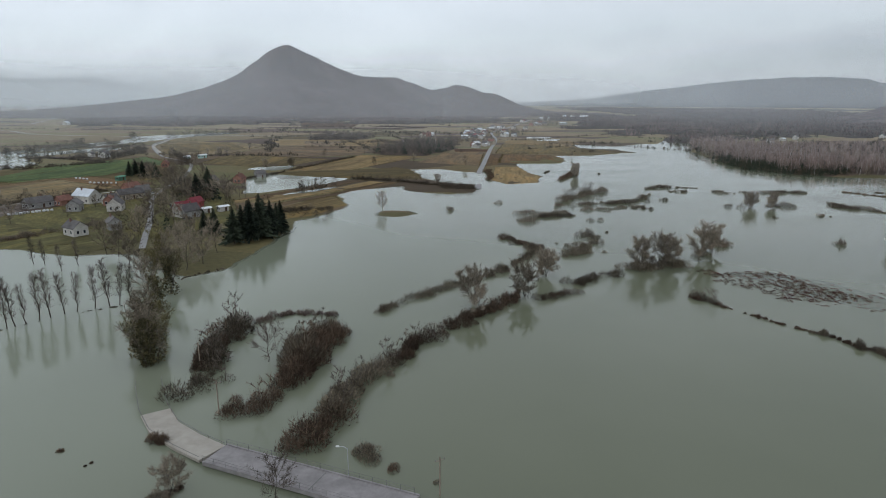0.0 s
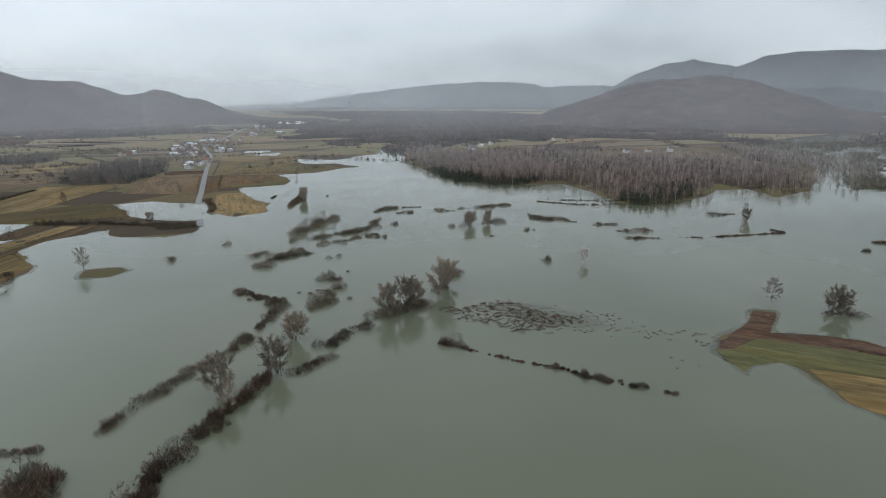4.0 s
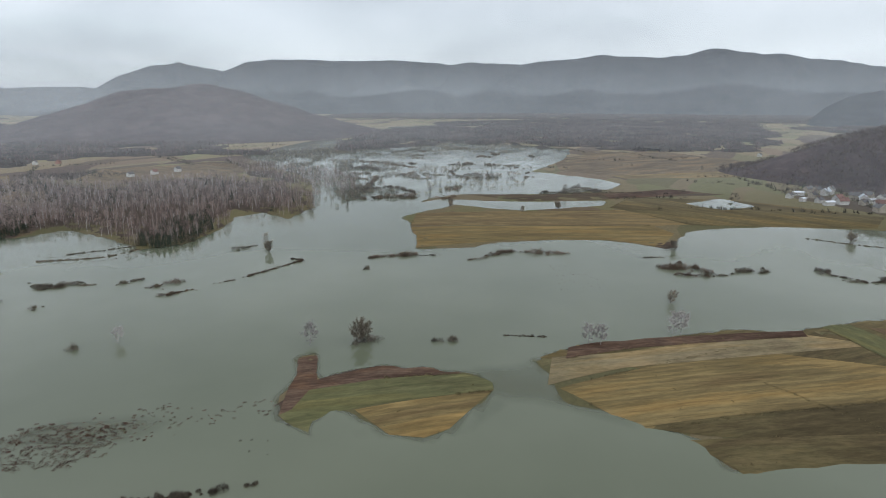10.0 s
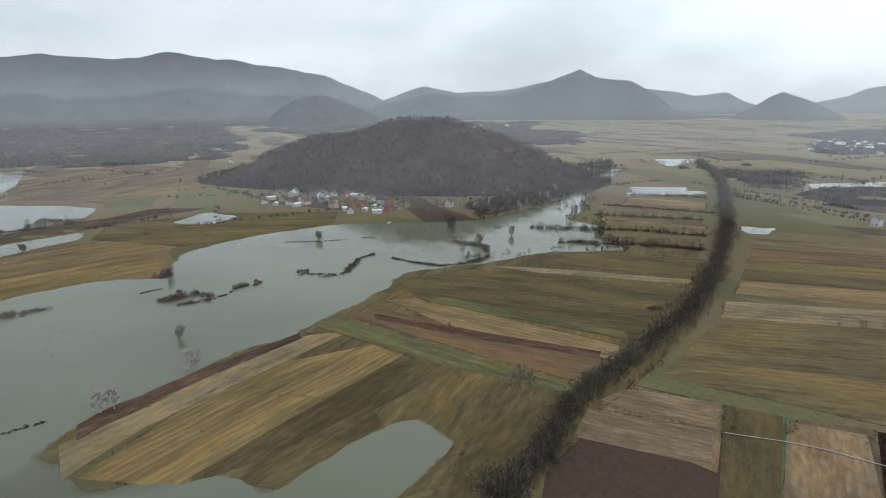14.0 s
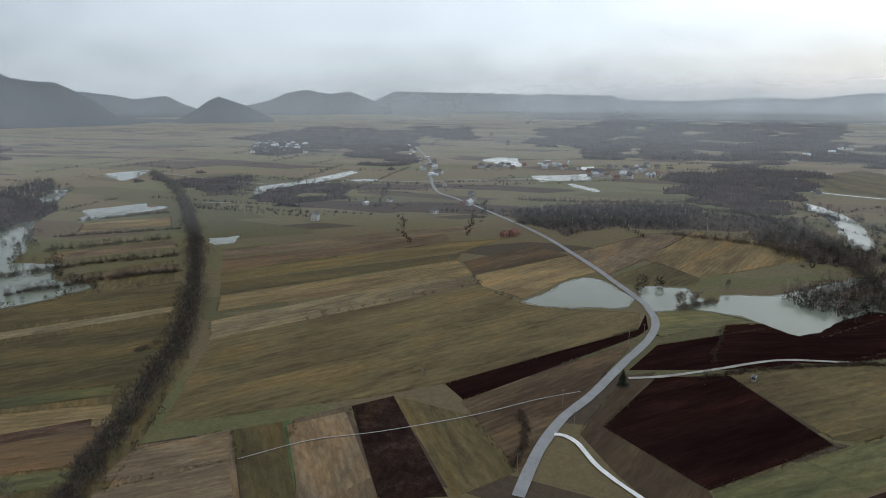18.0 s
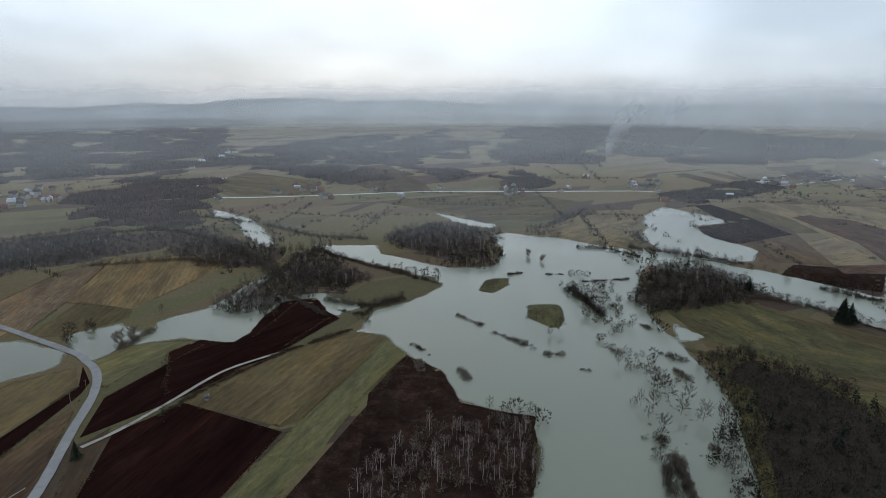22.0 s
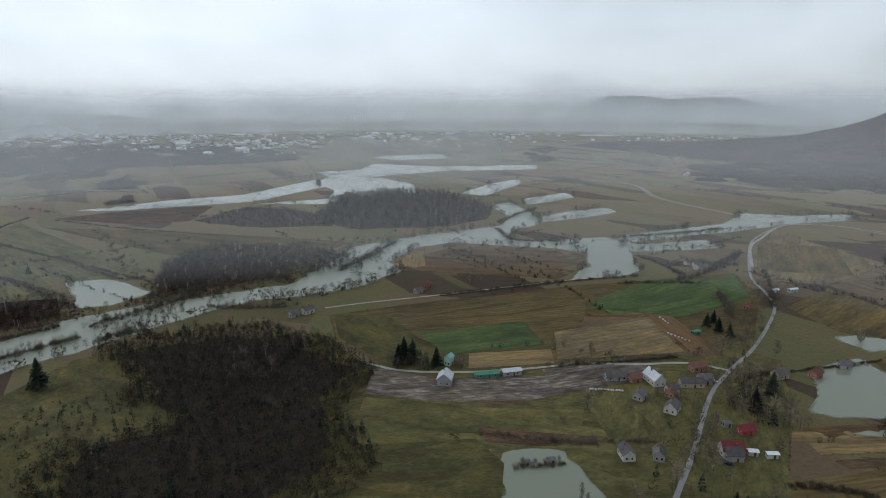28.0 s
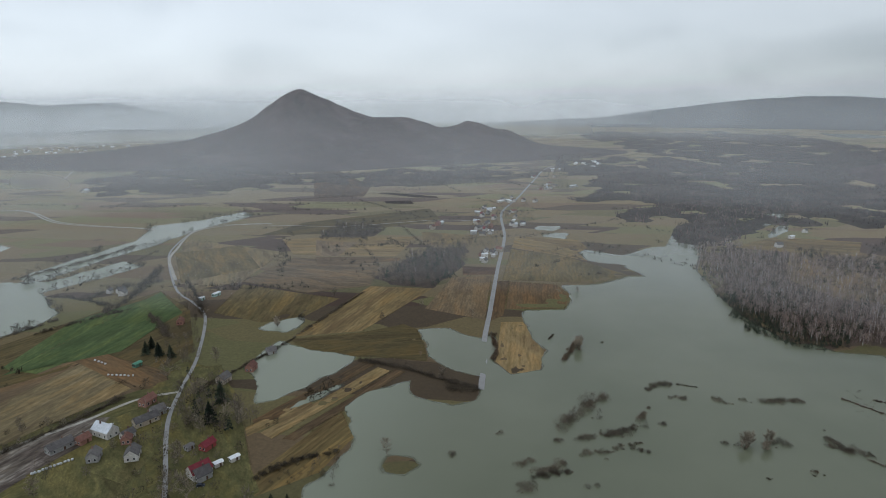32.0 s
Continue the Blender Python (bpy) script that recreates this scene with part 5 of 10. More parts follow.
HEDGES.append((2.8, 2.2, "shrub", [(88.6, 138), (91.2, 135.3)]))
HEDGES.append((2.2, 1.2, "rust", [(91.2, 135.3), (94.3, 128.5), (102.5, 118.7)]))
HEDGES.append((2.8, 2.2, "shrub", [(94.3, 128.5), (99.7, 121.7)]))
HEDGES.append((2.8, 1.9, "shrub", [(101.3, 119.4), (104.1, 116.3)]))
HEDGES.append((2.2, 1.4, "shrub", [(105.8, 113.3), (107.9, 110.7)]))
HEDGES.append((5.5, 3.4, "shrub", [(39.8, 177.4), (47.9, 184.7), (56, 187.8)]))
HEDGES.append((5.5, 3.6, "rust", [(28, 163.9), (32.9, 166), (37.5, 170.2)]))
HEDGES.append((5.5, 4.3, "shrub", [(61.2, 194.4), (70.9, 196.7), (81.3, 200.5)]))
HEDGES.append((5.5, 3.6, "shrub", [(91.2, 213), (96.4, 214)]))
HEDGES.append((5.5, 3.8, "rust", [(103.4, 227), (110.7, 228.3)]))
HEDGES.append((7.7, 3.6, "shrub", [(44.1, 210.3), (50.8, 219.4), (59.1, 233.8)]))
HEDGES.append((8.8, 3.6, "shrub", [(55.3, 247.5), (61.2, 240.8), (64.4, 240.6)]))
HEDGES.append((4.4, 1.9, "shrub", [(42.6, 229.7), (48.1, 228)]))
HEDGES.append((6.6, 2.2, "rust", [(24.3, 240.3), (29.9, 228.7)]))
HEDGES.append((6.6, 3.4, "shrub", [(35.6, 273.3), (41.8, 275.6)]))
HEDGES.append((5.5, 1.9, "shrub", [(44.4, 284.3), (52, 286.4), (61.5, 288.8)]))
HEDGES.append((9.9, 5.0, "shrub", [(63.8, 330.4), (74.8, 344.4), (88, 360.3), (98.2, 367.7)]))
HEDGES.append((5.5, 2.4, "shrub", [(124.9, 375.4), (132.1, 382.6), (143.6, 385.1)]))
HEDGES.append((3.3, 1.4, "shrub", [(143.6, 385.1), (157.9, 380.4)]))
HEDGES.append((5.5, 2.4, "shrub", [(135.1, 365), (145.9, 366.6)]))
HEDGES.append((5.5, 2.6, "shrub", [(69.9, 318.1), (82.8, 321.7), (98.6, 324.2)]))
HEDGES.append((5.5, 2.9, "shrub", [(85.8, 321.7), (99.6, 327.7), (110.7, 333.9)]))
HEDGES.append((4.4, 2.9, "shrub", [(110.2, 338.9), (118.8, 354.9)]))
HEDGES.append((5.5, 2.4, "shrub", [(70.8, 304.6), (83.6, 305.7), (93.8, 311.7)]))
HEDGES.append((4.4, 2.2, "shrub", [(96.2, 312.8), (105.1, 315.1)]))
HEDGES.append((5.5, 2.4, "shrub", [(98.8, 308.6), (105.5, 306.5)]))
HEDGES.append((7.7, 3.4, "shrub", [(44.8, 286.9), (52.3, 290.8), (60.9, 295.8)]))
HEDGES.append((4.4, 2.2, "rust", [(37.3, 293.6), (43.3, 297.6)]))
HEDGES.append((7.7, 3.6, "shrub", [(36.8, 276), (42.3, 276.9)]))
HEDGES.append((7.7, 3.8, "shrub", [(69.6, 274.7), (72.6, 273.8)]))
HEDGES.append((4.4, 1.9, "shrub", [(162.1, 364.6), (169.7, 356.1)]))
HEDGES.append((6.6, 2.4, "shrub", [(189.7, 361.9), (206.5, 362.1), (213.8, 360)]))
HEDGES.append((7.7, 3.4, "shrub", [(145.9, 313.4), (153.7, 312.4)]))
HEDGES.append((5.5, 2.9, "shrub", [(165.7, 314.7), (173.1, 314.8), (181.4, 312.7)]))
HEDGES.append((8.8, 3.1, "shrub", [(203.5, 320.7), (208.5, 310.3), (214.9, 306.7)]))
HEDGES.append((4.4, 2.2, "shrub", [(215.3, 305.1), (220.8, 302.6)]))
HEDGES.append((4.4, 3.1, "rust", [(80.3, 421.6), (88.3, 437.6), (97.5, 455.9)]))
HEDGES.append((2.2, 1.7, "shrub", [(76.2, 461.4), (81.1, 470.8)]))
HEDGES.append((3.3, 3.6, "shrub", [(27.9, 323.5), (29.5, 324.7)]))
HEDGES.append((3.3, 3.1, "shrub", [(3.1, 303.3), (4.5, 303.3)]))
HEDGES.append((3.3, 2.9, "shrub", [(115.2, 453.8), (118.4, 454.9)]))
HEDGES.append((3.3, 2.9, "shrub", [(120.7, 334), (123, 335.3)]))
HEDGES.append((4.4, 2.2, "rust", [(59.1, 316.3), (62.3, 315.8)]))
HEDGES.append((3.3, 2.4, "shrub", [(179.1, 288.5), (182, 290.4)]))
HEDGES.append((2.2, 1.7, "shrub", [(154.5, 283.6), (155.5, 283.6)]))
HEDGES.append((3.3, 1.7, "shrub", [(178.5, 364), (182.2, 364)]))
HEDGES.append((5.5, 2.2, "shrub", [(200.5, 313.4), (213.1, 304.4)]))
HEDGES.append((3.3, 1.7, "shrub", [(213.3, 300.3), (216.9, 293.2)]))
HEDGES.append((4.4, 1.9, "shrub", [(223.1, 283.8), (233.7, 278.5)]))
HEDGES.append((5.5, 2.4, "rust", [(222.5, 263.9), (237.1, 256.6)]))
HEDGES.append((4.4, 1.7, "rust", [(214.7, 248.8), (229.4, 242.5)]))
HEDGES.append((4.4, 2.4, "shrub", [(304.2, 276.9), (321.4, 272)]))
HEDGES.append((5.5, 2.9, "rust", [(318.2, 187.8), (333.5, 165.5)]))
HEDGES.append((3.3, 2.4, "shrub", [(293.9, 179.6), (298.5, 178.9)]))
HEDGES.append((2.2, 1.2, "rust", [(240.2, 238.1), (257.9, 231.3), (298, 222.5)]))
HEDGES.append((2.2, 1.2, "shrub", [(298.1, 230.5), (296.8, 221.7)]))
HEDGES.append((4.4, 2.2, "shrub", [(195.8, 131.9), (203.4, 125.3)]))
HEDGES.append((3.3, 2.9, "shrub", [(151, 229.2), (152.5, 227.9)]))
HEDGES.append((3.3, 2.4, "shrub", [(177, 286.5), (178.6, 285.1)]))
HEDGES.append((2.2, 1.0, "rust", [(238.8, 365.1), (258.4, 340), (284.2, 334.2)]))
HEDGES.append((2.2, 1.0, "rust", [(257, 363.5), (284, 346), (321, 325.9)]))
HEDGES.append((5.5, 2.4, "rust", [(315.6, 188.2), (325, 176.9), (332.1, 165.8)]))
HEDGES.append((3.3, 1.7, "shrub", [(332.7, 162.5), (336.7, 154.1)]))
HEDGES.append((6.6, 3.1, "rust", [(342, 124), (356.9, 116.8), (364.1, 100.4)]))
HEDGES.append((6.6, 3.1, "rust", [(364.1, 100.4), (369.1, 79.6)]))
HEDGES.append((3.3, 1.4, "shrub", [(332.9, 131.7), (339.3, 124.3)]))
HEDGES.append((7.7, 3.6, "rust", [(354.4, 23), (356.7, 9.9)]))
HEDGES.append((5.5, 2.9, "rust", [(343.4, 14.8), (346.2, -1.1)]))
HEDGES.append((3.3, 2.2, "shrub", [(361, -14.9), (365.1, -23.4)]))
HEDGES.append((4.4, 2.9, "shrub", [(363, -26.4), (372.2, -34)]))
HEDGES.append((4.4, 3.1, "shrub", [(373.4, -55.7), (379.9, -62.8)]))
HEDGES.append((3.3, 1.9, "shrub", [(361.4, -67.3), (366.1, -86.9)]))
HEDGES.append((4.4, 2.6, "shrub", [(363.8, -81.1), (376, -90.2), (396.3, -102.4)]))
HEDGES.append((4.4, 2.9, "shrub", [(396.3, -102.4), (401.8, -116.4), (390.5, -122.6)]))
HEDGES.append((3.3, 1.9, "shrub", [(386.5, -123.2), (365.2, -135.1), (351.9, -145.5)]))
HEDGES.append((5.5, 3.1, "shrub", [(351.9, -145.5), (351.8, -166.5), (360.3, -186.7)]))
HEDGES.append((5.5, 3.6, "shrub", [(409.8, -182.4), (391.1, -194.5), (369.8, -189.8)]))
HEDGES.append((4.4, 2.9, "shrub", [(380.8, -56.6), (381.7, -64.5)]))
HEDGES.append((3.3, 1.4, "shrub", [(371.6, -62.1), (362.6, -80.7)]))
HEDGES.append((4.4, 2.9, "shrub", [(365.9, -16.8), (366.6, -23.6)]))
HEDGES.append((4.4, 2.6, "shrub", [(370.8, -28.9), (370.4, -35.8)]))
HEDGES.append((2.2, 1.4, "shrub", [(347.3, -2.7), (356.5, -14.7)]))
HEDGES.append((7.7, 3.6, "rust", [(357.1, 22.9), (357.5, 13.5)]))
HEDGES.append((6.6, 3.6, "rust", [(369, 14.3), (350.5, -1.1)]))
HEDGES.append((5.5, 3.6, "shrub", [(406.7, 21.5), (410.4, 16.8)]))
HEDGES.append((2.2, 1.0, "rust", [(470.1, -65.6), (459.1, -96), (456.1, -135.5)]))
HEDGES.append((2.2, 1.0, "rust", [(376.2, 34.6), (380.7, 23.6)]))
HEDGES.append((2.2, 0.8, "rust", [(229.3, 64.1), (224.4, 81.9)]))
HEDGES.append((3.3, 1.9, "shrub", [(208.8, 104.9), (209.7, 103)]))
HEDGES.append((3.3, 2.2, "shrub", [(212, 99.2), (213.8, 95.6)]))
HEDGES.append((3.3, 2.2, "shrub", [(292.2, 179.3), (294.6, 177.3)]))
HEDGES.append((9.9, 8.4, "tree", [(122.7, -54.3), (131, -71), (142.8, -87.8), (159.5, -108.6)]))
HEDGES.append((9.9, 7.2, "tree", [(159.5, -108.6), (170.3, -129.5), (180.7, -157.1)]))
HEDGES.append((11.0, 7.8, "tree", [(180.7, -157.1), (196.3, -189.4), (211.9, -221.4), (242.3, -265.7)]))
HEDGES.append((11.0, 9.0, "tree", [(242.3, -265.7), (286.1, -325.8), (351.5, -407.7)]))
HEDGES.append((11.0, 9.0, "tree", [(351.5, -407.7), (458, -527), (602.5, -676.2), (735.3, -784.7)]))
HEDGES.append((5.5, 3.8, "shrub", [(224.3, -205), (222.8, -217.9)]))
HEDGES.append((8.8, 4.8, "tree", [(430.3, -265.8), (381.3, -327.9), (335.6, -365.8)]))
HEDGES.append((8.8, 4.8, "tree", [(373.9, -255.1), (343.7, -294.7), (303.3, -330.4)]))
HEDGES.append((8.8, 4.8, "tree", [(449.3, -345.7), (382.1, -417)]))
HEDGES.append((8.8, 4.8, "tree", [(529.1, -458.5), (473.9, -517.8)]))
HEDGES.append((4.4, 3.6, "tree", [(486.2, -390.2), (402.7, -452.3)]))
HEDGES.append((4.4, 2.9, "shrub", [(-221.6, -284.8), (-224, -260.6)]))
HEDGES.append((5.5, 3.1, "shrub", [(-222.8, -248.4), (-224.9, -229.6), (-227.5, -215.8)]))
HEDGES.append((4.4, 2.9, "shrub", [(-225.2, -206.6), (-234.3, -201.3)]))
HEDGES.append((4.4, 2.9, "shrub", [(-173.5, -260.8), (-171.4, -242.5)]))
HEDGES.append((4.4, 2.9, "shrub", [(-175, -217.6), (-171.5, -204.8)]))
HEDGES.append((3.3, 2.4, "shrub", [(-227.2, -181.6), (-230.7, -178.7)]))
HEDGES.append((4.4, 2.9, "shrub", [(-229.4, -424.9), (-240.6, -405.6), (-245.7, -373.6)]))
HEDGES.append((4.4, 2.9, "shrub", [(-245.7, -373.6), (-251.5, -346.7)]))
HEDGES.append((3.3, 2.2, "shrub", [(-309.3, -339.1), (-322.9, -336)]))
HEDGES.append((3.3, 1.9, "shrub", [(-336.1, -321.4), (-347.7, -313.5)]))
HEDGES.append((3.3, 1.9, "shrub", [(-344.1, -291.5), (-362, -283.4), (-379.4, -276)]))
HEDGES.append((6.6, 5.4, "tree", [(-321.4, -284), (-309.8, -257.6), (-297.1, -228.3)]))
HEDGES.append((5.5, 4.1, "shrub", [(-260.5, -194.3), (-259.9, -182.7)]))
HEDGES.append((4.4, 3.6, "shrub", [(-305.4, -206.5), (-303.8, -197.6)]))
HEDGES.append((5.5, 3.6, "shrub", [(-278.1, -171.3), (-281.2, -155.9)]))
HEDGES.append((4.4, 3.1, "shrub", [(-266.1, -155.2), (-261.2, -139.3)]))
HEDGES.append((6.6, 4.8, "shrub", [(-206.2, -118.4), (-187.8, -102.6), (-175.2, -88.8)]))
HEDGES.append((5.5, 4.8, "tree", [(-197.1, -104.8), (-181.8, -86.8), (-171.6, -78)]))
HEDGES.append((3.3, 2.9, "shrub", [(-215.5, -101.2), (-216, -97.3)]))
HEDGES.append((3.3, 3.6, "shrub", [(-206, -81.6), (-204.3, -77.7)]))
HEDGES.append((5.5, 4.1, "tree", [(-423.2, -371.1), (-439.6, -352.9), (-440.6, -312.7)]))
HEDGES.append((4.4, 2.4, "shrub", [(-163, -337.4), (-171.4, -321.1), (-183.6, -329.4)]))
HEDGES.append((5.5, 4.3, "tree", [(-185.2, -332.2), (-211.9, -335.1)]))
HEDGES.append((4.4, 3.6, "shrub", [(-146.1, -386), (-150.5, -330.2)]))
HEDGES.append((6.6, 6.0, "tree", [(-458.6, -345.4), (-477.3, -301.9), (-490.7, -252)]))
HEDGES.append((5.5, 5.4, "tree", [(-409, -201.5), (-424, -166.7), (-416.4, -114), (-429.6, -58.9)]))
HEDGES.append((5.5, 5.4, "tree", [(-429.6, -58.9), (-450.1, -1.1), (-465.1, 60.9)]))
HEDGES.append((5.5, 5.4, "tree", [(-473.1, -177.5), (-480.5, -95.7), (-486.3, -21.6), (-498.7, 53.9)]))
HEDGES.append((5.5, 6.0, "tree", [(-487.7, 71.9), (-504.6, 121.5), (-517.1, 158)]))
HEDGES.append((5.5, 6.0, "tree", [(-451.2, 68.5), (-454.4, 95), (-438.6, 101.1)]))
HEDGES.append((5.5, 6.0, "tree", [(-478.3, 153.1), (-453.1, 181.2), (-440.3, 202.1)]))
HEDGES.append((4.4, 3.8, "shrub", [(-683.9, -142), (-806.7, -33.5)]))
HEDGES.append((4.4, 3.8, "shrub", [(-806.7, -33.5), (-679.7, 19.7), (-573.2, 63.7)]))
HEDGES.append((4.4, 3.6, "shrub", [(-727, 73.9), (-614.4, 106.9), (-591.5, 131.7)]))
HEDGES.append((6.6, 4.8, "tree", [(-511.8, 284.7), (-550, 344.9), (-585.4, 396.1)]))
HEDGES.append((5.5, 4.3, "tree", [(-598.1, 565.1), (-631.9, 639), (-644.2, 686)]))
HEDGES.append((5.5, 4.1, "shrub", [(-570.5, 540.5), (-510.1, 513.2), (-470.6, 557)]))
HEDGES.append((6.6, 3.8, "shrub", [(-450.8, 619.5), (-421.8, 685.7), (-398.6, 774.3)]))
HEDGES.append((5.5, 3.6, "tree", [(-373.8, 563.3), (-339.5, 552.7), (-303, 534.5)]))
HEDGES.append((6.6, 6.0, "tree", [(-295.6, 513.8), (-297.8, 574.1), (-316.4, 661.6)]))
HEDGES.append((5.5, 4.1, "shrub", [(-391.9, 317.3), (-371.9, 376.2), (-347.2, 459.1), (-328.2, 500.4)]))
HEDGES.append((3.3, 3.6, "tree", [(-234.4, 291.7), (-218.3, 320.4), (-197.9, 362.3)]))
HEDGES.append((4.4, 3.6, "shrub", [(-203.1, 201.1), (-172.8, 228.9), (-146.7, 263.9)]))
HEDGES.append((4.4, 3.6, "tree", [(-60.7, 418.7), (-28, 405), (2.8, 383.9), (18.8, 376.1)]))
HEDGES.append((5.5, 4.1, "shrub", [(-0.7, 376), (17, 372.2)]))
HEDGES.append((3.3, 2.6, "shrub", [(-156.7, 370.8), (-141, 408.8), (-119.2, 460.4)]))
HEDGES.append((3.3, 2.6, "shrub", [(-119.2, 460.4), (-103.5, 511.4), (-81.9, 577.6)]))
HEDGES.append((4.4, 3.1, "rust", [(33, 472.9), (34.5, 439.4), (30.9, 419.4)]))
HEDGES.append((4.4, 4.3, "tree", [(-267.3, 611.4), (-233.3, 556.9), (-209.6, 511)]))
HEDGES.append((5.5, 5.0, "tree", [(-255.7, 510.9), (-233.3, 484.1), (-215.4, 460)]))
HEDGES.append((5.5, 5.4, "tree", [(-334.1, 548.5), (-326.8, 582.9), (-290.4, 611.4)]))
HEDGES.append((4.4, 3.6, "shrub", [(-325, 465.3), (-303.5, 496.9), (-280.2, 525.3)]))
HEDGES.append((3.3, 3.1, "shrub", [(-91.7, 279.8), (-76.3, 294.3), (-55.4, 304.8)]))
HEDGES.append((3.3, 2.2, "rust", [(-36.8, -252.9), (-61.5, -269.6), (-104.1, -288.3), (-154.5, -300.6)]))
HEDGES.append((3.3, 2.4, "rust", [(33.5, -200), (28.6, -181), (30.5, -160.3)]))
HEDGES.append((4.4, 3.6, "shrub", [(-33.5, -348.2), (-54, -371.3)]))
HEDGES.append((5.5, 4.8, "tree", [(-214.4, -641.9), (-236.8, -561.6), (-276.7, -511)]))
HEDGES.append((5.5, 4.8, "tree", [(-212.8, -502.9), (-231.8, -424.1), (-247.2, -360.2)]))
HEDGES.append((5.5, 4.8, "tree", [(-164.3, -363.1), (-184.2, -332.1), (-210.9, -332.3)]))
HEDGES.append((4.4, 3.8, "tree", [(71.4, 163.4), (75.1, 158.8)]))
HEDGES.append((2.2, 2.2, "rust", [(-47.4, 89.9), (-44.2, 88.6)]))
HEDGES.append((2.8, 1.9, "shrub", [(-12.8, 87.1), (-7.9, 82.2)]))
HEDGES.append((1.7, 1.2, "rust", [(-7.9, 82.2), (-5.7, 80.8)]))
HEDGES.append((1.8, 1.1, "shrub", [(-0.7, 79), (1.3, 77.5)]))
HEDGES.append((2.2, 1.7, "shrub", [(-41, 75), (-36.7, 75.6)]))
HEDGES.append((1.3, 1.2, "rust", [(-38.1, 77.2), (-37.3, 77.4)]))
HEDGES.append((0.9, 0.6, "rust", [(-60.5, 86.9), (-59.8, 87.3)]))
HEDGES.append((0.9, 0.6, "rust", [(-54.1, 83), (-53.2, 84.5)]))
HEDGES.append((1.8, 0.5, "shrub", [(-106.3, 139.1), (-101.4, 144.1), (-95.5, 150.7), (-83.4, 158.9)]))
HEDGES.append((2.2, 0.7, "shrub", [(-81.2, 182.5), (-76.3, 188.9), (-70.9, 194.2)]))
HEDGES.append((5.5, 2.9, "rust", [(828.9, 469), (810.5, 415.2), (779.8, 359.8)]))
HEDGES.append((6.6, 3.1, "rust", [(557.7, 322.4), (595.2, 310.2), (566.7, 266.6)]))
HEDGES.append((5.5, 3.1, "shrub", [(709.6, 253.3), (715.2, 222.2)]))
HEDGES.append((5.5, 3.1, "shrub", [(713.4, 315.5), (714.2, 290.6)]))
HEDGES.append((4.4, 3.1, "shrub", [(610.4, 249), (622.7, 236.6)]))
HEDGES.append((4.4, 2.2, "shrub", [(689.3, 333), (697.7, 318.7)]))
HEDGES.append((7.7, 5.3, "shrub", [(629.7, 127.9), (655.7, 114.1), (638.5, 90.8)]))
HEDGES.append((3.3, 1.4, "shrub", [(609.8, 147.4), (623.9, 123.2)]))
HEDGES.append((3.3, 0.8, "rust", [(558.6, 235.2), (579.4, 185.2), (597.9, 132.4), (612.2, 87.6)]))
HEDGES.append((3.3, 1.2, "rust", [(630.8, 89.9), (647.9, 26.2)]))
HEDGES.append((4.4, 1.9, "shrub", [(1641.5, 833.3), (1573, 706.7)]))
HEDGES.append((4.4, 2.4, "shrub", [(1061, 387.1), (1056.4, 324.7)]))
HEDGES.append((4.4, 2.4, "rust", [(647.9, 392.2), (642, 358.1)]))
HEDGES.append((5.5, 2.9, "rust", [(515.7, 287.5), (540.2, 266.9)]))
HEDGES.append((3.3, 1.7, "shrub", [(496.9, 305.8), (519.8, 301.9)]))
HEDGES.append((4.4, 2.4, "shrub", [(984.6, 492.4), (1083.4, 476.5)]))
HEDGES.append((3.6, 2.6, "rust", [(690.7, 403.4), (690.3, 391.6), (701, 385.9)]))
HEDGES.append((4.6, 2.0, "rust", [(683.4, 343.2), (703.6, 344.2), (696.5, 332.5)]))
HEDGES.append((5.4, 1.9, "shrub", [(839.8, 243.5), (859.2, 239.3), (856.1, 230)]))
HEDGES.append((6.2, 2.3, "rust", [(541.1, 326.5), (546.6, 325), (548.7, 321.5)]))
HEDGES.append((4.0, 3.5, "shrub", [(766.1, 201.9), (782.5, 197.5), (780.6, 188.9)]))
HEDGES.append((3.5, 2.3, "rust", [(1044.9, 463.5), (1024.7, 448.4), (1038.8, 448.9)]))
HEDGES.append((4.5, 2.3, "rust", [(1108.3, 407.9), (1125.2, 406.1), (1115.8, 395.3)]))
HEDGES.append((6.5, 1.7, "rust", [(957.2, 325.7), (979.9, 326.4), (972.8, 318.6)]))
HEDGES.append((4.8, 3.0, "rust", [(568.3, 338.4), (567.2, 331.6), (570.2, 326.5)]))
HEDGES.append((4.5, 2.6, "shrub", [(828.8, 451.5), (833.6, 443.5), (837.9, 436.1)]))
HEDGES.append((3.4, 3.5, "rust", [(1030.6, 324), (1013.1, 311.1), (1028, 306.9)]))
HEDGES.append((4.2, 3.0, "rust", [(766.4, 427.1), (750.1, 410.6), (760.6, 407.3)]))
HEDGES.append((3.7, 3.0, "shrub", [(608.6, 343.4), (602.5, 334.6), (609.4, 332.4)]))
HEDGES.append((6.4, 1.8, "shrub", [(1022.8, 253.8), (993.8, 244.4), (1004.7, 245.1)]))
HEDGES.append((3.5, 3.5, "rust", [(845.1, 278.1), (847.5, 274), (849.5, 270.6)]))
HEDGES.append((5.2, 1.9, "shrub", [(680, 396.6), (695.9, 394.6), (695.3, 382.9)]))
HEDGES.append((6.1, 2.3, "rust", [(829.4, 233.1), (831.3, 229.8), (833.3, 226.5)]))
HEDGES.append((6.5, 3.0, "rust", [(545.2, 236.8), (540.5, 224.2), (552.1, 217.9)]))
HEDGES.append((4.5, 3.6, "rust", [(833.6, 392.3), (821.3, 380.6), (831.8, 379)]))
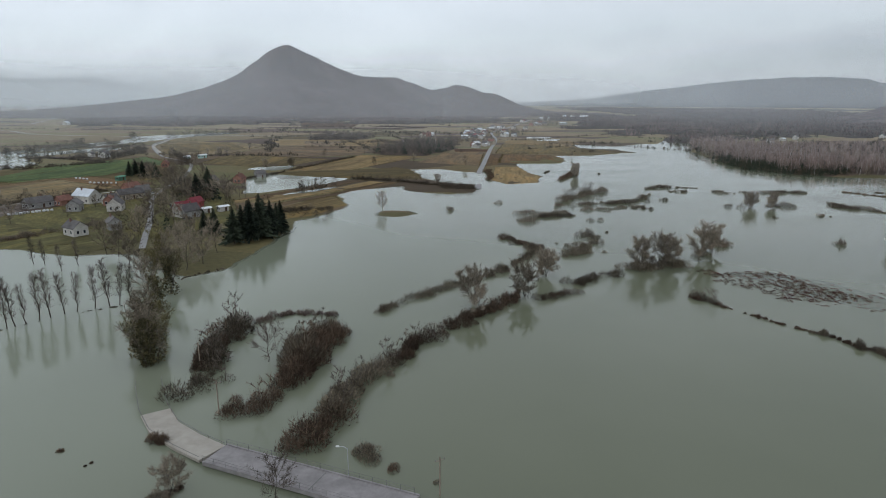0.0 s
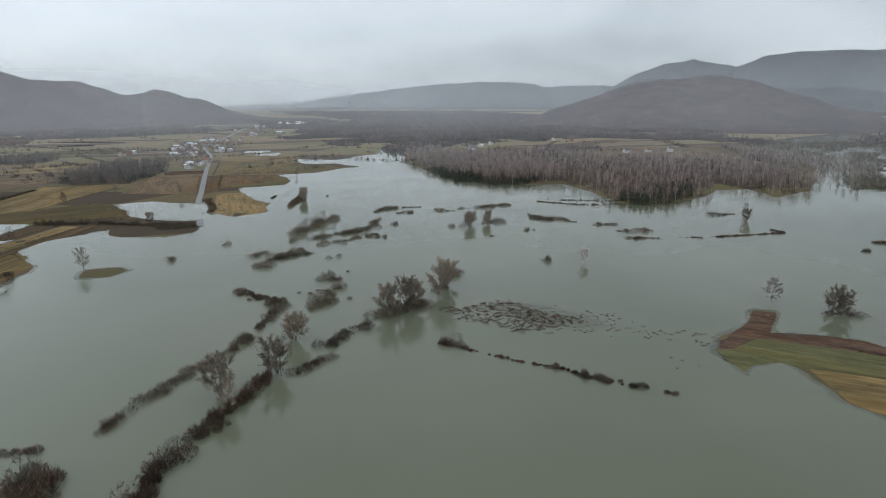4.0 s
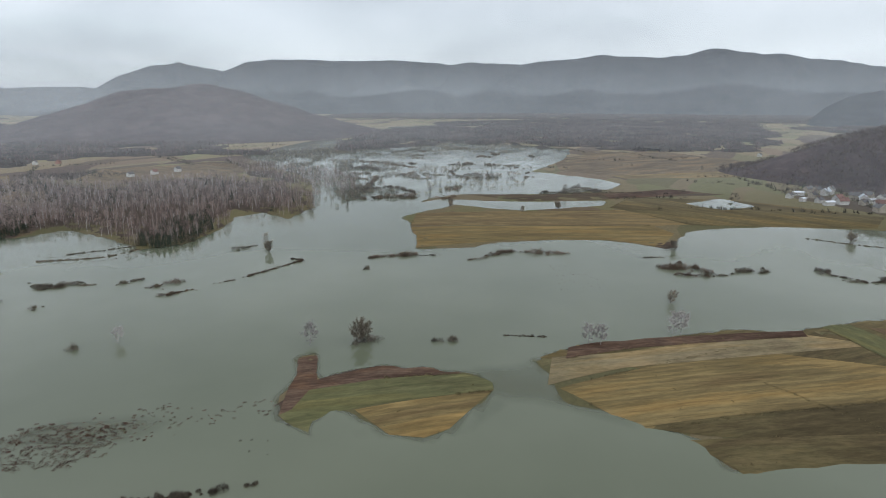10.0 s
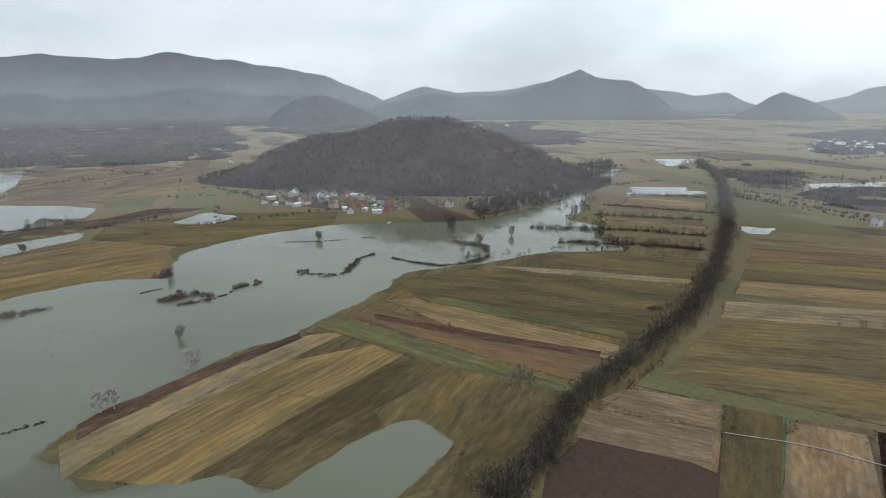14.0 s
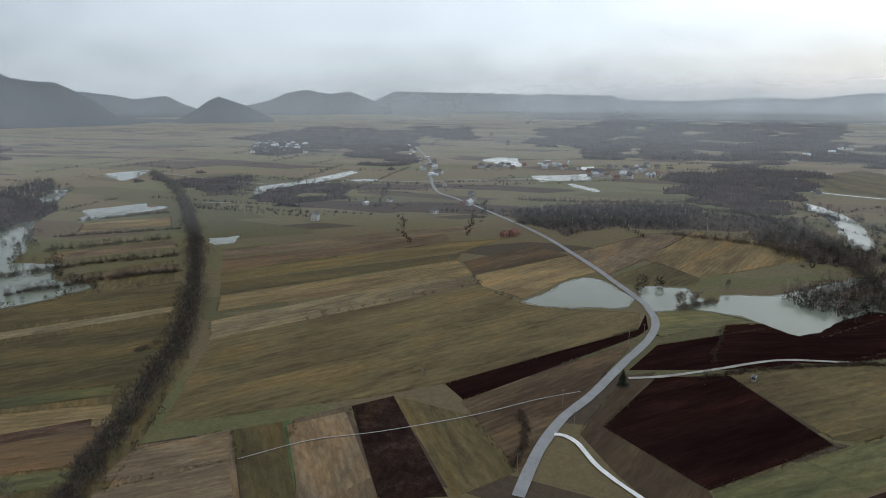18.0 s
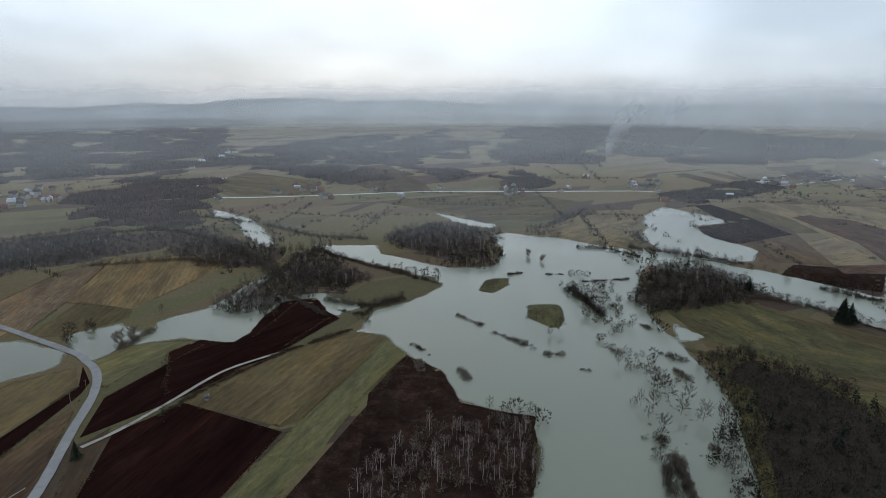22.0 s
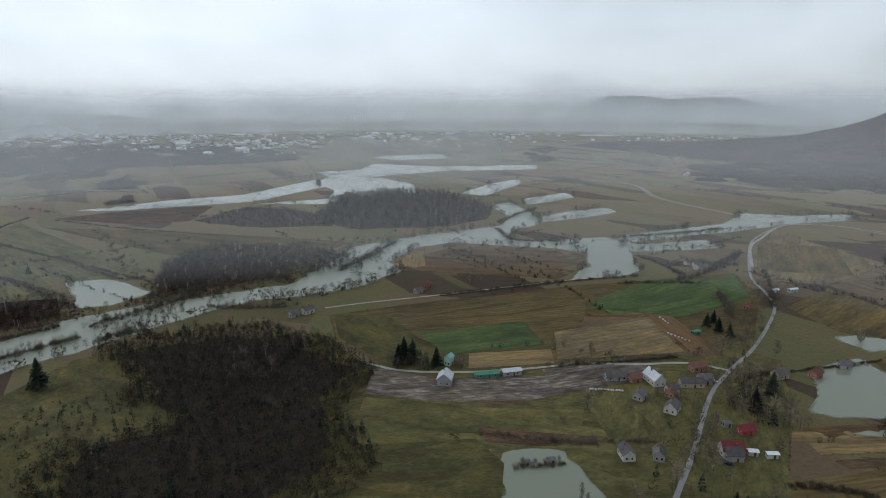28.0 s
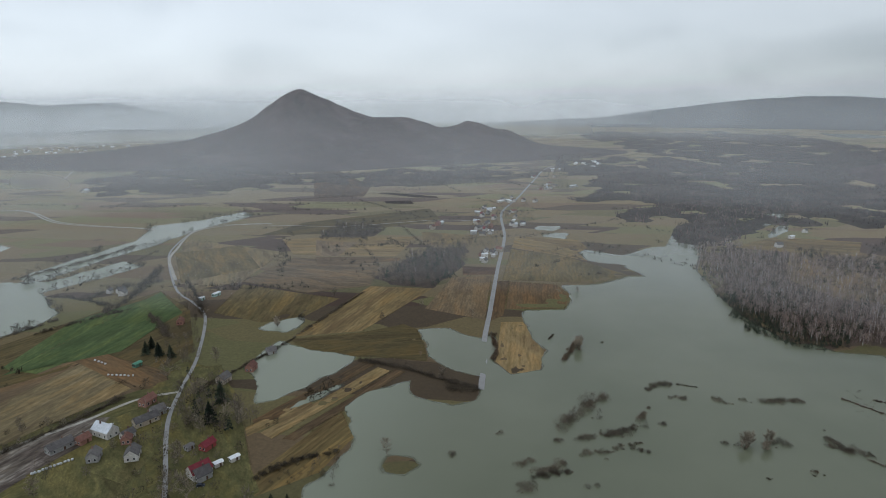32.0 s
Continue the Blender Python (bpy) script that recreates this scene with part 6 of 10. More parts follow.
HEDGES.append((5.0, 2.6, "rust", [(726.6, 192.2), (735.3, 187.8), (733.2, 180.8)]))
HEDGES.append((5.6, 3.0, "rust", [(735.5, 289.7), (725.4, 283.1), (732.6, 282.7)]))
HEDGES.append((4.2, 3.6, "rust", [(840.5, 271.1), (851.9, 266.5), (848.9, 256.9)]))
HEDGES.append((4.4, 2.2, "rust", [(903.4, 416.8), (907.9, 409.1), (913, 400.6)]))
HEDGES.append((5.4, 3.1, "rust", [(704.7, 342.3), (714.7, 337.5), (718.6, 330.8)]))
HEDGES.append((4.7, 2.4, "shrub", [(856.7, 258.4), (846.6, 246.1), (858.8, 240)]))
HEDGES.append((6.4, 2.6, "rust", [(930.3, 430.7), (955.1, 430.4), (950.4, 417.3)]))
HEDGES.append((6.4, 2.3, "shrub", [(971.9, 320.2), (966.3, 310.2), (970.8, 302.4)]))
HEDGES.append((5.5, 2.2, "shrub", [(528.7, 265.2), (530.8, 261.4), (533, 257.7)]))
HEDGES.append((3.9, 3.4, "rust", [(696.3, 244.1), (697.6, 241.8), (698.9, 239.5)]))
HEDGES.append((4.8, 2.4, "rust", [(524.2, 294.3), (524.2, 287), (531.1, 282.5)]))
HEDGES.append((4.5, 3.5, "rust", [(703.9, 263.2), (695.4, 256.1), (703, 253.8)]))
HEDGES.append((3.6, 2.8, "rust", [(734.5, 255.9), (734.4, 244.5), (740, 235)]))
HEDGES.append((4.6, 2.8, "rust", [(678.4, 317.7), (673.6, 304), (684.1, 296.9)]))
HEDGES.append((6.5, 3.5, "rust", [(752.4, 298.3), (760.4, 297.4), (762.2, 294.2)]))
HEDGES.append((4.4, 3.5, "rust", [(827.9, 307.4), (855.3, 306.9), (845.4, 292.8)]))
HEDGES.append((4.7, 2.2, "rust", [(833.4, 328.5), (838.3, 320.2), (843.2, 311.9)]))
HEDGES.append((5.3, 2.2, "rust", [(537.1, 264.9), (533.5, 256.8), (539.8, 253.1)]))
HEDGES.append((9.9, 6.0, "tree", [(104.2, -566.1), (47, -611), (-39.5, -618.4)]))
HEDGES.append((9.9, 6.6, "tree", [(-1.1, -698.8), (-114.1, -675.1), (-153, -560.2), (-158.1, -441.8)]))
HEDGES.append((8.8, 5.4, "tree", [(-34.7, -557.5), (-104.2, -533.7), (-135.2, -494.8)]))
HEDGES.append((7.7, 4.8, "tree", [(124.3, -702.4), (25.9, -712.6), (-67.3, -736.9)]))
HEDGES.append((6.6, 4.8, "shrub", [(-88.8, -813.2), (-170, -725.4), (-208.1, -664.4)]))
HEDGES.append((3.3, 2.9, "shrub", [(-172, 196.3), (-165.7, 206.1), (-160.1, 216.7)]))
HEDGES.append((4.0, 3.0, "shrub", [(-661, -128), (-713, -97), (-760, -62), (-800, -31), (-870, 2), (-951, 35), (-1004, 67)]))
HEDGES.append((4.2, 3.2, "shrub", [(-800, -31), (-710, 6), (-645, 33), (-579, 56)]))
HEDGES.append((3.6, 2.6, "shrub", [(-859, 21), (-768, 54), (-703, 82), (-642, 104), (-585, 128)]))
HEDGES.append((3.0, 2.2, "rust", [(-545, -111), (-564, -72), (-582, -29), (-594, -10)]))
HEDGES.append((3.4, 2.6, "shrub", [(-1199, 56), (-1225, 163), (-1177, 235)]))
HEDGES.append((3.4, 2.6, "shrub", [(-1448, -171), (-1391, -57), (-1280, 57)]))
HEDGES.append((3.0, 2.2, "rust", [(-1059, -388), (-1044, -283), (-1034, -185), (-979, -119)]))
HEDGES.append((3.0, 2.4, "shrub", [(-960, 95), (-843, 161), (-773, 216)]))
HEDGES.append((11, 7.0, "shrub", [(608, 123), (623, 106), (628, 88)]))
HEDGES.append((4, 2.5, "shrub", [(614, 147), (618, 135), (618, 123)]))
HEDGES.append((8, 4.5, "shrub", [(697, 246), (704, 233), (708, 221)]))
HEDGES.append((6, 3.0, "shrub", [(680, 327), (688, 314)]))
HEDGES.append((8, 4.5, "rust", [(595, 244), (608, 232)]))
HEDGES.append((8, 4.0, "rust", [(510, 299), (529, 283)]))
HEDGES.append((8, 5.0, "rust", [(537, 284), (540, 269), (552, 258)]))
HEDGES.append((9, 4.5, "rust", [(749, 439), (740, 403), (746, 377)]))
HEDGES.append((6, 3.5, "shrub", [(697, 278), (736, 258)]))
HEDGES.append((5, 3.0, "rust", [(571, 346), (593, 335), (668, 361)]))
# single trees by kind: x, y, height
TREES = {}
TREES[("alder", 0)] = [(8.9, 149.5, 9), (23.7, 163.3, 7.5), (327.2, 270.8, 7.5), (179.5, -97.8, 9), (179.3, -93.8, 7.5), (173.3, -99, 7.5), (313.7, -268.1, 6), (295.2, -282.5, 7.5), (18.3, 503.5, 9), (-108.1, 565.5, 7.5), (-55.8, 497.9, 7.5), (-25.6, 533.5, 7.5), (-204.7, 658.1, 6), (-214.3, 592.1, 7.5), (-209.2, 601.6, 7.5), (-218.9, 577.5, 7.5), (119.7, 577.8, 6), (-232.8, 319.6, 6), (-223.4, 326.9, 6), (-30.1, 302.4, 10.5), (-64.1, -396.6, 7.5), (95.6, -365.6, 6), (80.2, -219.2, 4.5), (96.6, -367.6, 4.5), (243.3, -98.8, 4.5), (-246.3, -225.4, 6), (-155, 362.2, 10.5), (-151.6, 368.4, 10.5), (-135.1, 322.8, 10.5), (-142.8, 327.6, 12)]
TREES[("alder", 1)] = [(-114.9, 330.8, 10.5), (-125.4, 334.5, 10.5), (-94.2, 184.9, 10.5), (-78.3, 158, 12), (-68, 133.9, 13.5), (-63.4, 121.3, 13.5), (-61, 121.3, 12), (-93, 198.3, 12), (-82.8, 178.9, 12), (-104.3, 198.2, 12), (-113.8, 209.5, 12), (-119.9, 213.4, 12), (-90.4, 205.7, 13.5), (-89.7, 213.6, 13.5), (-79.9, 198.4, 13.5), (-80.6, 213.7, 12), (-82.7, 191.5, 12), (-126.6, 263.4, 13.5), (-133.4, 290.2, 13.5), (-116.8, 263.5, 13.5), (-120.9, 241, 13.5), (-152, 362.8, 13.5), (-162, 362.7, 13.5), (-182.9, 386.5, 13.5), (-161.3, 414, 12), (-187.9, 263, 10.5), (-462.6, 232.2, 6), (-408.3, 361.4, 6), (-408, 367.8, 6), (-247.1, 550.5, 6)]
TREES[("alder", 2)] = [(-228.2, 523.1, 9), (-251.2, 573.7, 9), (-210.7, 585.8, 7.5), (-208.4, 597.1, 7.5), (-206.6, 664.7, 7.5), (-214.1, 326.1, 6), (-224, 305.7, 6), (-227.5, 294.2, 6), (800.8, 154.4, 6), (601.4, 264.4, 6), (819.1, 293, 6), (781, 249.3, 6), (-254.3, 307.2, 7.5), (-251.6, 314.7, 7.5), (-237.9, 324.7, 7.5), (-173.5, 303.8, 6), (-400.5, 358.2, 7.5), (-399.7, 365.6, 7.5), (-171.1, 199, 4.5), (-165.6, 207.8, 4.5), (-162.4, 213.6, 4.5), (-167.7, 202.8, 4.5)]
TREES[("willow", 0)] = [(32.1, 185.6, 9), (8.5, 159.2, 10.5), (23.3, 165.8, 10.5), (31.6, 188.2, 7.5), (63.6, 193.1, 10.5), (70.3, 195.2, 10.5), (76.1, 196.9, 10.5), (88.4, 207.1, 12), (97.6, 217.4, 10.5), (197.5, 132.9, 9), (199.3, 130.5, 7.5), (155.2, 308.8, 7.5), (165.8, 308, 6), (307.8, 254.6, 7.5), (93.4, 441.1, 9), (404.5, 18.4, 6), (470.9, -92, 6), (292.9, 18.6, 6), (507.2, 206.5, 6), (528.7, 115.5, 6), (411.3, -234.2, 7.5), (389.1, -191, 9), (465.9, -92.1, 6), (-139, 487.1, 7.5), (-121.7, 497.6, 7.5), (-4, 393.8, 6), (96.4, 448.2, 7.5), (159.7, 314.6, 7.5), (170.1, 314.7, 7.5), (-270.1, 237.3, 6)]
TREES[("willow", 1)] = [(-268, 241.2, 6), (-40.6, -360.1, 7.5), (-34.2, -354.7, 9), (-156.2, -225.1, 7.5), (-363.2, -374.1, 6), (-359.9, -354.7, 6), (-38.3, 75.6, 6), (498.2, 202.9, 6), (521.8, 112.8, 6), (497.3, 139.4, 4.5), (882.6, -8.6, 6), (825.9, 310.8, 6)]
TREES[("birch", 0)] = [(188.6, 148, 9.8), (163.6, 219.3, 7), (228.1, 47, 8.4), (228.8, 42.7, 8.4), (251.8, 16.8, 9.8), (252.3, 13.9, 9.8)]
TREES[("fir", 0)] = [(-410.6, -137.6, 15.3), (-414.9, -201.1, 11.9), (-410.1, -138.6, 15.3), (-410.2, -133.3, 13.6), (-380.8, 31.4, 18.7), (-715.3, -112.5, 10.2), (-671.3, 45, 8.5), (-840.7, 7.4, 8.5), (-819.3, 3.9, 10.2), (-295.4, 217, 17), (-292.8, 221.6, 15.3), (-278.9, 229.8, 13.6), (-293.5, 211.7, 15.3), (-3.8, -236.7, 8.5), (-73.6, 248.4, 13.6), (-68.2, 247.9, 13.6), (-78.6, 243.8, 13.6), (-136.1, 355.7, 15.3), (-133.3, 331.3, 13.6), (-77.1, 231.4, 15.3), (-74.4, 233.3, 17), (-71.5, 236.3, 17), (-68.9, 241.4, 15.3), (-67, 249.9, 13.6), (-78.8, 226.7, 15.3), (-217.6, 428.3, 10.2), (-206.6, 424.4, 11.9), (-196.2, 420.7, 11.9), (-217.8, 437.7, 10.2), (-96.3, 243.8, 10.2)]
TREES[("fir", 1)] = [(-92, 243.3, 10.2)]
TREES[("oak", 0)] = [(-231.6, -115.6, 10.5), (-237.1, -136.9, 9), (-222.8, -135.1, 9), (-228.6, -124.5, 9), (-213.1, -121.8, 7.5), (-245.4, -151.5, 7.5), (-242.8, -130.6, 7.5), (-206, -88.8, 6), (-288.2, -238, 7.5), (-256.3, -228, 7.5), (-37, 121.4, 9), (-22.8, 73.8, 7.5), (-191.9, 277.1, 6), (-193.6, 284.8, 6), (-173, 279.2, 6), (-134.2, 291.3, 6), (-106.3, 269.6, 6), (-183.1, 239.2, 6)]
TREES[("poplar", 0)] = [(-105.2, 139.9, 13), (-104.3, 141.8, 13), (-102.8, 143.7, 13), (-101.3, 146.1, 14.5), (-99.7, 148.2, 14.5), (-97.6, 150.7, 13), (-95.7, 152.5, 13), (-92.3, 155.1, 13), (-89.3, 157, 14.5), (-87.2, 157.9, 13), (-85.4, 159.4, 13), (-122.7, 191.2, 10.2), (-132.4, 198.1, 10.2), (-137.1, 199.5, 10.2), (-121.2, 198.1, 10.2)]
TREES[("ivied", 0)] = [(-61.5, 119.1, 12), (-60.8, 121.3, 12), (-65.1, 124.3, 12), (-67.6, 133.9, 10.5), (-66.9, 137.5, 10.5), (-72.5, 139.3, 10.5), (-75.8, 155.7, 10.5), (-78, 167.9, 12), (-88.3, 178.9, 12), (-94, 198.3, 12)]
# woods: growth, height, spacing, outline
WOODS = []
WOODS.append(("birch", 9.5, 6, [(306, 754), (353, 778), (325, 652), (322, 583), (339, 542), (371, 524), (317, 443), (285, 443), (262, 454), (249, 527), (248, 569), (268, 671)]))
WOODS.append(("birch", 9.5, 6, [(288, 702), (374, 730), (417, 693), (313, 507), (272, 453), (258, 473), (257, 566)]))
WOODS.append(("birch", 9.5, 6, [(417, 693), (487, 692), (470, 578), (547, 581), (585, 530), (558, 448), (530, 364), (433, 305), (412, 312), (423, 388), (367, 333), (311, 322), (290, 341), (312, 406), (317, 443), (272, 453), (313, 507)]))
WOODS.append(("mixed", 7.5, 3.8, [(-374, -259), (-408, -278), (-457, -284), (-444, -228), (-409, -201), (-338, -211), (-330, -216)]))
WOODS.append(("bare", 8.5, 4.6, [(-640, 158), (-682, 217), (-617, 291), (-552, 326), (-515, 278), (-514, 177), (-522, 120)]))
WOODS.append(("pine", 11, 6, [(-897, 476), (-940, 599), (-831, 669), (-684, 631), (-622, 566), (-622, 489), (-664, 396), (-741, 371)]))
WOODS.append(("bare", 8.5, 4.6, [(-303, -522), (-363, -533), (-402, -468), (-353, -400), (-310, -357), (-293, -388), (-283, -478)]))
WOODS.append(("bare", 8.5, 4.6, [(-396, -277), (-448, -251), (-423, -205), (-394, -193), (-342, -212), (-329, -218), (-361, -251)]))
WOODS.append(("bare", 8.5, 4.6, [(-95, -391), (-124, -402), (-197, -502), (-224, -499), (-210, -397), (-178, -372), (-168, -384), (-126, -370), (-102, -373)]))
WOODS.append(("bare", 8.5, 4.6, [(-112, -591), (-157, -602), (-195, -510), (-158, -470), (-126, -489), (-102, -547)]))
WOODS.append(("birchwood", 8.5, 4.6, [(-73, -150), (-91, -160), (-118, -173), (-132, -178), (-148, -165), (-165, -163), (-166, -154), (-133, -120)]))
WOODS.append(("pine", 11, 6, [(-77, 621), (-28, 750), (21, 756), (8, 653), (-15, 592), (-60, 600)]))
WOODS.append(("bare", 8.5, 4.6, [(-174, 805), (-169, 915), (-97, 873), (-110, 794)]))
WOODS.append(("bare", 8.5, 4.6, [(-91, -388), (-135, -434), (-184, -451), (-211, -390), (-170, -380), (-116, -365)]))
WOODS.append(("pinebush", 3, 3, [(252, 512), (278, 499), (265, 462), (253, 476), (249, 496)]))
WOODS.append(("marsh", 7, 9, [(525, 366), (730, 488), (872, 510), (816, 377), (833, 283), (726, 179), (631, 183), (573, 249), (510, 273), (466, 287), (461, 315)]))
WOODS.append(("marsh", 5, 8, [(453, 395), (528, 381), (491, 330), (400, 283), (372, 307)]))
WOODS.append(("marsh", 5, 14, [(863, 562), (1073, 690), (1075, 532), (1165, 386), (1067, 232), (844, 220), (814, 393)]))
WOODS.append(("carr", 9, 8, [(-331, -295), (-319, -239), (-273, -196), (-270, -227), (-295, -265)]))
WOODS.append(("marsh", 5, 9, [(-427, -194), (-463, -74), (-496, 63), (-505, 141), (-465, 61), (-429, -67), (-416, -147)]))
WOODS.append(("bare", 7, 5, [(495, -243), (540, -313), (573, -401), (744, -545), (886, -606), (584, -359), (520, -259)]))
WOODS.append(("marsh", 7, 8, [(467, -303), (544, -367), (679, -559), (757, -634), (798, -618), (605, -445), (510, -368)]))
WOODS.append(("grove", 9, 17, [(-189, 374), (-200, 481), (-123, 323), (-80, 218), (-84, 190), (-100, 198), (-127, 241)]))
WOODS.append(("grove", 11, 6.5, [(-166, 363), (-145, 371), (-116, 338), (-111, 317), (-134, 312), (-149, 333)]))
WOODS.append(("grove", 8, 9, [(-160, 313), (-151, 324), (-120, 270), (-113, 237), (-130, 231), (-139, 268)]))
WOODS.append(("grove", 8, 8, [(-201, 414), (-213, 475), (-247, 580), (-223, 556), (-189, 466), (-176, 399)]))
WOODS.append(("pine", 10, 6, [(-295, 206), (-309, 226), (-280, 234), (-267, 226), (-284, 213)]))
WOODS.append(("marsh", 5, 5, [(-86, 278), (-55, 305), (-29, 305), (-41, 290), (-60, 271)]))
WOODS.append(("pinebush", 7, 3.2, [(290, 341), (330, 365), (375, 384), (386, 375), (345, 334), (308, 319), (290, 323)]))
WOODS.append(("pine", 9, 4.5, [(-372, 108), (-393, 132), (-383, 166), (-356, 177), (-323, 146), (-330, 109)]))
WOODS.append(("pine", 8, 5, [(-359, 101), (-392, 141), (-370, 158), (-323, 133), (-314, 103)]))
WOODS.append(("marsh", 6, 5, [(-496, 17), (-536, 39), (-546, 95), (-525, 148), (-490, 251), (-502, 304), (-457, 235), (-474, 155), (-462, 81), (-438, 32), (-436, 14)]))
WOODS.append(("marsh", 6, 6, [(-518, 294), (-572, 358), (-585, 396), (-539, 360), (-479, 297)]))
WOODS.append(("marsh", 4, 7, [(1209, 713), (1317, 652), (873, 394), (548, 254), (493, 280), (494, 304)]))
WOODS.append(("marsh", 6, 6, [(1296, 567), (1477, 514), (1324, 276), (1188, 222), (1041, 307), (1105, 440)]))
WOODS.append(("carr", 9, 7, [(-356, -320), (-353, -272), (-298, -208), (-262, -169), (-219, -109), (-199, -103), (-215, -131), (-248, -176), (-292, -244)]))
WOODS.append(("bare", 8, 6, [(416, 739), (471, 675), (428, 611), (388, 675)]))
WOODS.append(("carr", 7, 7, [(-258, -258), (-273, -272), (-288, -264), (-279, -248), (-260, -234), (-257, -241)]))
WOODS.append(("pinebush", 4, 4, [(253, 559), (262, 482), (283, 444), (301, 470), (280, 512), (272, 586)]))
WOODS.append(("bare", 6, 7, [(502, 768), (588, 719), (566, 645), (498, 682)]))
WOODS.append(("grove", 6, 11, [(29, 1064), (76, 1042), (66, 833), (25, 814)]))
WOODS.append(("grove", 6, 10, [(90, 1071), (134, 1077), (112, 880), (78, 876)]))
WOODS.append(("grove", 6, 9, [(234, 1649), (286, 1604), (227, 1255), (176, 1249)]))
WOODS.append(("grove", 7, 8, [(28, 807), (61, 802), (58, 749), (24, 750)]))
WOODS.append(("bare", 6, 8, [(-170, 1352), (-147, 1553), (14, 1512), (102, 1477), (214, 1596), (198, 1467), (65, 1381), (-87, 1307)]))
WOODS.append(("bare", 6, 6, [(133, -603), (67, -697), (-67, -722), (-59, -590), (9, -579), (56, -523), (101, -575)]))
WOODS.append(("bare", 6, 6, [(116, -644), (91, -656), (-1, -703), (-95, -665), (-157, -669), (-167, -611), (-82, -581), (1, -574), (64, -553), (104, -564)]))
WOODS.append(("bare", 6, 5, [(-438, -456), (-577, -504), (-563, -479), (-425, -433)]))
WOODS.append(("bare", 6, 6, [(609, -759), (576, -823), (465, -661), (511, -622)]))
WOODS.append(("bare", 6, 6, [(-851, 239), (-912, 349), (-787, 410), (-707, 373), (-752, 295)]))
WOODS.append(("birch", 8, 6, [(751, 647), (715, 506), (673, 389), (538, 325), (571, 410), (627, 517)]))
WOODS.append(("marsh", 6, 4.5, [(875, 790), (962, 752), (1002, 576), (707, 379), (651, 413), (691, 547)]))
WOODS.append(("marsh", 6, 4.5, [(545, 346), (650, 358), (607, 282), (528, 253), (490, 304)]))
WOODS.append(("marsh", 5, 6, [(1357, 941), (1600, 761), (1109, 396), (898, 456), (970, 629)]))
WOODS.append(("mixed", 7.5, 3.6, [(-291, -153), (-308, -145), (-298, -90), (-283, -72), (-290, -56), (-322, -44), (-348, -14), (-343, 7), (-302, 0), (-282, -1), (-270, -22), (-249, -45), (-236, -49), (-219, -40), (-192, -22), (-185, -63), (-216, -86), (-247, -103), (-263, -116)]))
WOODS.append(("mixed", 7.5, 3.6, [(-435, 70), (-419, 139), (-407, 164), (-360, 188), (-299, 193), (-281, 160), (-231, 146), (-205, 125), (-199, 23), (-217, 16), (-270, 32), (-275, 69), (-294, 87), (-335, 71), (-374, 85)]))
WOODS.append(("juniper", 4.5, 6.5, [(-241, -48), (-277, -1), (-349, 33), (-342, 68), (-287, 59), (-224, 13), (-188, -21)]))
WOODS.append(("bare", 6, 4.5, [(-345, -50), (-372, -30), (-390, 0), (-372, 4), (-352, -22)]))
WOODS.append(("grove", 7, 9, [(776, -99), (717, -166), (613, -227), (558, -267), (524, -244), (562, -195), (625, -143), (689, -86)]))
WOODS.append(("bare", 8, 6, [(558, -267), (647, -414), (803, -583), (857, -706), (739, -609), (584, -429), (508, -324), (497, -247)]))
WOODS.append(("pinebush", 6, 3.4, [(244, 566), (294, 569), (318, 487), (294, 441), (255, 440), (235, 487)]))
WOODS.append(("bare", 7, 5, [(-573, -22), (-603, 16), (-563, 71), (-510, 62), (-502, -5)]))
WOODS.append(("bare", 7, 5, [(-600, 142), (-664, 194), (-621, 192), (-515, 165), (-520, 133), (-572, 123)]))
# far woods, seen as closed canopy: height, outline
CANOPIES = []
CANOPIES.append((9, [(237, 1188), (610, 1916), (1199, 1125), (846, 671), (812, 768), (678, 919), (512, 988), (320, 776)]))
CANOPIES.append((9, [(615, 3547), (1573, 3093), (1411, 1417), (975, 1312), (651, 2040)]))
CANOPIES.append((9, [(1003, 604), (1565, 859), (2098, 759), (2134, -201), (1509, -164), (1180, -85), (1368, 115), (1455, 392)]))
CANOPIES.append((9, [(265, 2375), (660, 1733), (366, 944), (321, 1156), (288, 1634)]))
CANOPIES.append((9, [(887, 2334), (1496, 2215), (576, 833), (500, 911), (685, 1299), (608, 1558)]))
CANOPIES.append((9, [(-673, 1178), (-833, 1445), (-716, 1723), (-495, 1616), (-385, 1280), (-516, 1218)]))
CANOPIES.append((9, [(663, -713), (688, -819), (580, -829), (488, -686), (510, -608)]))
CANOPIES.append((9, [(419, -621), (464, -721), (409, -800), (334, -657), (375, -584)]))
CANOPIES.append((9, [(948, -1351), (1020, -1965), (660, -1320), (733, -1115)]))
CANOPIES.append((9, [(510, -1022), (649, -1361), (537, -1361), (385, -1113), (390, -943)]))
CANOPIES.append((10, [(1110, -1541), (1209, -2209), (692, -1963), (513, -1372), (746, -1298)]))
CANOPIES.append((10, [(88, -1253), (54, -1750), (-169, -1936), (-646, -2363), (-365, -1293), (-116, -1263)]))
CANOPIES.append((11, [(-843, -1014), (-1797, -2121), (-2318, -1827), (-1087, -822), (-928, -906)]))
CANOPIES.append((9, [(-391, -1253), (-863, -1805), (-1258, -1501), (-814, -1254), (-494, -1024)]))
CANOPIES.append((9, [(293, -1846), (112, -3198), (-513, -2355), (-348, -1276), (-60, -1253), (83, -1328)]))
CANOPIES.append((10, [(-1218, -906), (-2049, -1404), (-2171, -1001), (-1876, -655), (-1638, -632), (-1094, -710)]))
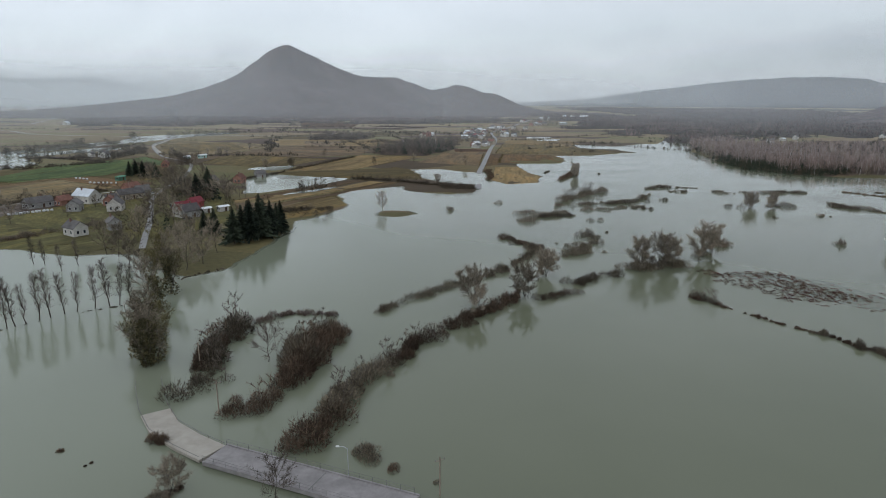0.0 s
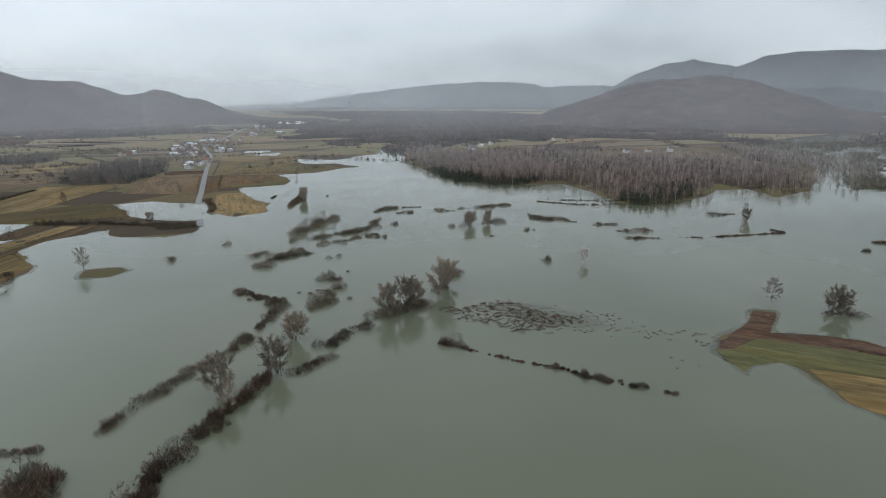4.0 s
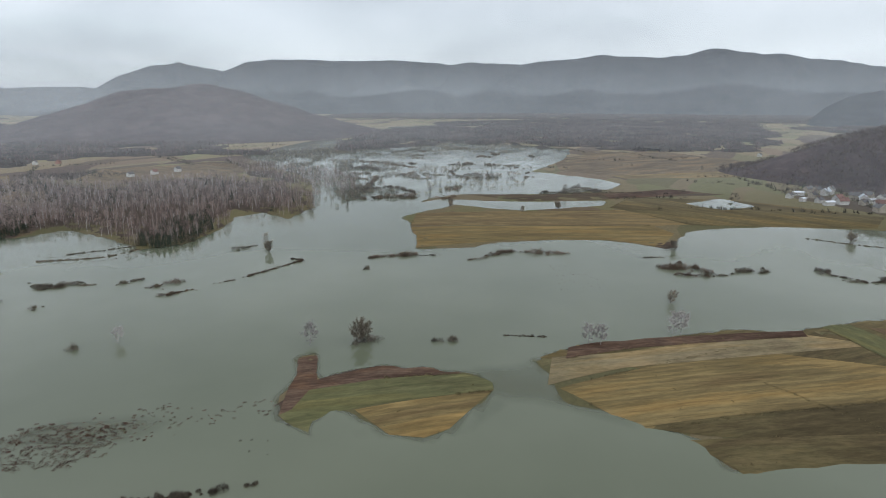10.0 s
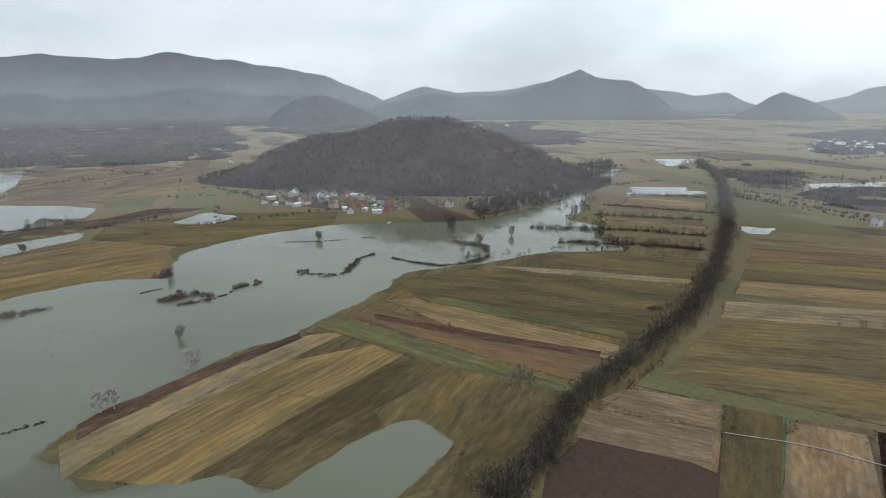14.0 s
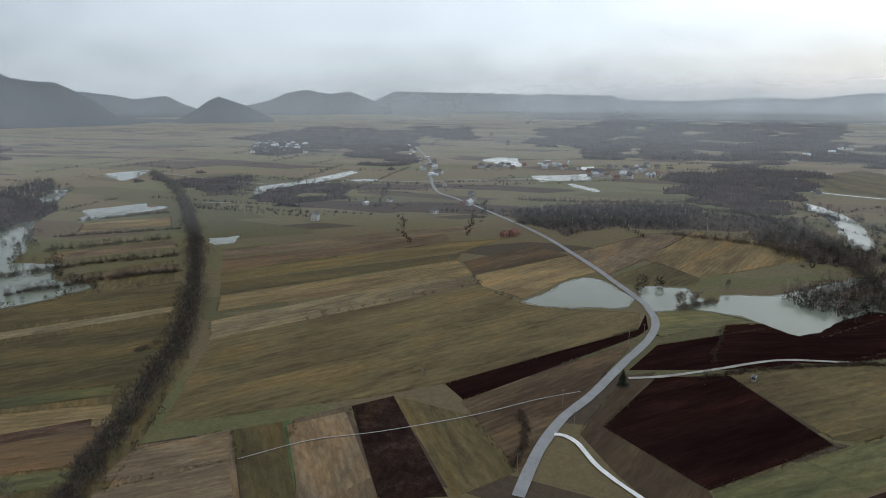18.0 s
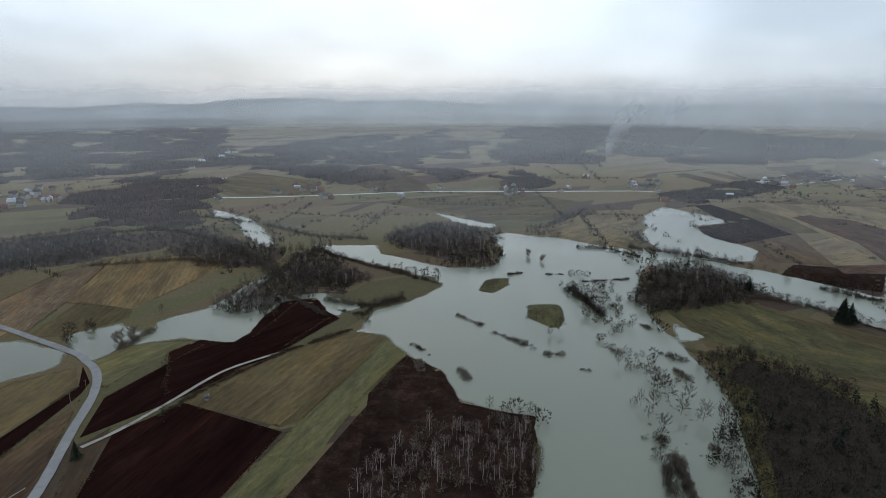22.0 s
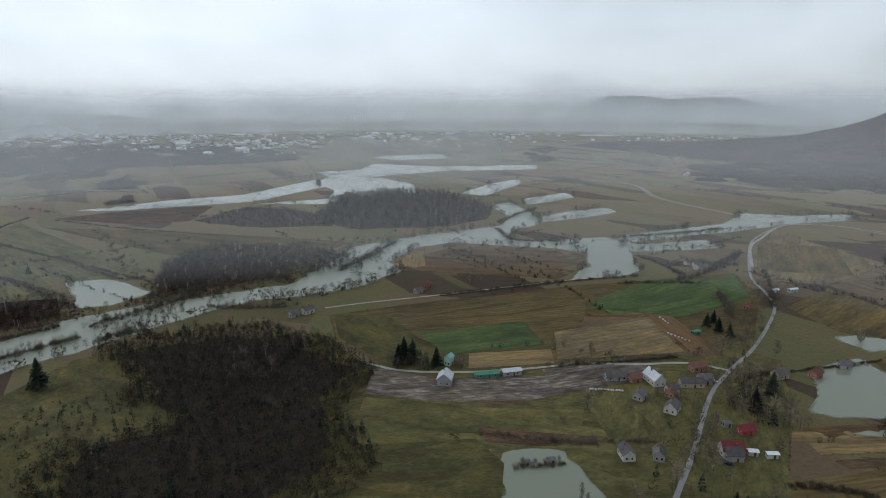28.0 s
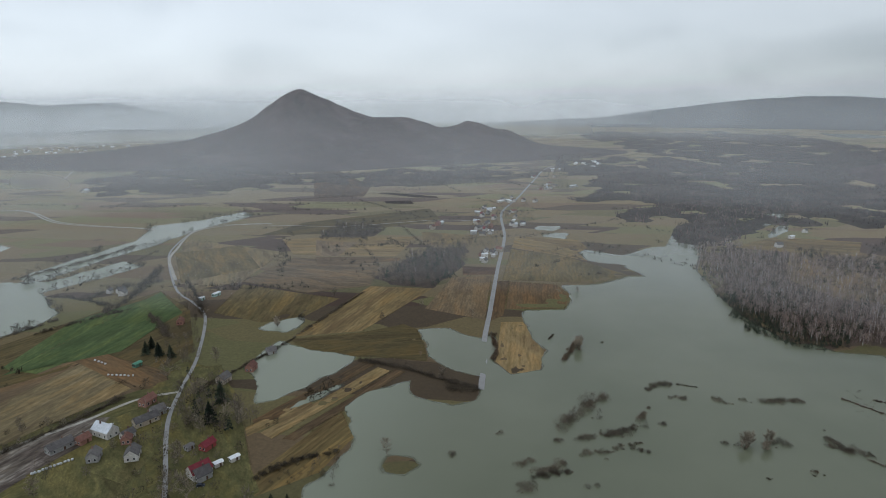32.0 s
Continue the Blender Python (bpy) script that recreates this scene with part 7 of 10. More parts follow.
CANOPIES.append((8, [(-2309, -639), (-2467, -368), (-2102, -349)]))
CANOPIES.append((9, [(-2291, -7), (-2444, 386), (-1792, 803), (-1549, 672), (-1628, 223)]))
CANOPIES.append((9, [(-1909, 66), (-2457, 177), (-2133, 328), (-1604, 271), (-1472, 106)]))
CANOPIES.append((9, [(-2210, 404), (-2109, 754), (-1634, 572), (-1695, 363)]))
CANOPIES.append((8, [(-1439, 1489), (-1468, 1572), (-1144, 1255), (-1134, 1191)]))
CANOPIES.append((9, [(-810, 1364), (-805, 1603), (-414, 1518), (-271, 1507), (-151, 1619), (150, 1736), (97, 1458), (-120, 1317), (-376, 1381)]))
CANOPIES.append((9, [(2103, -1083), (1550, -1148), (1163, -846), (1189, -740)]))
CANOPIES.append((10, [(1480, 806), (1947, 683), (3127, -274), (1653, -141), (1222, 216), (1261, 448)]))
CANOPIES.append((10, [(2200, 892), (2746, 497), (2321, -195), (1552, -150), (1185, -24), (1191, 233), (1524, 630)]))

CANOPIES.append((8, [(-46, -1004), (-155, -1199), (-288, -1447), (-277, -1134), (-195, -863), (-179, -764), (-164, -647), (-105, -660), (-50, -744)]))
CANOPIES.append((9, [(-401, -1470), (-888, -1949), (-1158, -1990), (-625, -1062), (-456, -991), (-373, -1195)]))
CANOPIES.append((9, [(112, -1898), (-103, -2014), (-113, -1541), (62, -1263)]))
CANOPIES.append((9, [(-340, -2936), (-814, -2986), (-539, -1976), (-260, -1982)]))
CANOPIES.append((9, [(762, -5037), (-1031, -4365), (-1146, -3183), (-273, -2974), (498, -3242)]))
CANOPIES.append((9, [(362, -2321), (185, -2372), (117, -1747), (182, -1489), (245, -1522)]))
CANOPIES.append((11, [(-2170, -2174), (-2862, -2195), (-2270, -1366), (-2037, -740), (-1704, -651), (-1413, -926), (-1083, -832), (-912, -919)]))
CANOPIES.append((9, [(-2116, -128), (-2446, 65), (-2319, 340), (-1658, 266), (-1492, 103), (-1693, -67)]))
CANOPIES.append((8, [(847, -2291), (639, -2403), (448, -1692), (605, -1683)]))
CANOPIES.append((8, [(104, -1379), (-2, -1594), (-31, -1273), (72, -1214)]))
CANOPIES.append((8, [(65, -2714), (-244, -3473), (-156, -2107), (14, -1886)]))

CANOPIES.append((9, [(2600, -900), (3900, -700), (4250, 700), (3700, 1900), (2500, 1700), (2750, 500)]))
CANOPIES.append((8, [(1500, -900), (2300, -1500), (2700, -900), (2300, -300), (1700, -400)]))
CANOPIES.append((9, [(-204, -1561), (-298, -1684), (-257, -1207), (-218, -971), (-175, -761), (-161, -672), (-101, -715), (-54, -770), (-106, -1009), (-157, -1015), (-205, -1312)]))
CANOPIES.append((8, [(-367, -1443), (-579, -1701), (-777, -1711), (-589, -1192), (-467, -1026), (-406, -1134), (-360, -1260)]))
CANOPIES.append((8, [(-425, -918), (-552, -1100), (-805, -1281), (-1002, -1723), (-1541, -2234), (-862, -1239), (-736, -1176), (-550, -880), (-474, -882)]))
CANOPIES.append((7, [(33, -1353), (-33, -1684), (-176, -1738), (-187, -1482), (-73, -1373), (-16, -1261)]))
CANOPIES.append((6, [(-915, -1319), (-894, -1161), (-748, -923), (-622, -829), (-571, -814)]))
CANOPIES.append((6, [(-776, -938), (-872, -947), (-665, -676), (-600, -679)]))
CANOPIES.append((6, [(-726, -513), (-899, -532), (-1003, -531), (-956, -448), (-853, -461), (-730, -453)]))
CANOPIES.append((7, [(-1109, -537), (-1238, -518), (-1132, -465), (-1049, -473)]))
CANOPIES.append((8, [(-2108, -213), (-2399, -42), (-2331, 188), (-2264, 353), (-1509, 254), (-1460, 174), (-1714, 155), (-1670, -21), (-1898, -169)]))
CANOPIES.append((7, [(-1303, 211), (-1515, 300), (-1090, 231), (-1062, 175)]))
CANOPIES.append((7, [(-2366, 460), (-2387, 631), (-1661, 450), (-1746, 383)]))
CANOPIES.append((7, [(-2232, -599), (-2386, -480), (-2097, -303), (-1978, -394)]))
CANOPIES.append((7, [(-2185, -971), (-2202, -834), (-1897, -683), (-1651, -671), (-1644, -728)]))

# ---- growth ----
SHRUB = surface("bare_willow_scrub", (0.050, 0.042, 0.030), (0.200, 0.168, 0.120), 0.8, rough=1.0, grain=(0.110, 0.091, 0.064), bump=0, big=0.15, island=0.6)
RUST = surface("rusty_bramble_scrub", (0.046, 0.033, 0.024), (0.168, 0.118, 0.083), 0.8, rough=1.0, grain=(0.096, 0.067, 0.047), bump=0, big=0.15, island=0.6)
DARK_SCRUB = surface("wet_thorn_thicket", (0.014, 0.011, 0.009), (0.088, 0.069, 0.051), 0.6, rough=1.0, grain=(0.041, 0.032, 0.023), bump=0, big=0.05, island=0.6)
PLAIN_SCRUB = surface("field_edge_scrub", (0.038, 0.032, 0.022), (0.112, 0.094, 0.066), 0.5, rough=1.0, bump=0, big=0.02, island=0.5)
RED_TUFT = surface("red_brown_tussock", (0.036, 0.007, 0.006), (0.105, 0.022, 0.017), 0.9, rough=1.0, bump=0, big=0.2, island=0.5)
IVY = surface("olive_ivy_leaves", (0.040, 0.037, 0.018), (0.165, 0.140, 0.068), 0.9, rough=0.8, bump=0, big=0.25, island=0.6)
HILL_TWIG = surface("oak_twigs_on_the_hill", (0.058, 0.038, 0.031), (0.165, 0.112, 0.092), 0.4, rough=1.0, bump=0, big=0.03, island=0.6)
TWIG = surface("grey_brown_twigs", (0.048, 0.039, 0.032), (0.150, 0.124, 0.102), 0.6, rough=1.0, bump=0, big=0.1, island=0.6)
SINGLE_TWIG = surface("beige_willow_twigs", (0.105, 0.088, 0.066), (0.300, 0.252, 0.192), 0.6, rough=1.0, bump=0, big=0.1, island=0.6)
WHITE_TWIG = surface("white_birch_twigs", (0.200, 0.186, 0.172), (0.450, 0.420, 0.390), 0.6, rough=1.0, bump=0, big=0.1, island=0.6)
PALE_TWIG = surface("pale_birch_twigs", (0.160, 0.118, 0.102), (0.350, 0.270, 0.240), 0.6, rough=1.0, bump=0, big=0.1, island=0.6)
BARK = surface("wet_bark", (0.038, 0.032, 0.026), (0.110, 0.094, 0.076), 1.5, rough=0.9, bump=0.3, big=0.3)
BIRCH_BARK = surface("white_birch_bark", (0.26, 0.24, 0.225), (0.58, 0.55, 0.52), 2.0, rough=0.8, bump=0.2, big=0.5, island=0.4)
NEEDLES = surface("fir_needles", (0.013, 0.019, 0.014), (0.050, 0.062, 0.042), 0.9, rough=0.9, bump=0, big=0.2, island=0.6)
# CANOPY and FAR_TWIG are lightened towards mauve: distance haze put into the colour
CANOPY = surface("hazed_winter_canopy", (0.022, 0.016, 0.015), (0.100, 0.070, 0.064), 0.10, rough=1.0, grain=(0.042, 0.033, 0.028), bump=0.8, big=0.012)
FAR_TWIG = surface("hazed_far_twigs", (0.050, 0.036, 0.035), (0.160, 0.112, 0.106), 0.05, rough=1.0, bump=0, big=0.006, island=0.6)
MUD = surface("drowned_sod", (0.030, 0.022, 0.016), (0.080, 0.058, 0.040), 0.9, rough=0.7, big=0.2)


def joined(name, pieces, material, parent=None, label="", smooth=False):
    """One mesh from arrays of triangles."""
    vs, fs, n = [], [], 0
    for v, f in pieces:
        vs.append(v); fs.append(f + n); n += len(v)
    v, f = np.concatenate(vs).astype(np.float32), np.concatenate(fs).astype(np.int32)
    me = bpy.data.meshes.new(name)
    me.vertices.add(len(v)); me.vertices.foreach_set("co", v.ravel())
    me.loops.add(f.size); me.loops.foreach_set("vertex_index", f.ravel())
    me.polygons.add(len(f)); me.polygons.foreach_set("loop_start", np.arange(0, f.size, 3, dtype=np.int32))
    if smooth:
        me.polygons.foreach_set("use_smooth", np.ones(len(f), bool))
    me.update(calc_edges=True)
    me.materials.append(material)
    ob = new(name, me)
    ob.parent = parent
    return tagged(ob, label)


def unit(v):
    return v / (np.linalg.norm(v, axis=-1, keepdims=True) + 1e-9)


def slivers(base, way, length, width, rng):
    """Thin leaning twigs: one narrow triangle each."""
    n = len(base)
    side = unit(np.cross(way, unit(rng.normal(size=(n, 3))))) * (np.asarray(width) * 0.5).reshape(-1, 1)
    tip = base + way * np.asarray(length).reshape(-1, 1)
    v = np.stack([base - side, base + side, tip], 1).reshape(-1, 3)
    return v, np.arange(3 * n).reshape(n, 3)


def limb(points, radii, sides=4):
    """A tapered branch along the given places."""
    pts = np.array(points, float)
    rings = []
    for k, p in enumerate(pts):
        d = unit(pts[min(k + 1, len(pts) - 1)] - pts[max(k - 1, 0)])
        a = unit(np.cross(d, [0.3, 0.9, 0.1])); b = np.cross(d, a)
        ang = np.arange(sides) * 2 * math.pi / sides
        rings.append(p + radii[k] * (np.cos(ang)[:, None] * a + np.sin(ang)[:, None] * b))
    f = []
    for k in range(len(pts) - 1):
        for s in range(sides):
            i, j = k * sides + s, k * sides + (s + 1) % sides
            f += [(i, j, j + sides), (i, j + sides, i + sides)]
    return np.concatenate(rings), np.array(f)


def moved(piece, place, turn=0.0, size=1.0, tall=None):
    v, f = piece
    c, s = math.cos(turn), math.sin(turn)
    out = np.stack([v[:, 0] * c - v[:, 1] * s, v[:, 0] * s + v[:, 1] * c, v[:, 2]], 1) * np.array([size, size, size if tall is None else tall])
    return out + np.array(place), f


def bare_tree(seed, height, spread, stems=1, limbs=12, boughs=6, twigs=11, start=0.25, droop=0.0, width=0.005, up=0.6):
    """A leafless tree: wood (trunk and limbs) and crown (boughs and twigs), in three orders of branching."""
    rng = np.random.RandomState(seed)
    wood, tw = [], []
    for s in range(stems):
        lean = rng.normal(0, 0.07 + 0.14 * (stems > 1), 2)
        hs = height * rng.uniform(0.8, 1.0)
        line = [np.array([rng.normal(0, 0.02) * (stems > 1), rng.normal(0, 0.02) * (stems > 1), -0.03]) * height]
        for k in range(1, 6):
            t = k / 5
            line.append(np.array([lean[0] * hs * t + rng.normal(0, 0.012) * hs, lean[1] * hs * t + rng.normal(0, 0.012) * hs, hs * 0.86 * t]))
        r0 = 0.0135 * hs / (1 + 0.35 * (stems > 1))
        wood.append(limb(line, [r0 * (1 - 0.18 * k) for k in range(6)], 5))
        for b in range(limbs):
            t = start + (1 - start) * (b + rng.rand()) / limbs
            at = np.array([np.interp(t * 5, range(6), [p[i] for p in line]) for i in range(3)])
            ang = b * 2.4 + rng.uniform(-0.6, 0.6)
            way = unit(np.array([math.cos(ang), math.sin(ang), up + 0.9 * t * t + rng.uniform(-0.2, 0.2)]))
            ln = spread * hs * (0.62 + 0.75 * math.sin(math.pi * min(1.0, 0.2 + 0.75 * (t - start) / (1 - start)))) * rng.uniform(0.65, 1.0)
            m = at + way * ln * 0.5 + np.array([0, 0, 0.05 * ln])
            e = at + way * ln + np.array([0, 0, (0.16 - droop) * ln])
            wood.append(limb([at, m, e], [r0 * 0.36 * (1.1 - 0.6 * t), r0 * 0.22, r0 * 0.06], 3))
            q = rng.uniform(0.25, 1.0, (boughs, 1))
            base = np.where(q < 0.5, at + (m - at) * (q * 2), m + (e - m) * (q * 2 - 1))
            d = unit(way + rng.normal(0, 0.55, (boughs, 3)) + np.array([0, 0, 0.25 - droop]))
            bl = hs * spread * rng.uniform(0.28, 0.62, boughs)
            tw.append(slivers(base, d, bl, width * 1.8 * hs / height, rng))
            p = rng.uniform(0.15, 1.0, (boughs, twigs, 1))
            tb = (base[:, None] + d[:, None] * bl[:, None, None] * p).reshape(-1, 3)
            td = unit(np.repeat(d, twigs, 0) * 0.7 + rng.normal(0, 0.6, (boughs * twigs, 3)) + np.array([0, 0, 0.15 - 1.6 * droop]))
            tw.append(slivers(tb, td, hs * rng.uniform(0.05, 0.13, len(tb)), width * rng.uniform(0.7, 1.3, len(tb)), rng))
    return wood, tw


def fir_tree(seed, height, spread):
    rng = np.random.RandomState(seed)
    wood = [limb([(0, 0, -0.3), (0, 0, height * 0.5), (0, 0, height * 0.97)], [0.02 * height, 0.013 * height, 0.01], 5)]
    tw = []
    n = 800
    t = rng.rand(n) ** 0.8
    ang = rng.uniform(0, 2 * math.pi, n)
    reach = spread * height * (1.04 - t) * rng.uniform(0.4, 1.1, n) * (0.85 + 0.2 * np.sin(3 * ang + seed))
    base = np.stack([0.1 * reach * np.cos(ang), 0.1 * reach * np.sin(ang), height * (0.10 + 0.88 * t)], 1)
    d = unit(np.stack([np.cos(ang), np.sin(ang), -0.25 + 0.45 * t], 1))
    tw.append(slivers(base + d * reach[:, None] * 0.98, -d, reach * 0.95, height * 0.045 * (1.2 - t), rng))
    d2 = unit(np.stack([np.cos(ang), np.sin(ang), -0.55 + 0.3 * t], 1))
    tw.append(slivers(base, d2, reach * 0.8, height * 0.045 * (1.2 - t), rng))
    return wood, tw


def bush(rng, r, h, n=70, width=0.09):
    """A leafless bush: a rounded cloud of short fine twigs, and thin rods that rise out of it. Arrays of both."""
    k = 3 * n
    an, q = rng.uniform(0, 2 * math.pi, k), np.sqrt(rng.rand(k))
    top = h * (1 - 0.62 * q * q) * (0.82 + 0.18 * np.cos(an * 2 + rng.uniform(0, 6)))
    base = np.stack([r * q * np.cos(an), r * q * np.sin(an), top * rng.uniform(-0.04, 0.74, k)], 1)
    d = unit(np.stack([np.cos(an) * q * 0.7, np.sin(an) * q * 0.7, np.full(k, 0.8)], 1) + rng.normal(0, 0.5, (k, 3)))
    mass = slivers(base, d, h * rng.uniform(0.10, 0.24, k), max(h * 0.028, width) * rng.uniform(0.6, 1.5, k), rng)
    m = n // 2
    q = np.sqrt(rng.rand(m)); an = rng.uniform(0, 2 * math.pi, m)
    base = np.stack([r * 0.8 * q * np.cos(an), r * 0.8 * q * np.sin(an), h * rng.uniform(0.1, 0.4, m)], 1)
    d = unit(np.stack([np.cos(an) * q * 0.35, np.sin(an) * q * 0.35, np.ones(m)], 1) + rng.normal(0, 0.16, (m, 3)))
    rods = slivers(base, d, h * rng.uniform(0.32, 0.66, m) * (1.15 - 0.4 * q), width * 0.8 * rng.uniform(0.6, 1.5, m), rng)
    return mass, rods


WORDS = {"shrub": ("bare grey-brown willow scrub standing in flood water", SHRUB, TWIG), "rust": ("rusty brown bramble hedge standing in flood water", RUST, RUST),
         "reed": ("pale dead reeds above flood water", MUD, PALE_TWIG), "tree": ("row of bare alders and scrub along a ditch", SHRUB, TWIG)}
rng = np.random.RandomState(12)
TREE_ROW = [bare_tree(200 + k, 1.0, 0.30, limbs=7, boughs=4, twigs=5, width=0.015, start=0.15) for k in range(4)]
for width, height, growth, line in HEDGES:
    pts = smooth_line(line, 1.5)
    label, heart_mat, rod_mat = WORDS[growth]
    hearts, rods, wood = [], [], []
    total = sum((b - a).length for a, b in zip(pts, pts[1:]))
    far, near = math.hypot(*line[0]) > 480, math.hypot(*line[0]) < 230
    if near:
        width, height = width * 0.84, height * 0.92
    gap = max(0.75 * min(width * 0.5, height), 0.8) * (1.8 if far else 1.0)
    n = max(3, int(1.5 * total / gap * max(1, width / 4.0)))
    for k in range(n):
        p = pts[min(int((k + rng.rand()) / n * (len(pts) - 1)), len(pts) - 1)]
        # the growth swells and thins along its line, with stragglers out in the water
        swell_here = 0.55 + 1.0 * max(0.0, 0.5 + float(value_noise(np.array([p.x]), np.array([p.y]), 8.5, 99)[0]))
        stray = rng.rand() < 0.10 and growth != "tree"
        reach = width * (0.55 if stray else 0.19 * swell_here)
        x, y = p.x + rng.normal(0, reach), p.y + rng.normal(0, reach)
        z = max(level(x, y), -0.1)
        low = growth == "tree"
        lush = float(value_noise(np.array([x]), np.array([y]), 5.5, 96)[0] + value_noise(np.array([x]), np.array([y]), 2.2, 97)[0] * 0.6) + 0.5
        if hearts and growth != "tree" and ((lush < 0.22 and rng.rand() < 0.8) or (height < 1.5 and rng.rand() < 0.35)):
            continue
        h = height * rng.uniform(0.6, 1.1) * min(1.25, 0.45 + 1.1 * max(lush, 0.1)) * (0.85 if low else 1.0)
        h *= 0.45 if stray else min(1.2, 0.5 + 0.55 * swell_here)
        r = min(width * 0.5 * swell_here, h * 0.95) * rng.uniform(0.55, 1.15)
        a, b = bush(rng, r, h, *((24, 0.36) if far else (115, 0.062) if near else (44, 0.13)))
        hearts.append(moved(a, (x, y, z))); rods.append(moved(b, (x, y, z)))
        if (low and rng.rand() < 0.75) or (growth != "reed" and height > 4 and rng.rand() < 0.22):
            w, t = TREE_ROW[rng.randint(4)]
            s = height * (rng.uniform(0.8, 1.3) if low else rng.uniform(0.95, 1.45))
            turn = rng.uniform(0, 6)
            wood.extend(moved(q, (x, y, z), turn, s) for q in w)
            rods.extend(moved(q, (x, y, z), turn, s) for q in t)
    thing = tagged(new("hedge"), label, "hedge", "hedges of the valley")
    tagged(joined("undergrowth", hearts, heart_mat, thing), kind="stuff")
    tagged(joined("brushwood", rods, rod_mat, thing), kind="stuff")
    if wood:
        tagged(joined("stem_mass", wood, BARK, thing), kind="stuff")

def ivied_tree(seed):
    """A bare tree wrapped to its top in ivy."""
    rng = np.random.RandomState(seed)
    wood, tw = bare_tree(seed, 1.0, 0.22, stems=2, limbs=9, boughs=5, twigs=9, start=0.3, up=1.2)
    n = 900
    t, an = rng.uniform(0.02, 0.85, n), rng.uniform(0, 2 * math.pi, n)
    r = 0.20 * np.sqrt(rng.rand(n)) * (0.75 + 0.4 * np.sin(t * 7 + seed)) * (1.1 - 0.6 * t)
    base = np.stack([r * np.cos(an), r * np.sin(an), t], 1)
    d = unit(np.stack([np.cos(an), np.sin(an), np.full(n, 0.3)], 1) + rng.normal(0, 0.6, (n, 3)))
    return wood, tw + [slivers(base, d, rng.uniform(0.03, 0.07, n), 0.028, rng)]


# single trees
KINDS = {
    "alder": ("bare alder tree with a narrow twiggy crown", BARK, SINGLE_TWIG, lambda s: bare_tree(s, 1.0, 0.30, limbs=16, boughs=8, twigs=18, start=0.16)),
    "willow": ("bare many-stemmed willow tree standing in water", BARK, SINGLE_TWIG, lambda s: bare_tree(s, 1.0, 0.33, stems=4, limbs=9, boughs=8, twigs=26, start=0.10, width=0.0062)),
    "oak": ("broad bare oak tree standing in flood water", BARK, TWIG, lambda s: bare_tree(s, 1.0, 0.42, limbs=16, boughs=8, twigs=14, start=0.22, up=0.35)),
    "birch": ("pale bare birch tree with drooping twigs", BIRCH_BARK, WHITE_TWIG, lambda s: bare_tree(s, 1.0, 0.32, limbs=15, boughs=8, twigs=26, start=0.22, droop=0.12, width=0.008)),
    "poplar": ("slender bare poplar tree in a flooded row", BARK, TWIG, lambda s: bare_tree(s, 1.0, 0.16, limbs=22, boughs=5, twigs=7, start=0.16, up=2.0, width=0.0032)),
    "ivied": ("ivy-clad tree beside the drowned road", BARK, IVY, lambda s: ivied_tree(s)),
    "fir": ("dark green fir tree", BARK, NEEDLES, lambda s: fir_tree(s, 1.0, 0.34)),
}
for kind, (label, bark, twig, make) in KINDS.items():
    models = []
    for v in range(4):
        wood, tw = make(300 + v)
        thing = tagged(new("tree"), label, "tree")
        joined("trunk", wood, bark, thing)
        joined("crown", tw, twig, thing, {"fir": "dark needled crown", "ivied": "olive ivy-clad crown"}.get(kind, "bare twiggy crown"))
        models.append(thing)
    spots = [q for (k, _), l in TREES.items() if k == kind for q in l]
    for k, (x, y, h) in enumerate(spots):
        m = models[k % 4]
        size = h * rng.uniform(0.92, 1.1)
        at = pose(x, y, max(level(x, y), -0.3), 0, 0, rng.uniform(0, 360)) @ Matrix.Diagonal((size, size, size, 1))
        if k < 4:
            m.matrix_basis = at
        else:
            copy_thing(m, at @ Matrix.Diagonal((1 / m.scale.x, 1 / m.scale.y, 1 / m.scale.z, 1)))

# woods: joined trees
def spots_in(poly, gap, jitter, rng, beyond=0.0):
    a = np.array(poly, float)
    gx, gy = np.meshgrid(np.arange(a[:, 0].min(), a[:, 0].max() + gap, gap), np.arange(a[:, 1].min(), a[:, 1].max() + gap, gap))
    p = np.stack([gx.ravel(), gy.ravel()], 1) + rng.uniform(-jitter, jitter, (gx.size, 2)) * gap
    ragged = 14 * value_noise(p[:, 0], p[:, 1], 16, 91) + 6 * value_noise(p[:, 0], p[:, 1], 6, 92)
    return p[outside(p[:, 0], p[:, 1], poly) + ragged < 0.3 * gap + beyond]


def ragged_edge(poly, by, step=7.0):
    """The outline of a plot, cut finer and bent in and out."""
    out = []
    for (ax, ay), (bx, by_) in zip(poly, poly[1:] + poly[:1]):
        n = max(1, int(math.hypot(bx - ax, by_ - ay) / step))
        for k in range(n):
            x, y = ax + (bx - ax) * k / n, ay + (by_ - ay) * k / n
            s = np.array([x]), np.array([y])
            out.append((x + by * float(value_noise(*s, 18, 93)[0]), y + by * float(value_noise(*s, 18, 94)[0])))
    return out


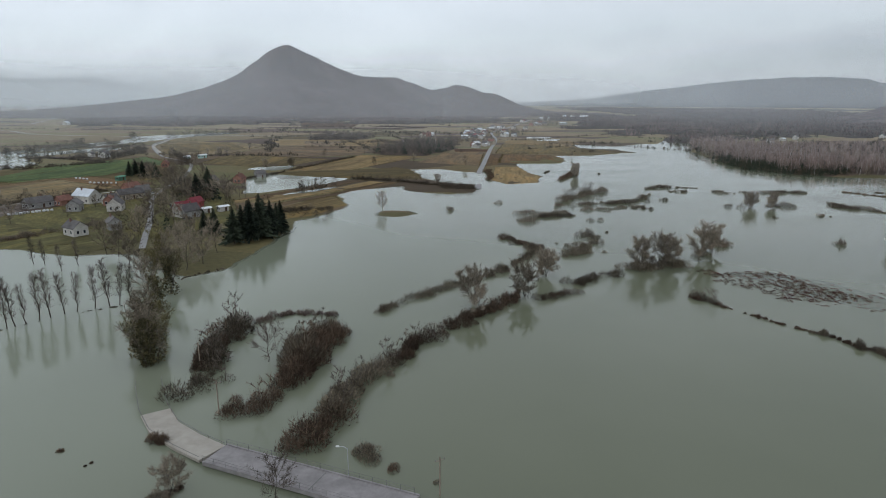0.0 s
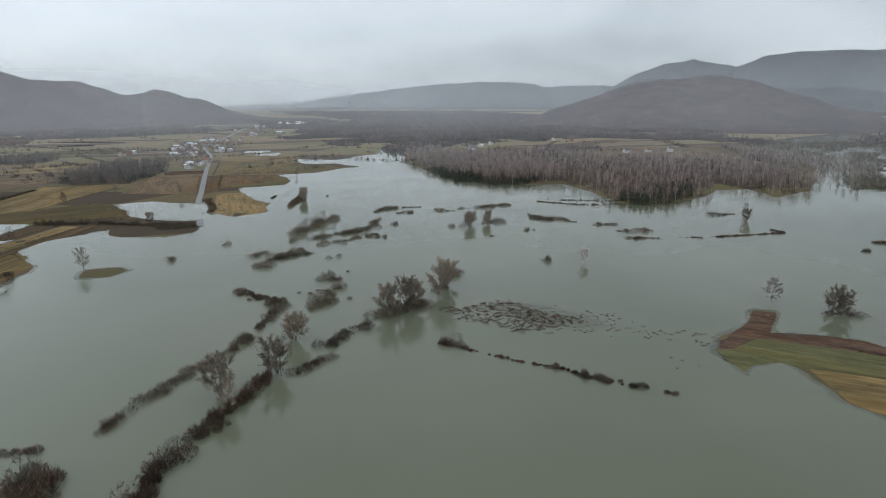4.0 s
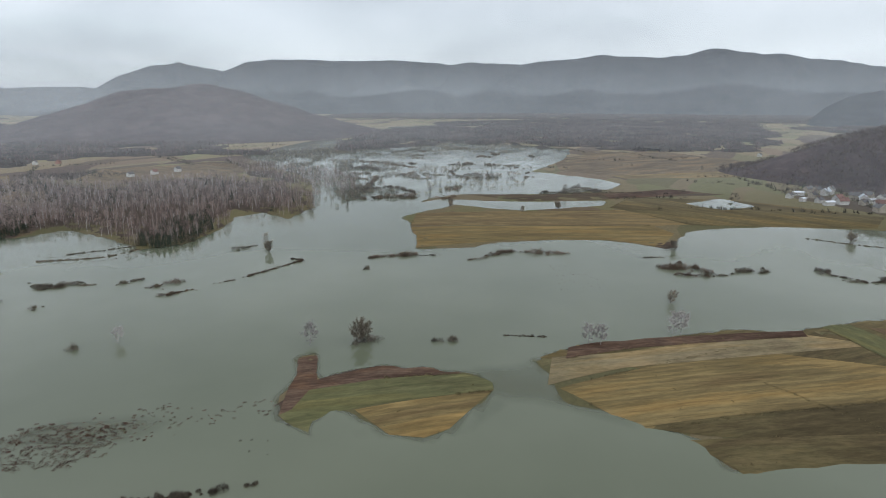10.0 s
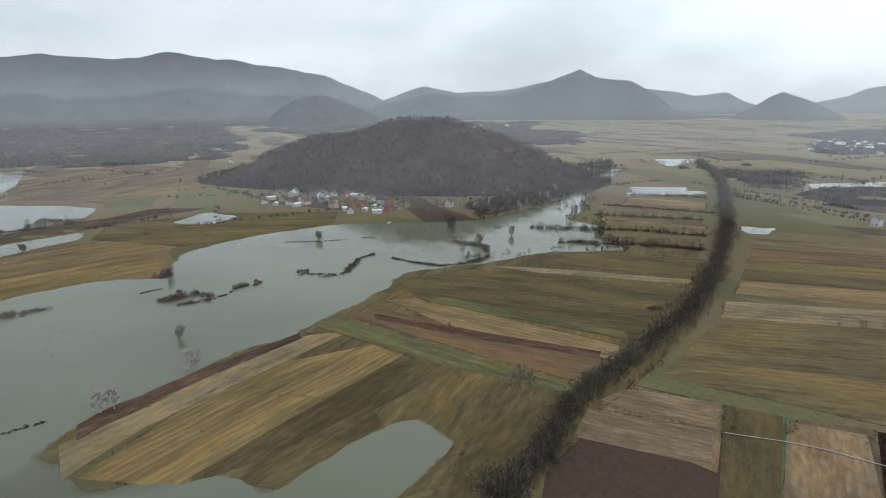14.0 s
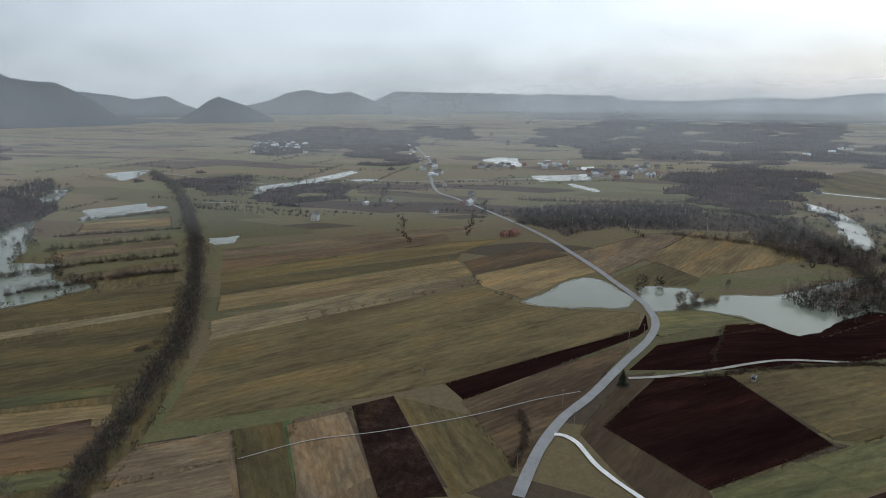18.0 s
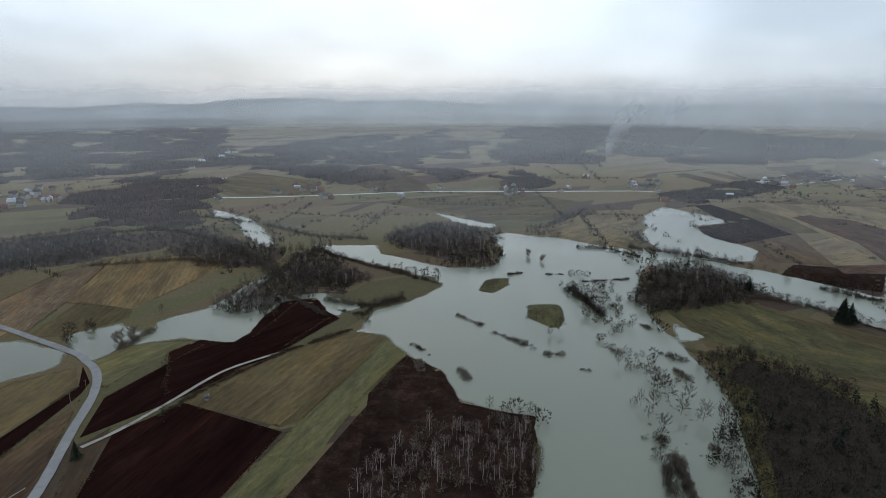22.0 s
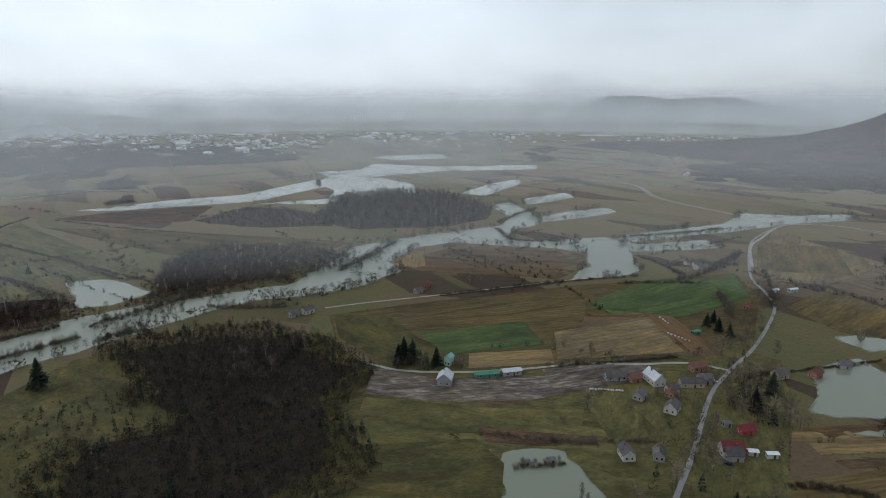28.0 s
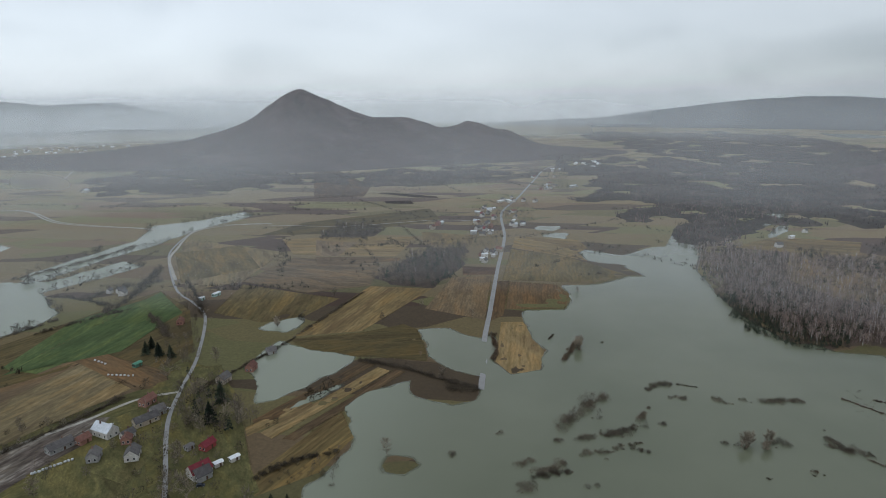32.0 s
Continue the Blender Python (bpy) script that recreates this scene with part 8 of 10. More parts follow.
def cheap_tree(seed, spread, twigs, width, up=0.9, start=0.35, lengths=(0.08, 0.20)):
    rng = np.random.RandomState(seed)
    wood = [limb([(0, 0, -0.05), (rng.normal(0, 0.02), rng.normal(0, 0.02), 0.5), (rng.normal(0, 0.05), rng.normal(0, 0.05), 0.95)], [0.0115, 0.008, 0.003], 4)]
    t = rng.rand(twigs)
    an = rng.uniform(0, 2 * math.pi, twigs)
    reach = spread * (0.35 + 0.75 * np.sin(math.pi * (0.12 + 0.80 * t)))
    off = reach * np.sqrt(rng.uniform(0, 0.75, twigs))
    base = np.stack([off * np.cos(an), off * np.sin(an), start + (0.88 - start) * t], 1)
    d = unit(np.stack([np.cos(an) * 0.8, np.sin(an) * 0.8, np.full(twigs, up)], 1) + rng.normal(0, 0.45, (twigs, 3)))
    return wood, [slivers(base, d, rng.uniform(*lengths, twigs), width * rng.uniform(0.6, 1.4, twigs), rng)]


def cheap_fir(seed):
    rng = np.random.RandomState(seed)
    n = 46
    t = np.sort(rng.rand(n)) ** 0.85
    an = np.arange(n) * 2.4
    reach = 0.24 * (1.05 - t)
    base = np.stack([0 * an, 0 * an, 0.12 + 0.86 * t], 1)
    d = unit(np.stack([np.cos(an), np.sin(an), -0.45 + 0.4 * t], 1))
    return [limb([(0, 0, -0.05), (0, 0, 0.5), (0, 0, 0.9)], [0.02, 0.012, 0.004], 4)], [slivers(base + d * reach[:, None], -d, reach, 0.13 * (1.2 - t), rng)]


BARE_SET = [cheap_tree(400 + k, 0.27, 66, 0.025, start=0.24, lengths=(0.10, 0.24)) for k in range(6)]
BIRCH_SET = [cheap_tree(420 + k, 0.17, 56, 0.016, up=1.2, start=0.42) for k in range(6)]
BUSH_SET = [cheap_tree(440 + k, 0.50, 52, 0.088, up=0.9, start=0.0, lengths=(0.14, 0.32)) for k in range(6)]
FIR_SET = [cheap_fir(460 + k) for k in range(4)]
# growth: chances of bare tree, birch, bush, fir; label
MIXES = {
    "birch": ((0.32, 0.50, 0.16, 0.02), "leafless birch wood on a drowned shore"),
    "mixed": ((0.36, 0.0, 0.55, 0.09), "dense dark bare scrub wood on a slope"),
    "bare": ((0.42, 0.04, 0.52, 0.02), "bare grey-brown thicket beside the river"),
    "pine": ((0.70, 0.04, 0.10, 0.16), "mixed wood of bare trees and dark pines"),
    "birchwood": ((0.06, 0.60, 0.34, 0.0), "young white birches over heather"),
    "grove": ((0.62, 0.0, 0.34, 0.04), "bare trees among gardens and yards"),
    "carr": ((0.25, 0.0, 0.75, 0.0), "dark bushes and bare trees standing in a lake"),
    "marsh": ((0.14, 0.05, 0.81, 0.0), "scattered bare scrub and birches in a flooded marsh"),
    "juniper": ((0.0, 0.0, 0.75, 0.25), "scattered dark juniper bushes on a grass slope"),
    "pinebush": ((0.0, 0.0, 0.35, 0.65), "low dark green pine scrub on the shore"),
}
for growth, height, gap, poly in WOODS:
    chance, label = MIXES[growth]
    rng = np.random.RandomState(len(poly) * 31 + int(abs(poly[0][0])))
    wood, white, twig, pale, needle, bushes = [], [], [], [], [], []
    for x, y in spots_in(poly, gap, 0.45, rng, 7.0 if growth == "mixed" else 0.0):
        z = level(x, y)
        if growth in ("marsh", "carr") and value_noise(np.array([x]), np.array([y]), 21, 98)[0] < (0.10 if growth == "marsh" else -0.02):
            continue
        k = rng.choice(4, p=np.array(chance) / sum(chance))
        s, turn = height * rng.uniform(0.65, 1.2), rng.uniform(0, 6.3)
        if k == 2:
            s *= 0.55
        w, t = ((BARE_SET, BIRCH_SET, BUSH_SET, FIR_SET)[k])[rng.randint(4)]
        (white if k == 1 else wood).extend(moved(q, (x, y, max(z, -0.3)), turn, s) for q in w)
        (twig, pale, bushes, needle)[k].extend(moved(q, (x, y, max(z, -0.3)), turn, s) for q in t)
    thing = tagged(new("wood"), label, "wood", kind="stuff")
    dark = growth in ("mixed", "juniper", "carr")
    thick = dark or growth == "bare"
    for nm, arr, mat in (("trunks", wood, BARK), ("birch_trunks", white, BIRCH_BARK), ("crowns", twig, DARK_SCRUB if dark else (PALE_TWIG if growth == "birch" else TWIG)), ("birch_crowns", pale, PALE_TWIG), ("thicket", bushes, DARK_SCRUB if thick else SHRUB), ("conifers", needle, NEEDLES)):
        if arr:
            tagged(joined(nm, arr, mat, thing), kind="stuff")
    # the floor under the trees
    if growth in ("marsh", "juniper", "birchwood", "grove", "carr"):
        continue
    mid = np.array(poly, float).mean(0)
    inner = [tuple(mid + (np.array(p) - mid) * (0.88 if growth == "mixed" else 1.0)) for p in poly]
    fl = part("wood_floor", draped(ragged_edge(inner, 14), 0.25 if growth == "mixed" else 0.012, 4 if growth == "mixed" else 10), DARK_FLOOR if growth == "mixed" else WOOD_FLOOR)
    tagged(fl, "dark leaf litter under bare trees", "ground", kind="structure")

# far woods: closed canopy
for height, poly in CANOPIES:
    a = np.array(poly, float)
    span = max(a[:, 0].max() - a[:, 0].min(), a[:, 1].max() - a[:, 1].min())
    cell = 7.0 if span < 500 else (10.0 if span < 1100 else 16.0)
    xs, ys = np.arange(a[:, 0].min() - cell, a[:, 0].max() + cell, cell), np.arange(a[:, 1].min() - cell, a[:, 1].max() + cell, cell)
    cx, cy = np.meshgrid(xs, ys, indexing="ij")
    rng = np.random.RandomState(int(abs(a[0, 0])) % 999)
    cx, cy = cx + rng.uniform(-0.4, 0.4, cx.shape) * cell, cy + rng.uniform(-0.4, 0.4, cy.shape) * cell
    s = outside(cx, cy, poly) + 70 * value_noise(cx, cy, 70, 77) + 30 * value_noise(cx, cy, 25, 79)
    hz = np.where(s < 0, height * (0.5 + 0.65 * rng.rand(*cx.shape)), -0.5)
    hz *= np.where((value_noise(cx, cy, 55, 78) > 0.13) & (s < 0), 0.0, 0.62)
    me = sheet("far_wood", xs, ys, hz, s < 0)
    me.vertices.foreach_set("co", np.stack([cx, cy, hz + 0.2], -1).astype(np.float32).ravel())
    me.update()
    me.materials.append(CANOPY)
    live = (s < 0) & (hz > 0.5)
    px, py, pz = cx[live], cy[live], hz[live]
    k = 7
    base = np.repeat(np.stack([px, py, pz * 0.3], 1), k, 0) + rng.normal(0, 1, (len(px) * k, 3)) * np.array([cell * 0.45, cell * 0.45, 0])
    sl, sf = slivers(base, unit(rng.normal(0, 0.22, base.shape) + np.array([0, 0, 1])), height * rng.uniform(0.5, 1.0, len(base)), cell * 0.16 * rng.uniform(0.6, 1.5, len(base)), rng)
    crowns = tagged(joined("crown_mass", [(sl, sf)], FAR_TWIG), kind="stuff")
    wood_top = tagged(new("far_wood", me), "distant leafless wood across the plain", "wood", kind="stuff")
    crowns.parent = wood_top

# scrub and trees along the banks of the rivers, and far hedgerows between the plots
rng = np.random.RandomState(55)
bank_wood, bank_twig, bank_bush = [], [], []


def plant(x, y, size, tall):
    z = max(level(x, y), -0.3)
    if tall:
        w, t = BARE_SET[rng.randint(6)]
        turn = rng.uniform(0, 6)
        bank_wood.extend(moved(q, (x, y, z), turn, size) for q in w)
        bank_twig.extend(moved(q, (x, y, z), turn, size) for q in t)
    else:
        w, t = BUSH_SET[rng.randint(6)]
        bank_bush.extend(moved(q, (x, y, z), rng.uniform(0, 6), size) for q in t)


for what, name, poly in SHORES:
    keep = {"river": 0.75, "creek": 0.6, "arm": 0.4, "fork": 0.3, "pool": 0.45, "reach": 0.3, "pond": 0.14, "flood": 0.35}.get(name.split("_")[0], 0.0)
    if name == "lake_southwest":
        keep = 0.3
    if not keep:
        continue
    for (ax, ay), (bx, by) in zip(poly, poly[1:] + poly[:1]):
        n = int(math.hypot(bx - ax, by - ay) / 5)
        for k in range(n):
            x, y = ax + (bx - ax) * (k + rng.rand()) / n, ay + (by - ay) * (k + rng.rand()) / n
            if value_noise(np.array([x]), np.array([y]), 28, 81)[0] + 0.5 < keep:
                plant(x + rng.normal(0, 2.2), y + rng.normal(0, 2.2), rng.uniform(3.5, 8.5), rng.rand() < 0.45)
for what, poly in FIELDS:
    for (ax, ay), (bx, by) in zip(poly, poly[1:] + poly[:1]):
        ln = math.hypot(bx - ax, by - ay)
        if math.hypot(ax, ay) < 230 or rng.rand() > 0.09:
            continue
        n = int(ln / 9)
        for k in range(n):
            t = (k + rng.rand()) / max(n, 1)
            x, y = ax + (bx - ax) * t, ay + (by - ay) * t
            if level(x, y) > 0.1 and value_noise(np.array([x]), np.array([y]), 40, 82)[0] > 0.02:
                plant(x + rng.normal(0, 1.0), y + rng.normal(0, 1.0), rng.uniform(1.6, 4.0), rng.rand() < 0.1)
scrub = tagged(new("riverside_scrub"), "bare scrub and small trees along banks and plots", "scrub", kind="stuff")
tagged(joined("trunk_mass", bank_wood, BARK, scrub), kind="stuff")
tagged(joined("crown_mass", bank_twig, TWIG, scrub), kind="stuff")
tagged(joined("bush_mass", bank_bush, PLAIN_SCRUB, scrub), kind="stuff")

# rough grass balks along the plots, and tussocks scattered over them
BALK = surface("rough_grass_balk", (0.080, 0.064, 0.034), (0.170, 0.136, 0.070), 0.4, rough=1.0, bump=0, big=0.03, island=0.7)
rng = np.random.RandomState(58)
spots, sizes = [], []
for what, poly in FIELDS:
    if math.hypot(poly[0][0], poly[0][1]) > 800:
        continue
    for (ax, ay), (bx, by) in zip(poly, poly[1:] + poly[:1]):
        ln = math.hypot(bx - ax, by - ay)
        if ln < 25 or rng.rand() < 0.3:
            continue
        n = int(ln / 0.6)
        t = rng.rand(n)
        x, y = ax + (bx - ax) * t, ay + (by - ay) * t
        live = value_noise(x, y, 26, 83) > -0.12
        spots.append(np.stack([x + rng.normal(0, 0.5, n), y + rng.normal(0, 0.5, n)], 1)[live]); sizes.append(rng.uniform(0.2, 0.6, n)[live])
    a = np.array(poly, float)
    n = int(min(120, 0.005 * (a[:, 0].max() - a[:, 0].min()) * (a[:, 1].max() - a[:, 1].min())))
    if what not in ("soil", "green"):
        p = np.stack([rng.uniform(a[:, 0].min(), a[:, 0].max(), n), rng.uniform(a[:, 1].min(), a[:, 1].max(), n)], 1)
        live = (outside(p[:, 0], p[:, 1], poly) < 0) & (value_noise(p[:, 0], p[:, 1], 34, 84) > -0.05)
        spots.append(p[live]); sizes.append(rng.uniform(0.2, 0.55, n)[live])
spots, sizes = np.concatenate(spots), np.concatenate(sizes)
ground_z = levels(spots[:, 0], spots[:, 1])
dry = ground_z > 0.02
spots, sizes, ground_z = spots[dry], sizes[dry], ground_z[dry]
k = 4
base = np.repeat(np.concatenate([spots, ground_z[:, None]], 1), k, 0) + rng.normal(0, 0.3, (len(spots) * k, 3)) * np.array([1, 1, 0])
tall = np.repeat(sizes, k)
blades = slivers(base, unit(rng.normal(0, 0.6, base.shape) + np.array([0, 0, 0.9])), tall, 0.22 + 0.3 * tall, rng)
balks = tagged(new("grass_balks"), "rough withered grass along the edges of the plots", "grass", kind="stuff")
tagged(joined("tuft_mass", [blades], BALK, balks), kind="stuff")

# hedgerows and copses of the open plain
bits = []
for k in range(950):
    ang, dist = rng.uniform(0, 2 * math.pi), 620 + 3000 * rng.rand() ** 1.4
    x, y = math.sin(ang) * dist, math.cos(ang) * dist
    if level(x, y) < 0.2:
        continue
    way = radians(24) + rng.choice([0, math.pi / 2]) + rng.normal(0, 0.12) + 0.5 * math.sin(ang * 2)
    n = int(rng.uniform(5, 34) * (1 + dist / 2500))
    s = np.cumsum(rng.uniform(1.5, 7.0, n)) * (1 + dist / 3000)
    wide = rng.choice([1.2, 1.2, 2, 2.5, 6]) * (1 + dist / 3000)
    bx, by = x + s * math.cos(way) + rng.normal(0, wide, n), y + s * math.sin(way) + rng.normal(0, wide, n)
    m = 7
    base = np.repeat(np.stack([bx, by, levels(bx, by)], 1), m, 0) + rng.normal(0, 1.1, (n * m, 3)) * np.array([1, 1, 0])
    tall = np.repeat(rng.uniform(1.6, 5.5, n), m)
    bits.append(slivers(base, unit(rng.normal(0, 0.3, base.shape) + np.array([0, 0, 1])), tall * rng.uniform(0.5, 1, n * m), 0.35 + tall * 0.09, rng))
hedgerows = tagged(new("hedgerows"), "distant bare hedgerows and copses of the plain", "hedgerow", kind="stuff")
tagged(joined("brush_mass", bits, PLAIN_SCRUB, hedgerows), kind="stuff")

# bare oaks over the low hill: trunks and crowns joined
rng = np.random.RandomState(66)
hx, hy = rng.uniform(560, 1010, 9000), rng.uniform(-560, 0, 9000)
hz = hill_height("village", hx, hy)
ok = (hz > 0.5) & (value_noise(hx, hy, 45, 95) < 0.22)
hx, hy, hz = hx[ok], hy[ok], hz[ok]
k = 9
base = np.repeat(np.stack([hx, hy, hz + 0.5], 1), k, 0)
tall = np.repeat(rng.uniform(4, 9, len(hx)), k)
off = rng.normal(0, 1, (len(base), 2)) * tall[:, None] * 0.17
base += np.concatenate([off, (tall * rng.uniform(0.1, 0.5, len(tall)))[:, None]], 1)
hill_wood = tagged(new("hill_wood"), "bare brown oak wood over a low hill", "wood", kind="stuff")
crown = slivers(base, unit(rng.normal(0, 0.5, base.shape) + np.array([0, 0, 1])), tall * rng.uniform(0.3, 0.6, len(tall)), 0.25 + 0.06 * tall, rng)
tagged(joined("crown_mass", [crown], HILL_TWIG, hill_wood), kind="stuff")
stem = slivers(np.stack([hx, hy, hz - 0.5], 1), unit(rng.normal(0, 0.08, (len(hx), 3)) + np.array([0, 0, 1])), rng.uniform(5, 9, len(hx)), 0.35, rng)
tagged(joined("trunk_mass", [stem], BARK, hill_wood), kind="stuff")

# ---- plan of the houses: walls, roof, length, width, eaves height, x, y, turn of the ridge ----
HOUSES = []
HOUSES.append(("white", "metal", 15, 9, 4.2, -185.7, 318.8, 156))
HOUSES.append(("white", "slate", 10, 8, 3.6, -159.5, 296.9, 106))
HOUSES.append(("grey", "slate", 9, 7, 3.4, -178.5, 295.2, 105))
HOUSES.append(("white", "slate", 8, 6, 3.0, -172.2, 316, 63))
HOUSES.append(("tan", "slate", 16, 7, 3.2, -170.1, 331.8, 53))
HOUSES.append(("grey", "slate", 15, 7, 3.0, -202, 304.2, 61))
HOUSES.append(("brick", "rust", 8, 6, 3.0, -193.5, 310.8, 69))
HOUSES.append(("brick", "rust", 11, 7, 3.6, -180.1, 354.2, 72))
HOUSES.append(("white", "red", 12, 9, 3.8, -119.4, 282.7, 51))
HOUSES.append(("red", "red", 9, 6, 3.0, -124.8, 306.4, 67))
HOUSES.append(("white", "white", 6, 3, 2.4, -106.6, 295.1, 50))
HOUSES.append(("white", "white", 5, 3, 2.4, -113, 290.1, 46))
HOUSES.append(("white", "slate", 10, 7, 3.4, -147.2, 241.8, 147))
HOUSES.append(("grey", "slate", 8, 6, 3.4, -137.6, 252.9, 128))
HOUSES.append(("metal", "metal", 11, 10, 4.2, -258, 220.8, 134))
HOUSES.append(("green", "green", 17, 6, 2.6, -250, 245.5, 65))
HOUSES.append(("grey", "metal", 14, 6, 2.8, -243.6, 259.5, 67))
HOUSES.append(("teal", "teal", 6, 5, 5.5, -276.9, 238.1, 113))
HOUSES.append(("tan", "slate", 10, 8, 3.4, -145.4, 385.1, 73))
HOUSES.append(("green", "green", 7, 4, 2.6, -213.7, 407.7, 74))
HOUSES.append(("brick", "rust", 9, 7, 3.4, -133.7, 404.3, 84))
HOUSES.append(("brick", "rust", 8, 6, 3.2, -220, 490.6, 101))
HOUSES.append(("grey", "slate", 8, 6, 3.2, -128.6, 433.2, 37))
HOUSES.append(("white", "slate", 9, 7, 3.4, -313.7, 573.9, 58))
HOUSES.append(("teal", "white", 10, 4, 2.8, -219.2, 565.3, 69))
HOUSES.append(("teal", "white", 6, 4, 2.6, -227.6, 552, 66))
HOUSES.append(("brick", "rust", 12, 7, 3.4, -414.5, 318.8, 81))
HOUSES.append(("grey", "slate", 8, 6, 3.0, -408.3, 305.6, 93))
HOUSES.append(("white", "slate", 11, 7, 3.4, -416.8, 208.4, 103))
HOUSES.append(("grey", "slate", 9, 6, 3.2, -416.2, 196.6, 106))
HOUSES.append(("white", "slate", 9, 7, 3.2, -308.3, 566.9, 96))
HOUSES.append(("white", "slate", 6, 5, 3.0, -324.4, 573.2, 83))
HOUSES.append(("white", "metal", 26, 10, 4.0, -742.6, 1239.5, 104))
HOUSES.append(("brick", "rust", 10, 7, 3.4, -21.5, 896.5, 60))
HOUSES.append(("white", "slate", 8, 6, 3.2, -28.9, 876.3, 45))
HOUSES.append(("white", "white", 9, 6, 3.2, 437.9, 806.7, 32))
HOUSES.append(("white", "slate", 9, 7, 3.4, 474.1, 841.6, 45))
HOUSES.append(("white", "slate", 9, 7, 3.4, 611.2, 870.5, 38))
HOUSES.append(("brick", "rust", 9, 7, 3.4, 632.8, 852.2, 36))
HOUSES.append(("white", "slate", 14, 8, 3.6, 1172.5, 1004.5, 24))
HOUSES.append(("white", "slate", 9, 7, 3.6, 1124.2, -101.6, 156))
HOUSES.append(("white", "slate", 11, 8, 6.0, 301.4, -524.1, 101))
HOUSES.append(("brick", "rust", 13, 8, 3.4, 97.3, -513.2, 76))
HOUSES.append(("brick", "rust", 8, 6, 3.0, 104.4, -505.9, 71))
HOUSES.append(("white", "metal", 14, 8, 4.0, 176.1, -651.1, 79))
HOUSES.append(("white", "slate", 10, 7, 3.4, 198.4, -592.3, 66))
HOUSES.append(("white", "white", 8, 6, 3.2, 289.6, -619.9, 80))
HOUSES.append(("white", "slate", 8, 6, 3.2, 271.2, -646.8, 75))
HOUSES.append(("tan", "slate", 3, 2, 2.0, -58.3, -257.4, 71))
HOUSES.append(("tan", "slate", 13, 8, 4.0, -214.4, -826.7, 51))
HOUSES.append(("white", "metal", 12, 8, 4.0, -773.4, -590.1, 3))
HOUSES.append(("tan", "slate", 10, 7, 3.4, -772.8, -566, 2))
HOUSES.append(("white", "slate", 9, 7, 3.4, -346.6, -787.3, 36))
HOUSES.append(("tan", "rust", 9, 7, 3.4, -357.5, -845.5, 38))
HOUSES.append(("brick", "slate", 9, 7, 3.4, -348.9, -762.7, 35))
HOUSES.append(("white", "slate", 9, 7, 3.4, -579.4, -654.6, 24))
HOUSES.append(("brick", "rust", 9, 7, 3.4, -801.7, -717.3, 26))
HOUSES.append(("tan", "slate", 9, 7, 3.4, -17.9, -982.8, 58))
HOUSES.append(("brick", "rust", 9, 7, 3.4, -33.6, -994, 47))
HOUSES.append(("tan", "slate", 8, 6, 3.4, 8.4, -971.7, 49))
HOUSES.append(("white", "slate", 9, 7, 3.4, 31.6, -1061.9, 66))
HOUSES.append(("white", "slate", 9, 7, 3.4, -525, -758.3, 38))
HOUSES.append(("brick", "rust", 9, 7, 3.4, -708.1, -493, 10))
HOUSES.append(("white", "slate", 9, 8, 5.5, 701.9, -122.7, 151))
HOUSES.append(("tan", "slate", 8, 7, 3.6, 666.9, -101.5, 145))
HOUSES.append(("white", "slate", 8, 6, 3.2, 638.3, -102.3, 137))
HOUSES.append(("white", "white", 7, 5, 3.0, 641.4, -89.4, 144))
HOUSES.append(("white", "slate", 9, 8, 5.5, 658.1, -155.1, 146))
HOUSES.append(("tan", "slate", 8, 6, 3.2, 637.8, -136.4, 136))
HOUSES.append(("brick", "rust", 9, 7, 3.4, 623.2, -164, 133))
HOUSES.append(("grey", "slate", 9, 7, 3.4, 618.5, -183.4, 129))
HOUSES.append(("brick", "rust", 10, 7, 3.4, 596.4, -195.9, 142))
HOUSES.append(("white", "white", 8, 5, 3.0, 566.4, -161.8, 144))
HOUSES.append(("white", "white", 7, 4, 3.0, 579.9, -175.6, 140))
HOUSES.append(("white", "slate", 8, 6, 3.2, 568.6, -180.1, 139))
HOUSES.append(("grey", "slate", 9, 6, 3.2, 564.8, -195.4, 135))
HOUSES.append(("tan", "rust", 8, 6, 3.0, 575.1, -209.5, 137))
HOUSES.append(("white", "slate", 11, 8, 4.5, 552.3, -246.6, 131))
HOUSES.append(("white", "slate", 7, 5, 3.0, 539.8, -270.7, 123))
HOUSES.append(("white", "slate", 9, 7, 3.4, 644, -398.8, 128))
HOUSES.append(("tan", "slate", 8, 6, 3.2, 658.6, -420.3, 124))
HOUSES.append(("white", "white", 7, 5, 3.0, 681.2, -412.8, 121))
HOUSES.append(("white", "slate", 8, 6, 3.2, 659.4, -81.2, 149))
HOUSES.append(("white", "slate", 9, 7, 3.6, 51.5, 837.7, 67))
HOUSES.append(("white", "slate", 9, 7, 3.4, 34.8, 864, 55))
HOUSES.append(("tan", "slate", 9, 7, 3.4, 46.5, 895.7, 66))
HOUSES.append(("white", "slate", 9, 7, 3.4, 62, 938.7, 66))
HOUSES.append(("tan", "rust", 9, 7, 3.4, 36.1, 904.1, 56))
HOUSES.append(("brick", "rust", 9, 7, 3.4, 53.8, 879.4, 69))
HOUSES.append(("white", "slate", 9, 7, 3.4, 45, 962, 68))
HOUSES.append(("grey", "slate", 8, 6, 3.2, 54.9, 986.2, 63))
HOUSES.append(("tan", "slate", 8, 6, 3.2, 47.2, 1017, 64))
HOUSES.append(("white", "white", 8, 6, 3.0, 66.3, 1027.4, 57))
HOUSES.append(("white", "slate", 8, 6, 3.0, 84.8, 895.3, 53))
